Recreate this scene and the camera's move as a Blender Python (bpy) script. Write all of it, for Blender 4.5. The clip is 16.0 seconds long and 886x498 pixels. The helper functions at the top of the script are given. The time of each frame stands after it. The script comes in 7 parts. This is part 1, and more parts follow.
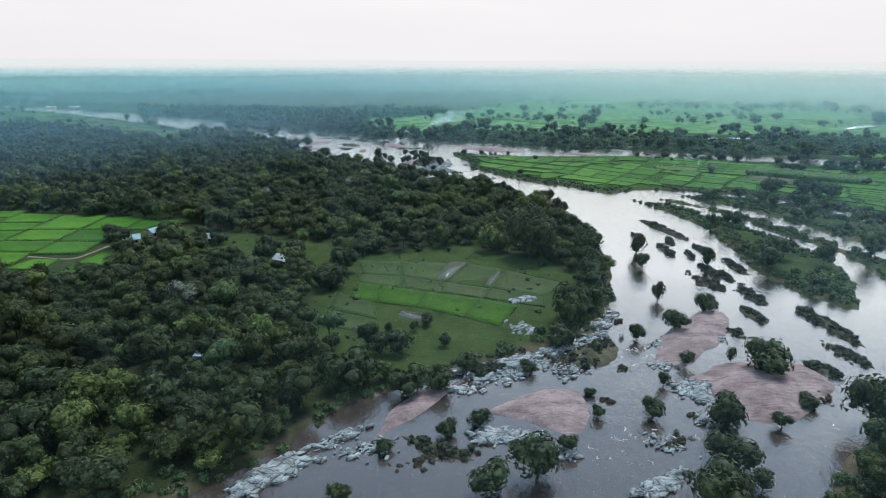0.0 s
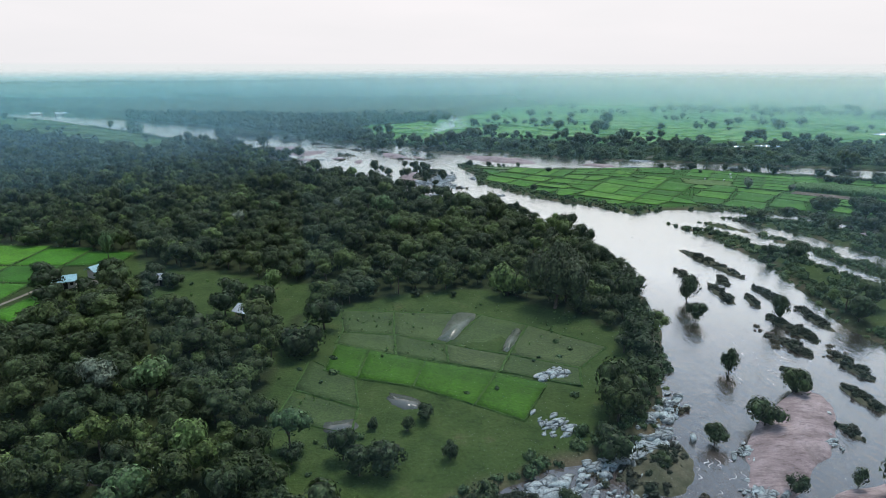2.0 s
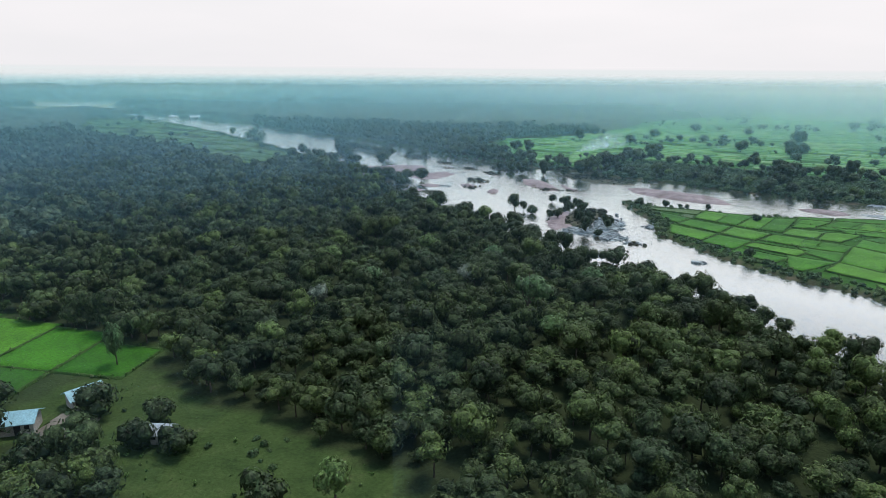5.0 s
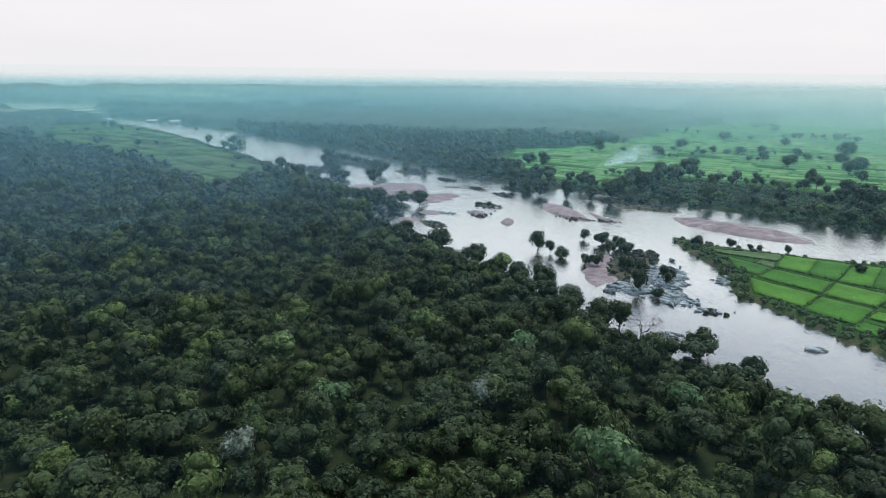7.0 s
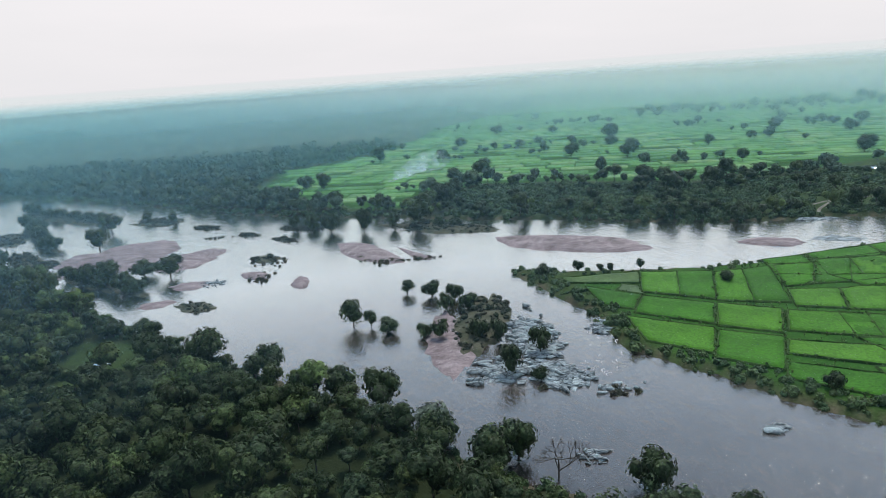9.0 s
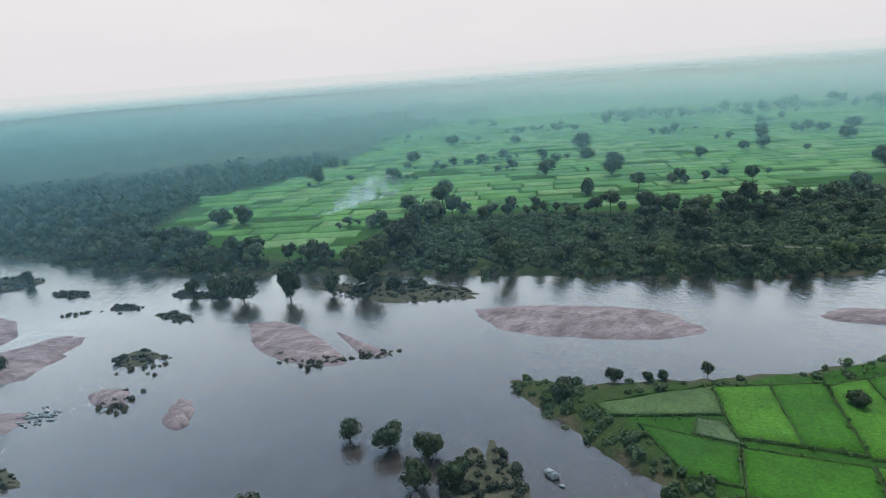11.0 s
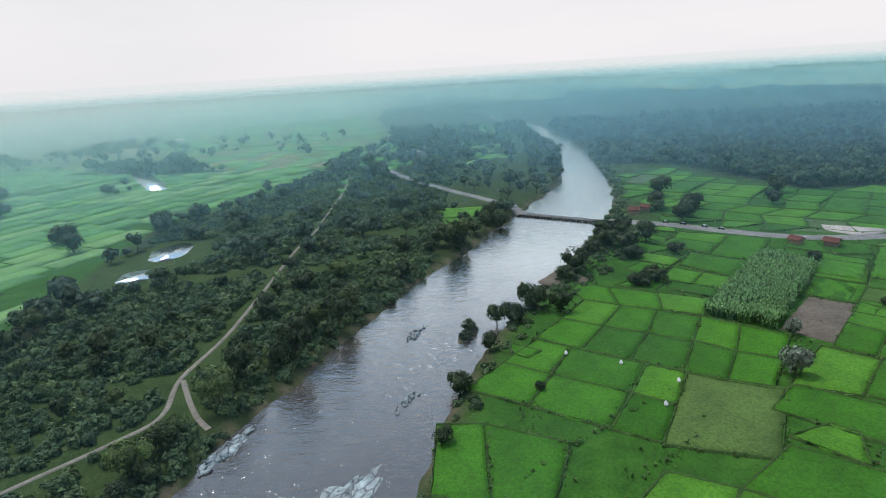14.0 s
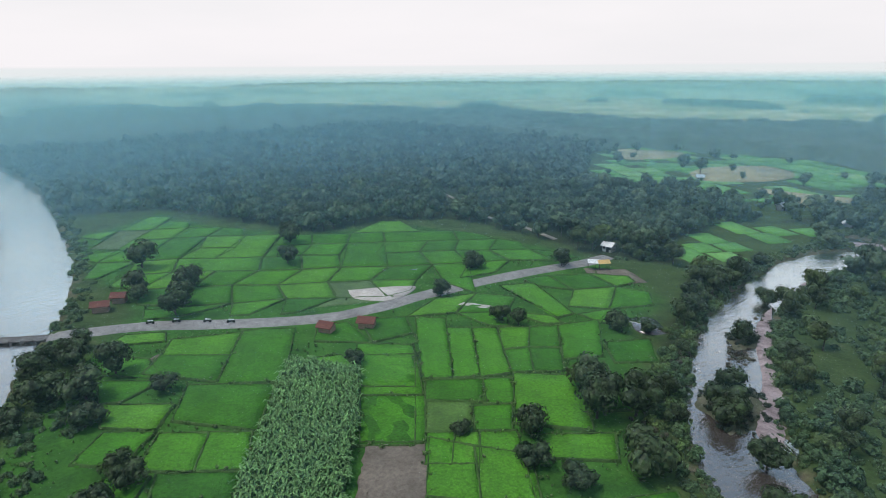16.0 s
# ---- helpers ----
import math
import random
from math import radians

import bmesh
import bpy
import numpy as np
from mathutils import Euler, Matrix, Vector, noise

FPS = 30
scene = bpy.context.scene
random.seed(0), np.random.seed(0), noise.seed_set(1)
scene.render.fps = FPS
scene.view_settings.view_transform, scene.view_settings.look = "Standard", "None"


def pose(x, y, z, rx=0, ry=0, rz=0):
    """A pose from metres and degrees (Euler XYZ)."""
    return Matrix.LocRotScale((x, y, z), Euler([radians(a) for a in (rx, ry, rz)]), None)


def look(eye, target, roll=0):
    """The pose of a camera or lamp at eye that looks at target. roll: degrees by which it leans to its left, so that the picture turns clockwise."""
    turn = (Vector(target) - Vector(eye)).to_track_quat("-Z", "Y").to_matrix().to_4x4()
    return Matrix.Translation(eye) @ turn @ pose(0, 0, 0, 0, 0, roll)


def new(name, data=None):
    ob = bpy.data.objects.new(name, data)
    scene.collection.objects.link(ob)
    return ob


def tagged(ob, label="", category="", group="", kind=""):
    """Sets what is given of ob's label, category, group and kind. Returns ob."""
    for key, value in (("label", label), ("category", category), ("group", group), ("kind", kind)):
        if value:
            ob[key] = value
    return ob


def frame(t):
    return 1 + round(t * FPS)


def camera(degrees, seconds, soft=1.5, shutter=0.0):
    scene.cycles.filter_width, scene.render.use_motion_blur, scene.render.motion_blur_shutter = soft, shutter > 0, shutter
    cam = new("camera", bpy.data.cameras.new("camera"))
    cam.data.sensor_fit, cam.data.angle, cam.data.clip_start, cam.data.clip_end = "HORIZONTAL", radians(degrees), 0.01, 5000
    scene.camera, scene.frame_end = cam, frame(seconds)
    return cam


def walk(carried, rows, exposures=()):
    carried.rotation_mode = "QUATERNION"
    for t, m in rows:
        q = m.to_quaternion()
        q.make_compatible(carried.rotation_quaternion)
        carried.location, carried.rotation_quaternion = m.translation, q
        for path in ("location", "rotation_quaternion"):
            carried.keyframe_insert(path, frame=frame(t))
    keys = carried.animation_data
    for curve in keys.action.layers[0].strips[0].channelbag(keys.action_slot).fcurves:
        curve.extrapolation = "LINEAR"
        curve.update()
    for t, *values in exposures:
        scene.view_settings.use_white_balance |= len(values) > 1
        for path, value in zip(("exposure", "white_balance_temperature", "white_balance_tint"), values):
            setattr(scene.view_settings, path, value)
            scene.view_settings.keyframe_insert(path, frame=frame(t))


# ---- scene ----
cam = camera(71.13, 16.0, soft=0.8)
# seconds, place in metres, turn in degrees (Euler XYZ)
PATH_ROWS = [
    (0.0, -6.64, -22.44, 55.39, 73.25, -0.25, -1.22),
    (0.5, -6.52, -20.02, 55.14, 73.19, -0.37, -1.16),
    (1.0, -6.39, -9.66, 55.18, 73.29, -0.36, -1.08),
    (1.5, -6.22, 2.4, 54.92, 73.49, -0.24, -1.03),
    (2.0, -6.03, 15.04, 54.85, 73.56, -0.07, -0.98),
    (2.5, -6.26, 27.9, 54.84, 73.67, -1.72, 0.21),
    (2.7, -7.0, 33.06, 55.05, 73.76, -7.04, 5.56),
    (2.8, -7.32, 35.62, 55.12, 73.63, -7.19, 8.29),
    (3.0, -8.34, 40.85, 55.07, 73.71, -2.65, 10.8),
    (3.5, -10.71, 53.76, 55.21, 73.81, -0.33, 10.77),
    (4.0, -13.32, 66.83, 55.58, 73.86, -0.26, 10.81),
    (6.5, -27.81, 139.38, 55.16, 73.98, -0.75, 11.04),
    (7.0, -31.09, 154.31, 55.23, 74.05, -0.66, 11.0),
    (7.5, -34.22, 169.82, 55.31, 73.98, -0.8, 11.06),
    (8.0, -37.28, 185.31, 55.32, 73.91, -1.02, 11.21),
    (8.3, -38.92, 194.0, 55.55, 73.94, 2.22, 9.49),
    (8.5, -39.31, 199.91, 55.69, 73.97, 9.07, 1.13),
    (8.7, -39.22, 205.7, 55.64, 74.01, 4.89, -4.52),
    (9.0, -38.68, 214.74, 55.54, 73.98, 3.67, -10.94),
    (11.5, -23.43, 296.41, 56.23, 73.86, 3.89, -19.11),
    (12.0, -17.97, 312.06, 55.86, 73.67, 4.45, -34.64),
    (12.5, -8.43, 325.59, 55.09, 73.93, 4.6, -48.49),
    (13.0, 5.78, 337.93, 55.18, 73.38, 2.9, -61.91),
    (13.5, 22.06, 345.91, 55.15, 73.46, 2.42, -73.81),
    (14.0, 39.35, 350.18, 54.81, 73.89, 3.26, -86.33),
    (14.5, 57.33, 349.92, 55.21, 74.08, 6.11, -103.65),
    (14.8, 67.61, 346.99, 55.72, 73.88, 6.35, -114.97),
    (15.0, 74.26, 343.22, 56.02, 73.72, 8.16, -123.36),
    (15.2, 80.84, 339.02, 56.19, 73.54, 3.01, -129.24),
    (15.5, 90.44, 332.35, 56.25, 73.56, 0.29, -129.18),
    (16.0, 105.51, 320.88, 56.21, 73.65, 0.37, -129.12),
]
# the clip's camera stops down as it swings towards the light over the river, then opens again
EXPOSURES = ((0.0, 0.0), (8.0, 0.0), (9.0, -0.08), (11.5, -0.22), (12.5, -0.24), (13.5, -0.1), (14.5, -0.03), (16.0, 0.0))
walk(cam, [(t, pose(x, y, z, rx, ry, rz)) for t, x, y, z, rx, ry, rz in PATH_ROWS], EXPOSURES)

# ---- light ----
SUN_AZ, SUN_EL = 32.0, 66.0
world = bpy.data.worlds.new("world")
scene.world = world
world.use_nodes = True
wn, wl = world.node_tree.nodes, world.node_tree.links
wn.clear()
w_out = wn.new("ShaderNodeOutputWorld")
w_bg = wn.new("ShaderNodeBackground")
w_sky = wn.new("ShaderNodeTexSky")
w_sky.sky_type, w_sky.sun_disc = "NISHITA", False
w_sky.sun_elevation, w_sky.sun_rotation = radians(SUN_EL), radians(SUN_AZ)
w_sky.dust_density, w_sky.air_density = 4.0, 1.5
w_tc = wn.new("ShaderNodeTexCoord")
w_map = wn.new("ShaderNodeMapping")
w_map.inputs["Scale"].default_value = (1.0, 1.0, 5.0)
w_no = wn.new("ShaderNodeTexNoise")
w_no.inputs["Scale"].default_value, w_no.inputs["Detail"].default_value = 1.6, 5.0
w_ramp = wn.new("ShaderNodeValToRGB")
w_ramp.color_ramp.elements[0].position, w_ramp.color_ramp.elements[0].color = 0.3, (8.8, 8.75, 9.0, 1)
w_ramp.color_ramp.elements[1].position, w_ramp.color_ramp.elements[1].color = 0.7, (9.8, 9.5, 9.75, 1)
w_mix = wn.new("ShaderNodeMix")
w_mix.data_type = "RGBA"
w_mix.inputs["Factor"].default_value = 0.95
wl.new(w_tc.outputs["Generated"], w_map.inputs["Vector"])
wl.new(w_map.outputs["Vector"], w_no.inputs["Vector"])
wl.new(w_no.outputs["Fac"], w_ramp.inputs["Fac"])
# overcast: bright white low down, blue-grey cloud overhead
w_sep = wn.new("ShaderNodeSeparateXYZ")
w_up = wn.new("ShaderNodeMapRange")
w_up.interpolation_type = "SMOOTHSTEP"
w_up.inputs["From Min"].default_value, w_up.inputs["From Max"].default_value = 0.24, 0.58
w_over = wn.new("ShaderNodeMix")
w_over.data_type = "RGBA"
w_over.inputs["B"].default_value = (3.5, 5.3, 7.9, 1)
wl.new(w_tc.outputs["Generated"], w_sep.inputs[0])
wl.new(w_sep.outputs["Z"], w_up.inputs["Value"])
wl.new(w_up.outputs["Result"], w_over.inputs["Factor"])
wl.new(w_ramp.outputs["Color"], w_over.inputs["A"])
wl.new(w_sky.outputs["Color"], w_mix.inputs["A"])
wl.new(w_over.outputs["Result"], w_mix.inputs["B"])
wl.new(w_mix.outputs["Result"], w_bg.inputs["Color"])
w_bg.inputs["Strength"].default_value = 0.1
wl.new(w_bg.outputs["Background"], w_out.inputs["Surface"])

sun_data = bpy.data.lights.new("sun", "SUN")
sun_data.energy, sun_data.angle, sun_data.color = 2.6, radians(20), (1.0, 0.95, 0.88)
sun = new("sun", sun_data)
sun.matrix_world = look((0, 0, 0), (-math.sin(radians(SUN_AZ)) * math.cos(radians(SUN_EL)), -math.cos(radians(SUN_AZ)) * math.cos(radians(SUN_EL)), -math.sin(radians(SUN_EL))))
sun.location = (0, 0, 400)


# ---- materials ----
def material(name, rough=0.8, spec=0.3):
    m = bpy.data.materials.new(name)
    m.use_nodes = True
    n, l = m.node_tree.nodes, m.node_tree.links
    b = n["Principled BSDF"]
    b.inputs["Roughness"].default_value = rough
    b.inputs["Specular IOR Level"].default_value = spec
    return m, n, l, b


def ramp(n, stops):
    r = n.new("ShaderNodeValToRGB")
    e = r.color_ramp.elements
    while len(e) < len(stops):
        e.new(0.5)
    for k, (p, c) in zip(e, stops):
        k.position, k.color = p, (*c, 1)
    return r


def tex(n, l, scale, detail=4.0, rough=0.6, stretch=None):
    """Noise by object place, in waves a metre."""
    tc = n.new("ShaderNodeTexCoord")
    t = n.new("ShaderNodeTexNoise")
    t.inputs["Scale"].default_value, t.inputs["Detail"].default_value, t.inputs["Roughness"].default_value = scale, detail, rough
    if stretch:
        mp = n.new("ShaderNodeMapping")
        mp.inputs["Scale"].default_value = stretch
        l.new(tc.outputs["Object"], mp.inputs["Vector"])
        l.new(mp.outputs["Vector"], t.inputs["Vector"])
    else:
        l.new(tc.outputs["Object"], t.inputs["Vector"])
    return t


def mixed(n, l, a, b, fac, mode="MIX"):
    x = n.new("ShaderNodeMix")
    x.data_type, x.blend_type = "RGBA", mode
    for key, v in (("A", a), ("B", b), ("Factor", fac)):
        if hasattr(v, "is_linked"):
            l.new(v, x.inputs[key])
        elif isinstance(v, tuple):
            x.inputs[key].default_value = (*v, 1)
        else:
            x.inputs[key].default_value = v
    return x.outputs["Result"]


def bumped(n, l, b, height, strength, distance):
    k = n.new("ShaderNodeBump")
    k.inputs["Strength"].default_value, k.inputs["Distance"].default_value = strength, distance
    l.new(height, k.inputs["Height"])
    l.new(k.outputs["Normal"], b.inputs["Normal"])


def earthy(name, dark, light, scale, rough=0.9, bump=0.3, fine=6.0, spec=0.2, stretch=None):
    """Two scales of mottling between two colours, with relief."""
    m, n, l, b = material(name, rough, spec)
    big, small = tex(n, l, scale, 5, 0.6, stretch), tex(n, l, scale * fine, 4, 0.7)
    r1 = ramp(n, ((0.3, dark), (0.7, light)))
    l.new(big.outputs["Fac"], r1.inputs["Fac"])
    r2 = ramp(n, ((0.25, (0.62, 0.62, 0.62)), (0.75, (1.25, 1.25, 1.25))))
    l.new(small.outputs["Fac"], r2.inputs["Fac"])
    l.new(mixed(n, l, r1.outputs["Color"], r2.outputs["Color"], 1.0, "MULTIPLY"), b.inputs["Base Color"])
    bumped(n, l, b, small.outputs["Fac"], bump, 0.4)
    return m


def leafy(name, colours, spread=0.4):
    """Foliage: a colour for each plant from its own number, and lighter and darker leaves."""
    m, n, l, b = material(name, 0.55, 0.25)
    at = n.new("ShaderNodeAttribute")
    at.attribute_name = "plant"
    ob = n.new("ShaderNodeObjectInfo")
    add = n.new("ShaderNodeMath")
    add.operation = "ADD"
    l.new(at.outputs["Fac"], add.inputs[0])
    l.new(ob.outputs["Random"], add.inputs[1])
    fr = n.new("ShaderNodeMath")
    fr.operation = "FRACT"
    l.new(add.outputs["Value"], fr.inputs[0])
    k = len(colours) - 1
    r = ramp(n, tuple((i / k, c) for i, c in enumerate(colours)))
    l.new(fr.outputs["Value"], r.inputs["Fac"])
    ge = n.new("ShaderNodeNewGeometry")
    r2 = ramp(n, ((0.0, (1 - spread,) * 3), (1.0, (1 + spread,) * 3)))
    l.new(ge.outputs["Random Per Island"], r2.inputs["Fac"])
    col = mixed(n, l, r.outputs["Color"], r2.outputs["Color"], 1.0, "MULTIPLY")
    twig = tex(n, l, 3.2, 2, 0.7)
    r3 = ramp(n, ((0.32, (0.45, 0.45, 0.45)), (0.68, (1.55, 1.55, 1.55))))
    l.new(twig.outputs["Fac"], r3.inputs["Fac"])
    col = mixed(n, l, col, r3.outputs["Color"], 1.0, "MULTIPLY")
    bumped(n, l, b, twig.outputs["Fac"], 0.7, 0.5)
    l.new(col, b.inputs["Base Color"])
    tr = n.new("ShaderNodeBsdfTranslucent")
    l.new(col, tr.inputs["Color"])
    mx = n.new("ShaderNodeMixShader")
    mx.inputs[0].default_value = 0.16
    l.new(b.outputs[0], mx.inputs[1])
    l.new(tr.outputs[0], mx.inputs[2])
    l.new(mx.outputs[0], n["Material Output"].inputs["Surface"])
    return m


M_LEAF = leafy("foliage", ((0.025, 0.045, 0.016), (0.047, 0.072, 0.023), (0.033, 0.055, 0.021), (0.058, 0.086, 0.027), (0.036, 0.061, 0.026), (0.078, 0.114, 0.034), (0.031, 0.052, 0.019), (0.048, 0.078, 0.036), (0.108, 0.162, 0.044), (0.042, 0.067, 0.023)))
# mid and far leaves paler and bluer: distance haze mixed into their colour
M_HAZED_MIDLEAF = leafy("hazed_middle_foliage", ((0.046, 0.080, 0.050), (0.078, 0.124, 0.066), (0.054, 0.094, 0.060), (0.064, 0.108, 0.060), (0.118, 0.168, 0.088), (0.058, 0.100, 0.068), (0.084, 0.130, 0.086), (0.050, 0.086, 0.056)))
M_HAZED_FARLEAF = leafy("hazed_far_foliage", ((0.058, 0.098, 0.074), (0.080, 0.126, 0.088), (0.064, 0.104, 0.078), (0.092, 0.140, 0.092)), 0.4)
M_SCRUB = leafy("scrub_foliage", ((0.046, 0.090, 0.038), (0.080, 0.132, 0.050), (0.052, 0.098, 0.045), (0.118, 0.175, 0.065)))
M_REED = leafy("dry_reed", ((0.075, 0.080, 0.045), (0.095, 0.085, 0.055), (0.055, 0.070, 0.038), (0.085, 0.075, 0.06)))
M_CANE = leafy("cane_leaf", ((0.10, 0.22, 0.07), (0.14, 0.27, 0.09), (0.09, 0.19, 0.06)), 0.4)
M_BARK = earthy("bark", (0.05, 0.04, 0.03), (0.14, 0.12, 0.10), 2.0, 0.9, 0.5)


def granite(name, dark, light, stain):
    """Smooth pink rock and wet sand: mottled, veined, with darker stains."""
    m, n, l, b = material(name, 0.7, 0.3)
    big, vein, small, blot = tex(n, l, 0.22, 5, 0.65, (0.7, 1.3, 1)), tex(n, l, 0.9, 5, 0.75, (0.5, 1.6, 1)), tex(n, l, 3.4, 3, 0.7), tex(n, l, 0.13, 4, 0.6)
    r1 = ramp(n, ((0.32, dark), (0.66, light)))
    l.new(big.outputs["Fac"], r1.inputs["Fac"])
    r2 = ramp(n, ((0.36, (0.6, 0.58, 0.58)), (0.5, (1.0, 1.0, 1.0)), (0.72, (1.18, 1.16, 1.16))))
    l.new(vein.outputs["Fac"], r2.inputs["Fac"])
    r3 = ramp(n, ((0.3, (0.8, 0.8, 0.8)), (0.7, (1.15, 1.15, 1.15))))
    l.new(small.outputs["Fac"], r3.inputs["Fac"])
    r4 = ramp(n, ((0.56, (0.0, 0.0, 0.0)), (0.70, (0.75, 0.75, 0.75))))
    l.new(blot.outputs["Fac"], r4.inputs["Fac"])
    c = mixed(n, l, mixed(n, l, r1.outputs["Color"], r2.outputs["Color"], 1.0, "MULTIPLY"), r3.outputs["Color"], 1.0, "MULTIPLY")
    l.new(mixed(n, l, c, stain, r4.outputs["Color"]), b.inputs["Base Color"])
    bumped(n, l, b, vein.outputs["Fac"], 0.5, 0.5)
    return m


M_SAND = granite("pink_sand", (0.165, 0.125, 0.128), (0.37, 0.305, 0.305), (0.105, 0.082, 0.078))


def cracked(name, dark, light, size):
    """Weathered rock: mottled, with dark joints between blocks."""
    m, n, l, b = material(name, 0.75, 0.3)
    big, small = tex(n, l, 0.45, 5, 0.65), tex(n, l, 3.0, 4, 0.7)
    r1 = ramp(n, ((0.3, dark), (0.7, light)))
    l.new(big.outputs["Fac"], r1.inputs["Fac"])
    r2 = ramp(n, ((0.25, (0.6, 0.6, 0.6)), (0.75, (1.25, 1.25, 1.25))))
    l.new(small.outputs["Fac"], r2.inputs["Fac"])
    tc, mp, vo = n.new("ShaderNodeTexCoord"), n.new("ShaderNodeMapping"), n.new("ShaderNodeTexVoronoi")
    mp.inputs["Scale"].default_value = (size * 0.55, size * 1.3, size)
    vo.feature = "DISTANCE_TO_EDGE"
    vo.inputs["Scale"].default_value = 1.0
    l.new(tc.outputs["Object"], mp.inputs["Vector"])
    l.new(mp.outputs["Vector"], vo.inputs["Vector"])
    r3 = ramp(n, ((0.0, (0.25, 0.25, 0.26)), (0.06, (0.8, 0.75, 0.75)), (0.3, (1.0, 1.0, 1.0))))
    l.new(vo.outputs["Distance"], r3.inputs["Fac"])
    c = mixed(n, l, mixed(n, l, r1.outputs["Color"], r2.outputs["Color"], 1.0, "MULTIPLY"), r3.outputs["Color"], 1.0, "MULTIPLY")
    l.new(c, b.inputs["Base Color"])
    add = n.new("ShaderNodeMath")
    add.operation = "ADD"
    l.new(small.outputs["Fac"], add.inputs[0])
    l.new(r3.outputs["Color"], add.inputs[1])
    bumped(n, l, b, add.outputs["Value"], 0.8, 0.4)
    return m


M_ROCK = cracked("pale_rock", (0.18, 0.24, 0.255), (0.60, 0.71, 0.72), 0.5)
M_ROAD = earthy("road_surface", (0.16, 0.155, 0.15), (0.27, 0.26, 0.25), 0.12, 0.9, 0.1)
M_TRACK = earthy("dirt_track", (0.18, 0.165, 0.135), (0.29, 0.26, 0.22), 0.2, 0.95, 0.1)
M_CONC = earthy("concrete", (0.08, 0.08, 0.078), (0.17, 0.165, 0.16), 0.5, 0.85, 0.1)
M_SOIL = earthy("ploughed_soil", (0.11, 0.095, 0.075), (0.18, 0.15, 0.12), 0.15, 0.95, 0.6, 10.0)
M_POOL, pn, pl, pb = material("pool_water", 0.08, 0.5)
pb.inputs["Base Color"].default_value = (0.09, 0.10, 0.09, 1)

# river: muddy, rippled, mirror-like at low angles
M_WATER, wn2, wl2, wb2 = material("river_water", 0.5, 0.0)
wa, wc = tex(wn2, wl2, 0.03, 4, 0.6), tex(wn2, wl2, 0.6, 3, 0.6, (1.0, 0.5, 1.0))
wr = ramp(wn2, ((0.35, (0.052, 0.041, 0.037)), (0.65, (0.078, 0.064, 0.058))))
wl2.new(wa.outputs["Fac"], wr.inputs["Fac"])
wl2.new(wr.outputs["Color"], wb2.inputs["Base Color"])
wd = tex(wn2, wl2, 0.012, 3, 0.5)
wm = wn2.new("ShaderNodeMath")
wm.operation = "MULTIPLY"
wl2.new(wd.outputs["Fac"], wm.inputs[0])
w_fine = tex(wn2, wl2, 1.7, 3, 0.65, (1.0, 0.45, 1.0))
w_sum = wn2.new("ShaderNodeMath")
w_sum.operation = "MULTIPLY_ADD"
w_sum.inputs[1].default_value = 0.45
wl2.new(w_fine.outputs["Fac"], w_sum.inputs[0])
wl2.new(wc.outputs["Fac"], w_sum.inputs[2])
wl2.new(w_sum.outputs["Value"], wm.inputs[1])
bumped(wn2, wl2, wb2, wm.outputs["Value"], 0.85, 0.46)
w_gl, w_fr, w_ms = wn2.new("ShaderNodeBsdfGlossy"), wn2.new("ShaderNodeFresnel"), wn2.new("ShaderNodeMixShader")
w_gl.inputs["Roughness"].default_value, w_gl.inputs["Color"].default_value = 0.15, (0.975, 0.985, 0.94, 1)
w_fr.inputs["IOR"].default_value = 1.5
wl2.new(wb2.inputs["Normal"].links[0].from_socket, w_gl.inputs["Normal"])
w_gain = wn2.new("ShaderNodeMath")
w_gain.operation, w_gain.use_clamp = "MULTIPLY", True
w_gain.inputs[1].default_value = 5.6
w_off = wn2.new("ShaderNodeMath")
w_off.operation, w_off.inputs[1].default_value = "SUBTRACT", 0.028
wl2.new(w_fr.outputs["Fac"], w_off.inputs[0])
wl2.new(w_off.outputs["Value"], w_gain.inputs[0])
wl2.new(w_gain.outputs["Value"], w_ms.inputs[0])
wl2.new(wb2.outputs[0], w_ms.inputs[1])
wl2.new(w_gl.outputs[0], w_ms.inputs[2])
wl2.new(w_ms.outputs[0], wn2["Material Output"].inputs["Surface"])


def crop(name, dark, light, pale):
    m, n, l, b = material(name, 0.75, 0.2)
    ob = n.new("ShaderNodeObjectInfo")
    ge = n.new("ShaderNodeNewGeometry")
    add = n.new("ShaderNodeMath")
    add.operation = "ADD"
    l.new(ob.outputs["Random"], add.inputs[0])
    l.new(ge.outputs["Random Per Island"], add.inputs[1])
    fr = n.new("ShaderNodeMath")
    fr.operation = "FRACT"
    l.new(add.outputs["Value"], fr.inputs[0])
    r = ramp(n, ((0.0, dark), (0.55, light), (1.0, pale)))
    l.new(fr.outputs["Value"], r.inputs["Fac"])
    blot, fine = tex(n, l, 0.09, 4, 0.6), tex(n, l, 2.2, 3, 0.7)
    r1 = ramp(n, ((0.28, (0.58, 0.62, 0.70)), (0.45, (0.9, 0.9, 0.9)), (0.72, (1.2, 1.18, 1.15))))
    r2 = ramp(n, ((0.32, (0.62, 0.64, 0.66)), (0.68, (1.34, 1.32, 1.30))))
    l.new(blot.outputs["Fac"], r1.inputs["Fac"])
    l.new(fine.outputs["Fac"], r2.inputs["Fac"])
    c = mixed(n, l, mixed(n, l, r.outputs["Color"], r1.outputs["Color"], 1.0, "MULTIPLY"), r2.outputs["Color"], 1.0, "MULTIPLY")
    l.new(c, b.inputs["Base Color"])
    bumped(n, l, b, fine.outputs["Fac"], 0.6, 0.3)
    return m


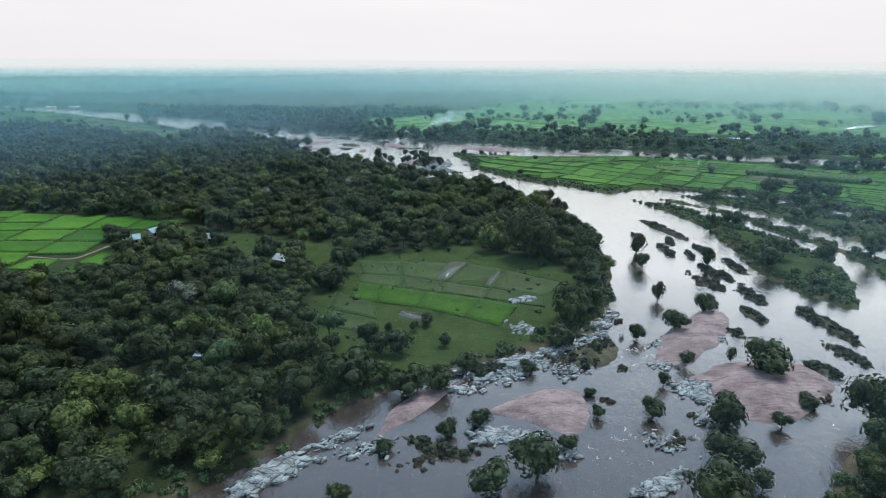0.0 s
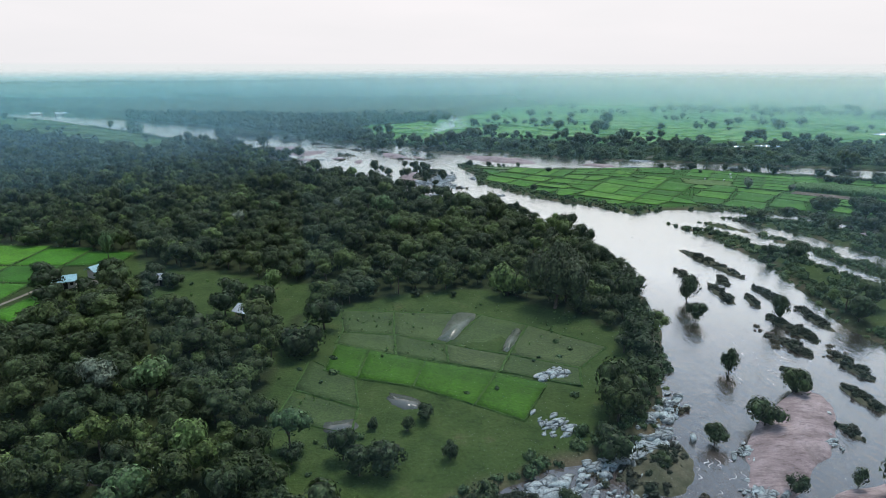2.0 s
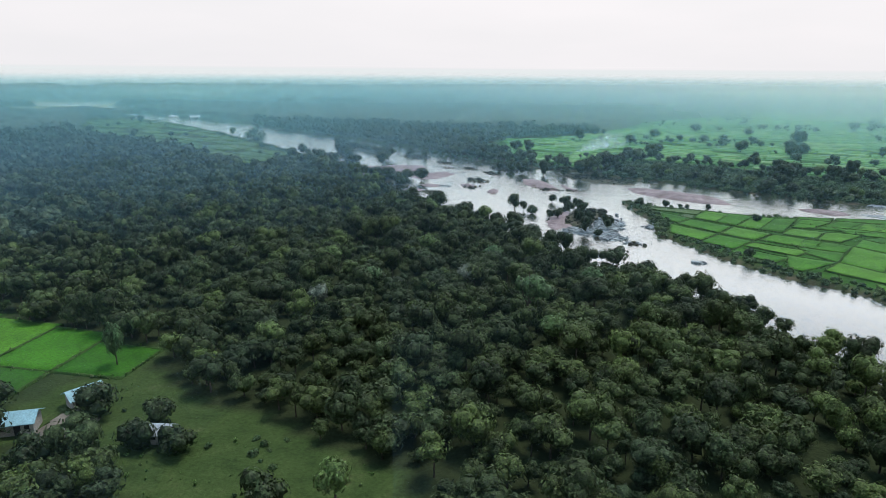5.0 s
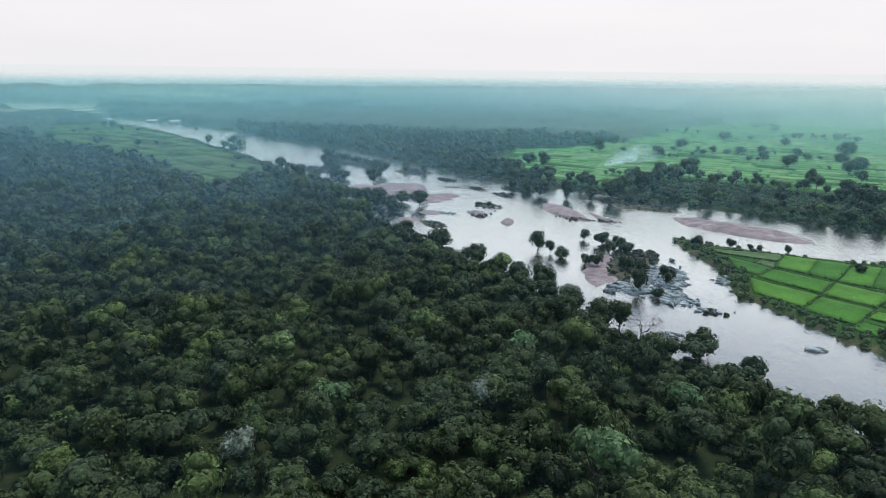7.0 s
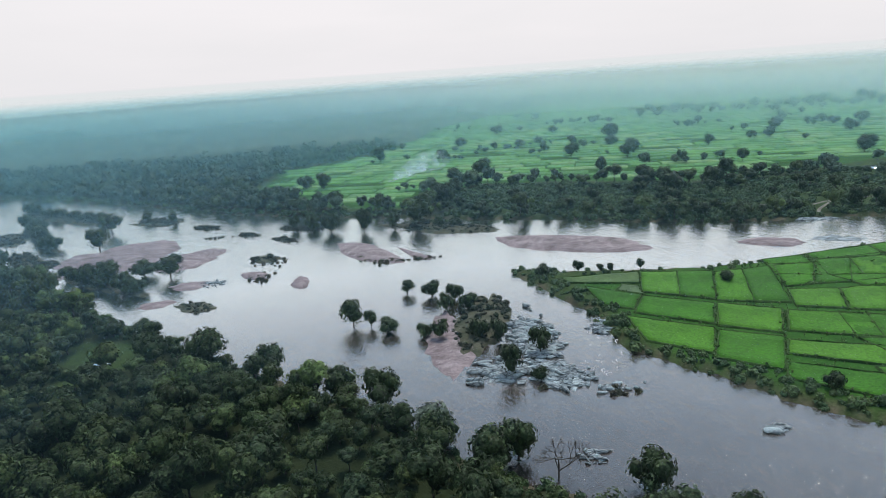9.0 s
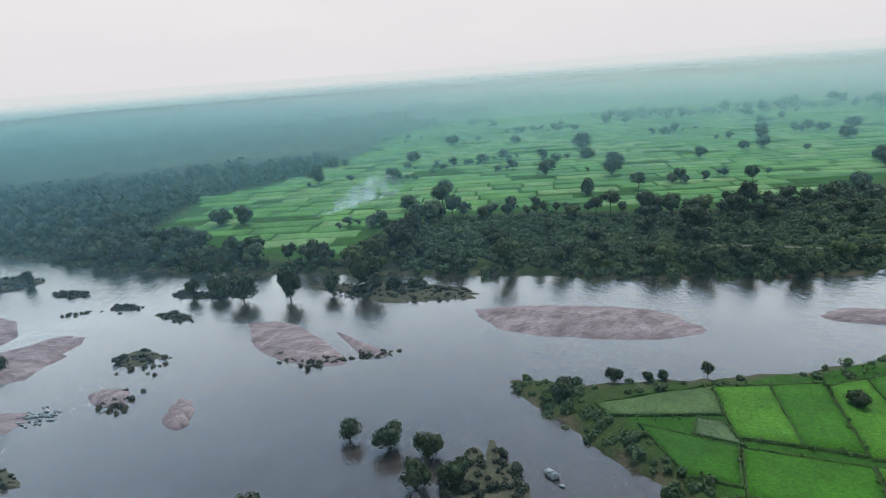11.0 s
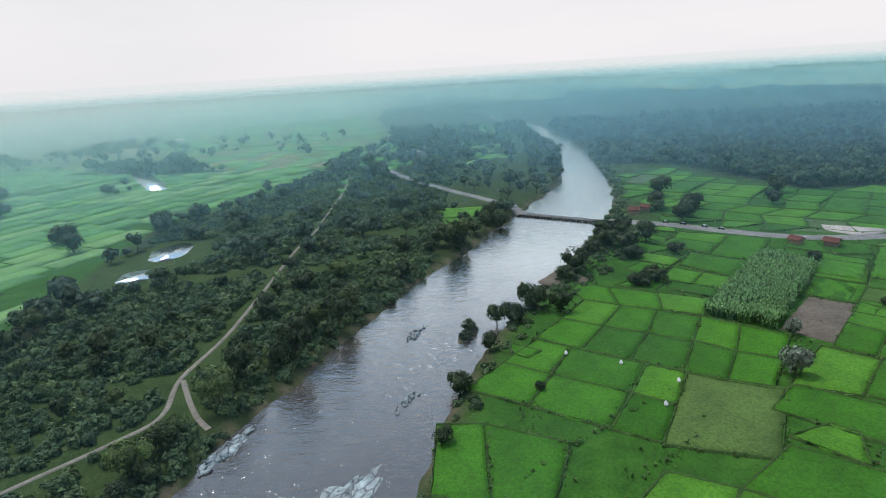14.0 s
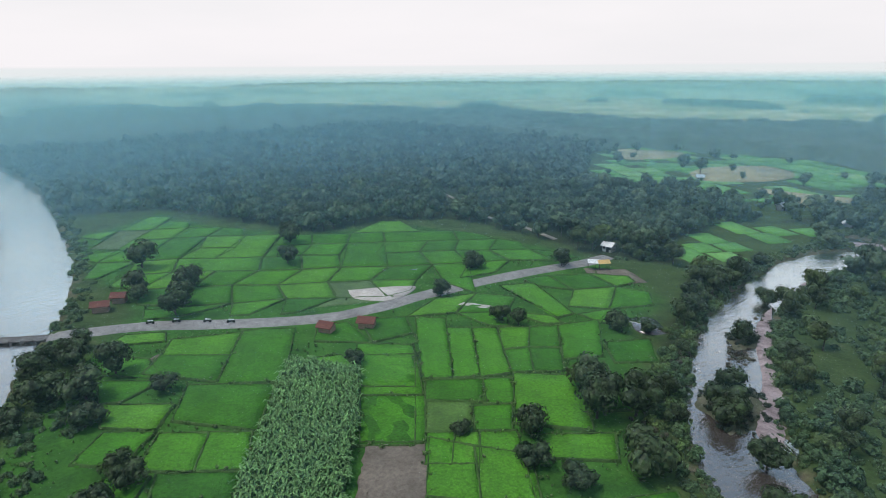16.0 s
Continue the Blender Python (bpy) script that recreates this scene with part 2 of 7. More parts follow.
M_RICE = crop("young_rice", (0.026, 0.108, 0.006), (0.046, 0.172, 0.008), (0.073, 0.208, 0.016))
M_PALE = crop("flooded_rice", (0.062, 0.112, 0.042), (0.088, 0.150, 0.050), (0.080, 0.128, 0.056))
M_SEEDLING = crop("seedling_bed", (0.030, 0.092, 0.005), (0.036, 0.108, 0.006), (0.044, 0.115, 0.008))
M_THIN = crop("thin_grass", (0.042, 0.073, 0.022), (0.053, 0.089, 0.026), (0.062, 0.088, 0.034))
M_WEEDY = crop("weedy_plot", (0.055, 0.120, 0.022), (0.072, 0.145, 0.028), (0.085, 0.140, 0.035))
M_NORTH = crop("terrace_rice", (0.072, 0.20, 0.05), (0.108, 0.29, 0.062), (0.18, 0.32, 0.11))

# ground: meadow, woodland floor and fallow by the "wood" and "fallow" numbers of the terrain
M_GROUND, gn, gl, gb = material("ground_cover", 0.95, 0.15)
g_big, g_mid, g_fine = tex(gn, gl, 0.02, 5, 0.6), tex(gn, gl, 0.16, 5, 0.65), tex(gn, gl, 1.6, 3, 0.7)
g_meadow = ramp(gn, ((0.28, (0.024, 0.046, 0.013)), (0.45, (0.040, 0.070, 0.019)), (0.6, (0.052, 0.084, 0.024)), (0.76, (0.084, 0.090, 0.040))))
gl.new(g_mid.outputs["Fac"], g_meadow.inputs["Fac"])
# woodland floor, darkened further to paint shade into gaps between crowns
g_shady_floor = ramp(gn, ((0.3, (0.018, 0.028, 0.011)), (0.7, (0.036, 0.050, 0.019))))
gl.new(g_mid.outputs["Fac"], g_shady_floor.inputs["Fac"])
g_fal = ramp(gn, ((0.35, (0.20, 0.27, 0.11)), (0.65, (0.52, 0.47, 0.28))))
gl.new(g_big.outputs["Fac"], g_fal.inputs["Fac"])
g_bank = ramp(gn, ((0.3, (0.075, 0.065, 0.042)), (0.7, (0.16, 0.135, 0.09))))
gl.new(g_mid.outputs["Fac"], g_bank.inputs["Fac"])
g_lush = ramp(gn, ((0.3, (0.023, 0.070, 0.012)), (0.55, (0.038, 0.120, 0.015)), (0.75, (0.062, 0.152, 0.026))))
gl.new(g_mid.outputs["Fac"], g_lush.inputs["Fac"])
a_wood, a_fal, a_bank, a_lush = [gn.new("ShaderNodeAttribute") for _ in range(4)]
a_wood.attribute_name, a_fal.attribute_name, a_bank.attribute_name, a_lush.attribute_name = "wood", "fallow", "bank", "lush"
g_c = mixed(gn, gl, g_meadow.outputs["Color"], g_shady_floor.outputs["Color"], a_wood.outputs["Fac"])
g_c = mixed(gn, gl, g_c, g_fal.outputs["Color"], a_fal.outputs["Fac"])
g_c = mixed(gn, gl, g_c, g_lush.outputs["Color"], a_lush.outputs["Fac"])
g_c = mixed(gn, gl, g_c, g_bank.outputs["Color"], a_bank.outputs["Fac"])
g_r = ramp(gn, ((0.3, (0.7, 0.7, 0.7)), (0.7, (1.2, 1.2, 1.2))))
gl.new(g_fine.outputs["Fac"], g_r.inputs["Fac"])
gl.new(mixed(gn, gl, g_c, g_r.outputs["Color"], 1.0, "MULTIPLY"), gb.inputs["Base Color"])
bumped(gn, gl, gb, g_fine.outputs["Fac"], 0.5, 0.4)


# ---- plan: banks, woods and fields ----
K = 0.91  # metres in one step of the plan's numbers


def plan(pts):
    return np.array(pts, float) * K


def curve(pts, n=6):
    """A smooth line through plan points."""
    p = plan(pts)
    q = np.vstack([2 * p[0] - p[1], p, 2 * p[-1] - p[-2]])
    t = np.linspace(0, 1, n, endpoint=False)[:, None]
    out = []
    for i in range(len(p) - 1):
        a, b, c, d = q[i:i + 4]
        out.append(0.5 * (2 * b + (c - a) * t + (2 * a - 5 * b + 4 * c - d) * t ** 2 + (3 * b - a - 3 * c + d) * t ** 3))
    return np.vstack(out + [p[-1:]])


def hashed(ix, iy, seed):
    h = (ix.astype(np.int64) * 374761393 + iy.astype(np.int64) * 668265263 + seed * 974634777) & 0x7FFFFFFF
    h = ((h ^ (h >> 13)) * 1274126177) & 0x7FFFFFFF
    return ((h ^ (h >> 16)) & 0xFFFF) / 65535.0


def vnoise(x, y, seed=0):
    ix, iy = np.floor(x), np.floor(y)
    fx, fy = x - ix, y - iy
    fx, fy = fx * fx * (3 - 2 * fx), fy * fy * (3 - 2 * fy)
    ix, iy = ix.astype(np.int64), iy.astype(np.int64)
    a, b = hashed(ix, iy, seed), hashed(ix + 1, iy, seed)
    c, d = hashed(ix, iy + 1, seed), hashed(ix + 1, iy + 1, seed)
    return (a + (b - a) * fx) * (1 - fy) + (c + (d - c) * fx) * fy


def fbm(x, y, seed=0, octaves=4):
    s, amp = 0, 0.5
    for k in range(octaves):
        s = s + amp * (vnoise(x, y, seed + k) - 0.5)
        x, y, amp = x * 2.03 + 7.1, y * 2.03 + 3.7, amp * 0.55
    return s


def line_distance(x, y, pts, closed=False):
    best = np.full(x.shape, 1e12)
    p = np.array(pts, float)
    q = np.roll(p, -1, 0) if closed else p[1:]
    p = p[:len(q)]
    if x.size < 400:
        e = q - p
        px, py = x.ravel()[:, None] - p[:, 0], y.ravel()[:, None] - p[:, 1]
        t = np.clip((px * e[:, 0] + py * e[:, 1]) / ((e * e).sum(1) + 1e-9), 0, 1)
        return np.sqrt(((px - t * e[:, 0]) ** 2 + (py - t * e[:, 1]) ** 2).min(1)).reshape(x.shape)
    for (ax, ay), (bx, by) in zip(p, q):
        dx, dy = bx - ax, by - ay
        t = np.clip(((x - ax) * dx + (y - ay) * dy) / (dx * dx + dy * dy + 1e-9), 0, 1)
        best = np.minimum(best, (x - ax - t * dx) ** 2 + (y - ay - t * dy) ** 2)
    return np.sqrt(best)


def inside(x, y, poly):
    r = np.zeros(x.shape, bool)
    p = np.array(poly, float)
    if x.size < 400:
        q = np.roll(p, -1, 0)
        px, py = x.ravel()[:, None], y.ravel()[:, None]
        dy = np.where(q[:, 1] == p[:, 1], 1e-9, q[:, 1] - p[:, 1])
        cut = ((p[:, 1] > py) != (q[:, 1] > py)) & (px < (q[:, 0] - p[:, 0]) * (py - p[:, 1]) / dy + p[:, 0])
        return (cut.sum(1) % 2 == 1).reshape(x.shape)
    for (ax, ay), (bx, by) in zip(p, np.roll(p, -1, 0)):
        if ay != by:
            r ^= ((ay > y) != (by > y)) & (x < (bx - ax) * (y - ay) / (by - ay) + ax)
    return r


def signed(x, y, poly):
    """Metres to a plan outline, negative inside it."""
    d = line_distance(x, y, poly, True)
    return np.where(inside(x, y, poly), -d, d)


NORTH_BANK = curve([(-900, 1080), (-620, 900), (-420, 800), (-300, 712), (-209, 652), (-147, 602), (-95, 555), (-40, 521), (7, 495), (54, 468), (85, 450), (114, 438), (140, 432), (171, 423), (216, 408), (250, 393), (300, 374), (345, 357), (385, 344), (472, 337), (590, 340), (720, 358), (900, 420)], 4)
TIP_NORTH = curve([(900, 385), (720, 333), (610, 322), (480, 316), (385, 321), (316, 330), (283, 341), (253, 352), (216, 367), (192, 379), (173, 385), (140, 394), (119, 397), (79, 395), (59, 398), (30, 407), (9, 417)], 4)
TIP_SOUTH = curve([(9, 417), (13, 396), (19, 378), (18, 357), (24, 343), (31, 332), (44, 312), (64, 296), (80, 274), (93, 249), (101, 213), (99, 184), (95, 153), (99, 134), (106, 121), (104, 106), (90, 86), (72, 69), (60, 59), (49, 46), (42, 20), (38, -40)], 4)
WEST_BANK = curve([(-120, -40), (-80, 15), (-60, 42), (-46, 52), (-37, 59), (-29, 69), (-20, 82), (-7, 88), (8, 97), (24, 105), (34, 114), (42, 132), (47, 150), (50, 168), (52, 190), (52, 215), (45, 240), (33, 262), (18, 280), (5, 293), (-5, 303), (-15, 312), (-25, 322), (-33, 335), (-42, 345), (-55, 358), (-70, 375), (-85, 392), (-100, 406), (-118, 427), (-140, 456), (-165, 484), (-195, 525), (-255, 585), (-335, 655), (-450, 760), (-640, 870), (-910, 1040)], 4)
RIVER = np.vstack([NORTH_BANK, TIP_NORTH, TIP_SOUTH, WEST_BANK])
SIDE_ONE = curve([(80, 268), (100, 276), (118, 276), (133, 270), (146, 264), (156, 254), (164, 241), (175, 220), (183, 197), (188, 172), (190, 148), (187, 125), (170, 108), (140, 97), (115, 92), (92, 90)], 5)
SIDE_TWO = curve([(94, 262), (110, 240), (119, 217), (123, 196), (128, 179), (128, 160), (121, 140), (104, 116)], 5)

SIDE_THREE = curve([(106, 268), (121, 252), (132, 230), (138, 208), (142, 188), (148, 162), (155, 140), (165, 122), (178, 108), (190, 96)], 5)


def water_distance(x, y):
    d = signed(x, y, RIVER)
    w = 1 + 0.5 * np.sin(x * 0.11 + y * 0.07)
    d = np.minimum(d, line_distance(x, y, SIDE_ONE) - 5.2 - 1.3 * w)
    d = np.minimum(d, line_distance(x, y, SIDE_THREE) - 4.6 - 1.2 * w)
    return np.minimum(d, line_distance(x, y, SIDE_TWO) - 3.2 - 1.2 * w)


MEADOW = plan([(-42, 166), (-12, 178), (10, 183), (38, 150), (33, 124), (22, 109), (6, 98), (-8, 89), (-24, 86), (-32, 100), (-38, 120), (-42, 140)])
CLEARING = plan([(-110, 214), (-97, 206), (-77, 197), (-43, 186), (-34, 174), (-42, 153), (-62, 152), (-76, 168), (-98, 180), (-118, 182)])
WEST_FIELDS = plan([(-104, 218), (-116, 186), (-100, 160), (-106, 142), (-205, 146), (-235, 240)])
FAR_WEST_FIELDS = plan([(-640, 830), (-381, 790), (-205, 540), (-200, 470), (-225, 462), (-300, 530), (-480, 620)])
FAR_FALLOW = [plan(q) for q in ([(1600, 20), (1352, -60), (900, -370), (484, -430), (300, -400), (290, -480), (500, -540), (950, -520), (1500, -180)], [(735, -640), (1100, -640), (1900, -420), (1900, -520), (1100, -780), (600, -760)], [(440, -110), (540, -110), (560, -180), (460, -180)], [(820, -200), (900, -190), (900, -270), (800, -270)], [(796, -465), (852, -665), (638, -621), (450, -568), (356, -491), (340, -438), (435, -371), (521, -245), (633, -285)], [(1496, -769), (1668, -1070), (861, -564), (876, -387)])]
OPEN_PLAIN = plan([(1516, 112), (1189, -43), (953, -146), (794, -268), (612, -239), (498, -274), (426, -318), (333, -416), (360, -900), (598, -1316), (1667, -1196), (3015, -153)])
NORTH_EAST_FIELDS = plan([(1200, 850), (953, 540), (676, 478), (580, 462), (500, 492), (430, 500), (500, 620), (900, 900)])
BEND_FIELDS = plan([(830, 470), (740, 375), (580, 350), (430, 362), (420, 405), (590, 420)])
POND_GLADE = plan([(215, 516), (238, 520), (276, 518), (278, 496), (250, 484), (218, 492)])
PUDDLE_GLADE = plan([(-112, 396), (-94, 396), (-88, 378), (-106, 372)])
ISLAND = np.vstack([TIP_NORTH[TIP_NORTH[:, 0] < 430 * K], TIP_SOUTH[TIP_SOUTH[:, 1] > 262 * K]])
EAST_EDGE = plan([(560, 300), (430, 322), (412, 276), (372, 262), (345, 250), (330, 240), (326, 208), (312, 187), (262, 183), (236, 186), (214, 170), (206, 150), (206, 130), (196, 110), (205, 90), (235, 72), (262, 84), (330, 84), (420, -30), (560, -60), (700, -200), (900, 100), (760, 300)])
EAST_FAR_FIELDS = plan([(225, 95), (205, 40), (215, -60), (280, -110), (420, -70), (405, -20), (330, 74), (262, 80)])
EAST_LOWER_FIELDS = plan([(232, 156), (234, 110), (212, 84), (199, 95), (196, 135), (199, 160), (212, 180)])
NORTH_FIELDS = plan([(-92, 600), (-70, 572), (-48, 545), (-35, 528), (-11, 518), (4, 528), (14, 556), (40, 562), (82, 546), (130, 516), (179, 510), (240, 520), (302, 530), (400, 492), (470, 486), (470, 640), (640, 900), (700, 1300), (351, 1260), (70, 925), (55, 860), (-10, 735), (-72, 690)])
SCRUB_BELT = np.vstack([NORTH_BANK[(NORTH_BANK[:, 0] > 0) & (NORTH_BANK[:, 0] < 430 * K)], plan([(470, 420), (430, 470), (302, 528), (240, 512), (179, 502), (130, 508), (82, 540), (40, 556), (20, 548), (10, 520)])])
ROAD_WEST = curve([(300, 371), (310, 373), (326, 381), (345, 394), (362, 406), (420, 440), (520, 480)], 5)
ROAD_EAST = curve([(283, 340), (275, 321), (263, 304), (251, 285), (247.5, 270), (247, 253), (245, 234), (241, 212), (237, 196), (236, 184)], 5)
TRACK = curve([(100, 478), (118, 466), (135, 453), (144, 448.5), (159, 452), (181, 451), (216, 453), (256, 456), (284, 456), (320, 459), (357, 462), (420, 470)], 5)
TRACK_BRANCH = curve([(158, 451), (150, 446), (143, 441), (139, 437)], 4)
FOREST_PATH = curve([(262, 180), (285, 175), (310, 174), (340, 162), (380, 150)], 4)
BRIDGE_A, BRIDGE_B = Vector((303 * K, 373 * K, 0)), Vector((282.5 * K, 339 * K, 0))
ISLAND_FIELDS = plan([(24, 398), (60, 396), (120, 394), (192, 377), (240, 350), (262, 336), (286, 318), (318, 322), (380, 318), (404, 280), (372, 275), (330, 250), (322, 212), (283, 195), (262, 192), (226, 192), (202, 206), (196, 228), (178, 252), (166, 272), (140, 282), (112, 290), (92, 276), (64, 302), (46, 318), (34, 335), (26, 346), (23, 362), (26, 378)])
CANE = plan([(232, 302), (217.5, 292.5), (176, 321.5), (186, 334.5)])
PLOUGHED = plan([(196.5, 305), (189.5, 296.5), (167.5, 313), (176, 321.5)])


# ---- terrain ----
def axis(lo, hi, step, far, n):
    out = np.geomspace(1, far, n) * step
    return np.concatenate([(lo - np.cumsum(out))[::-1], np.arange(lo, hi, step), hi + np.cumsum(out)])


def grid_mesh(name, xs, ys, z, attrs=()):
    nx, ny = len(xs), len(ys)
    me = bpy.data.meshes.new(name)
    v = np.empty((nx * ny, 3), np.float32)
    gx, gy = np.meshgrid(xs, ys)
    v[:, 0], v[:, 1], v[:, 2] = gx.ravel(), gy.ravel(), z.ravel()
    i = (np.arange(ny - 1)[:, None] * nx + np.arange(nx - 1)).ravel()
    return mesh_from(name, v, np.stack([i, i + 1, i + nx + 1, i + nx], 1), attrs, True)


def mesh_from(name, v, faces, attrs=(), smooth=False):
    """A mesh from arrays of places and of faces with one number of corners."""
    me = bpy.data.meshes.new(name)
    k = faces.shape[1]
    me.vertices.add(len(v))
    me.vertices.foreach_set("co", np.ascontiguousarray(v, np.float32).ravel())
    me.loops.add(faces.size)
    me.loops.foreach_set("vertex_index", np.ascontiguousarray(faces, np.int32).ravel())
    me.polygons.add(len(faces))
    me.polygons.foreach_set("loop_start", np.arange(0, faces.size, k, dtype=np.int32))
    me.polygons.foreach_set("loop_total", np.full(len(faces), k, np.int32))
    if smooth:
        me.polygons.foreach_set("use_smooth", np.ones(len(faces), bool))
    me.update(calc_edges=True)
    for key, values in attrs:
        me.attributes.new(key, "FLOAT", "POINT").data.foreach_set("value", np.ascontiguousarray(values, np.float32).ravel())
    return me


WATER_Z = -0.9
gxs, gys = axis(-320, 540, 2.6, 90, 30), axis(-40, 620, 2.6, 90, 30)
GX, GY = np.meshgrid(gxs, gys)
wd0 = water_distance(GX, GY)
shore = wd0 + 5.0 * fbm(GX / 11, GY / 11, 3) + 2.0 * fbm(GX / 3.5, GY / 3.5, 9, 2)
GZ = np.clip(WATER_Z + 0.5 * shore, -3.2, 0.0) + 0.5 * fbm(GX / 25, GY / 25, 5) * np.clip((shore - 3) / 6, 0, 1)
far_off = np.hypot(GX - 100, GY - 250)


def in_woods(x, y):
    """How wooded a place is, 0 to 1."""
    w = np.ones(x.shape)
    n = 7 * fbm(x / 16, y / 16, 31)
    for poly in (MEADOW, CLEARING, WEST_FIELDS, FAR_WEST_FIELDS, PUDDLE_GLADE, EAST_FAR_FIELDS, EAST_LOWER_FIELDS, NORTH_FIELDS):
        w = np.where(signed(x, y, poly) + n < 0, 0, w)
    north = (signed(x, y, SCRUB_BELT) < 0)
    w = np.where(north, 0.11 + 0.45 * (water_distance(x, y) < 9), w)
    isl = inside(x, y, np.vstack([ISLAND, plan([(80, 274), (100, 285), (130, 280), (160, 266), (175, 250), (190, 222), (203, 190), (212, 172), (236, 186), (300, 180), (330, 200), (345, 250), (420, 280)])])) & (signed(x, y, EAST_EDGE) + n > 0)
    w = np.where(isl | inside(x, y, POND_GLADE), 0, w)
    w = np.where(inside(x, y, plan([(300, 375), (400, 345), (560, 340), (560, 470), (470, 490), (430, 470)])), 0.22, w)
    w = np.where(signed(x, y, NORTH_EAST_FIELDS) + 2 * n < 0, 0.0, w)
    w = np.where(signed(x, y, BEND_FIELDS) + n < 0, 0.1, w)
    far = np.hypot(x - 100, y - 250)
    open_far = (far > 900) & (fbm(x / 420, y / 160, 41) > 0.06)
    w = np.where(open_far, 0.0, w)
    w = np.where((signed(x, y, OPEN_PLAIN) + 12 * n < 0) & (fbm(x / 170, y / 110, 47) < 0.1), 0.0, w)
    for poly in FAR_FALLOW:
        w = np.where(signed(x, y, poly) + 4 * n < 0, 0, w)
    w = np.where((x > 470) & (y > 480) & (far < 1400), 0.03, w)
    w = np.where(inside(x, y, plan([(84, 270), (118, 282), (150, 262), (175, 205), (186, 130), (150, 104), (108, 106), (99, 140), (103, 180), (104, 215)])), 0.13, w)
    return w


WOOD = in_woods(GX, GY)
for field in (WEST_FIELDS,):
    WOOD = np.where(signed(GX, GY, field) < -3, np.maximum(WOOD, 0.55), WOOD)
FALLOW = ((far_off > 620) & (WOOD < 0.1) & ((GY < 480) | (far_off > 1000))).astype(float)
FALLOW = np.where(signed(GX, GY, NORTH_EAST_FIELDS) < 0, 0.4, FALLOW)
FALLOW = np.where((GX > 330) & (GY > 480) & (WOOD < 0.1), 0.45, FALLOW)
LUSH = np.clip(0.5 - (signed(GX, GY, ISLAND_FIELDS) + 5 * fbm(GX / 9, GY / 9, 33)) / 4, 0, 1)
LUSH = np.maximum(LUSH, np.where(signed(GX, GY, NORTH_FIELDS) + 4 * fbm(GX / 9, GY / 9, 34) < -3, 0.9, 0))
BANKS = np.clip(1 - np.abs(shore - 0.4) / 1.4, 0, 1)
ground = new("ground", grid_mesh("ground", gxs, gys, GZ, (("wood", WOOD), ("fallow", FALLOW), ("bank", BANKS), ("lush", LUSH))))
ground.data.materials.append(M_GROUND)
tagged(ground, "grassy river plain with woodland floor and muddy banks", "ground", kind="structure")

water = new("water", grid_mesh("water", np.linspace(-950, 950, 60), np.linspace(-40, 1120, 40), np.full((40, 60), WATER_Z)))
water.data.materials.append(M_WATER)
tagged(water, "wide muddy river with rippled reflecting surface", "river", kind="structure")


def ground_z(x, y):
    """The terrain's height at plan points."""
    x, y = np.asarray(x, float), np.asarray(y, float)
    i = np.clip(np.searchsorted(gxs, x) - 1, 0, len(gxs) - 2)
    j = np.clip(np.searchsorted(gys, y) - 1, 0, len(gys) - 2)
    fx, fy = (x - gxs[i]) / (gxs[i + 1] - gxs[i]), (y - gys[j]) / (gys[j + 1] - gys[j])
    a = GZ[j, i] * (1 - fx) + GZ[j, i + 1] * fx
    b = GZ[j + 1, i] * (1 - fx) + GZ[j + 1, i + 1] * fx
    return a * (1 - fy) + b * fy


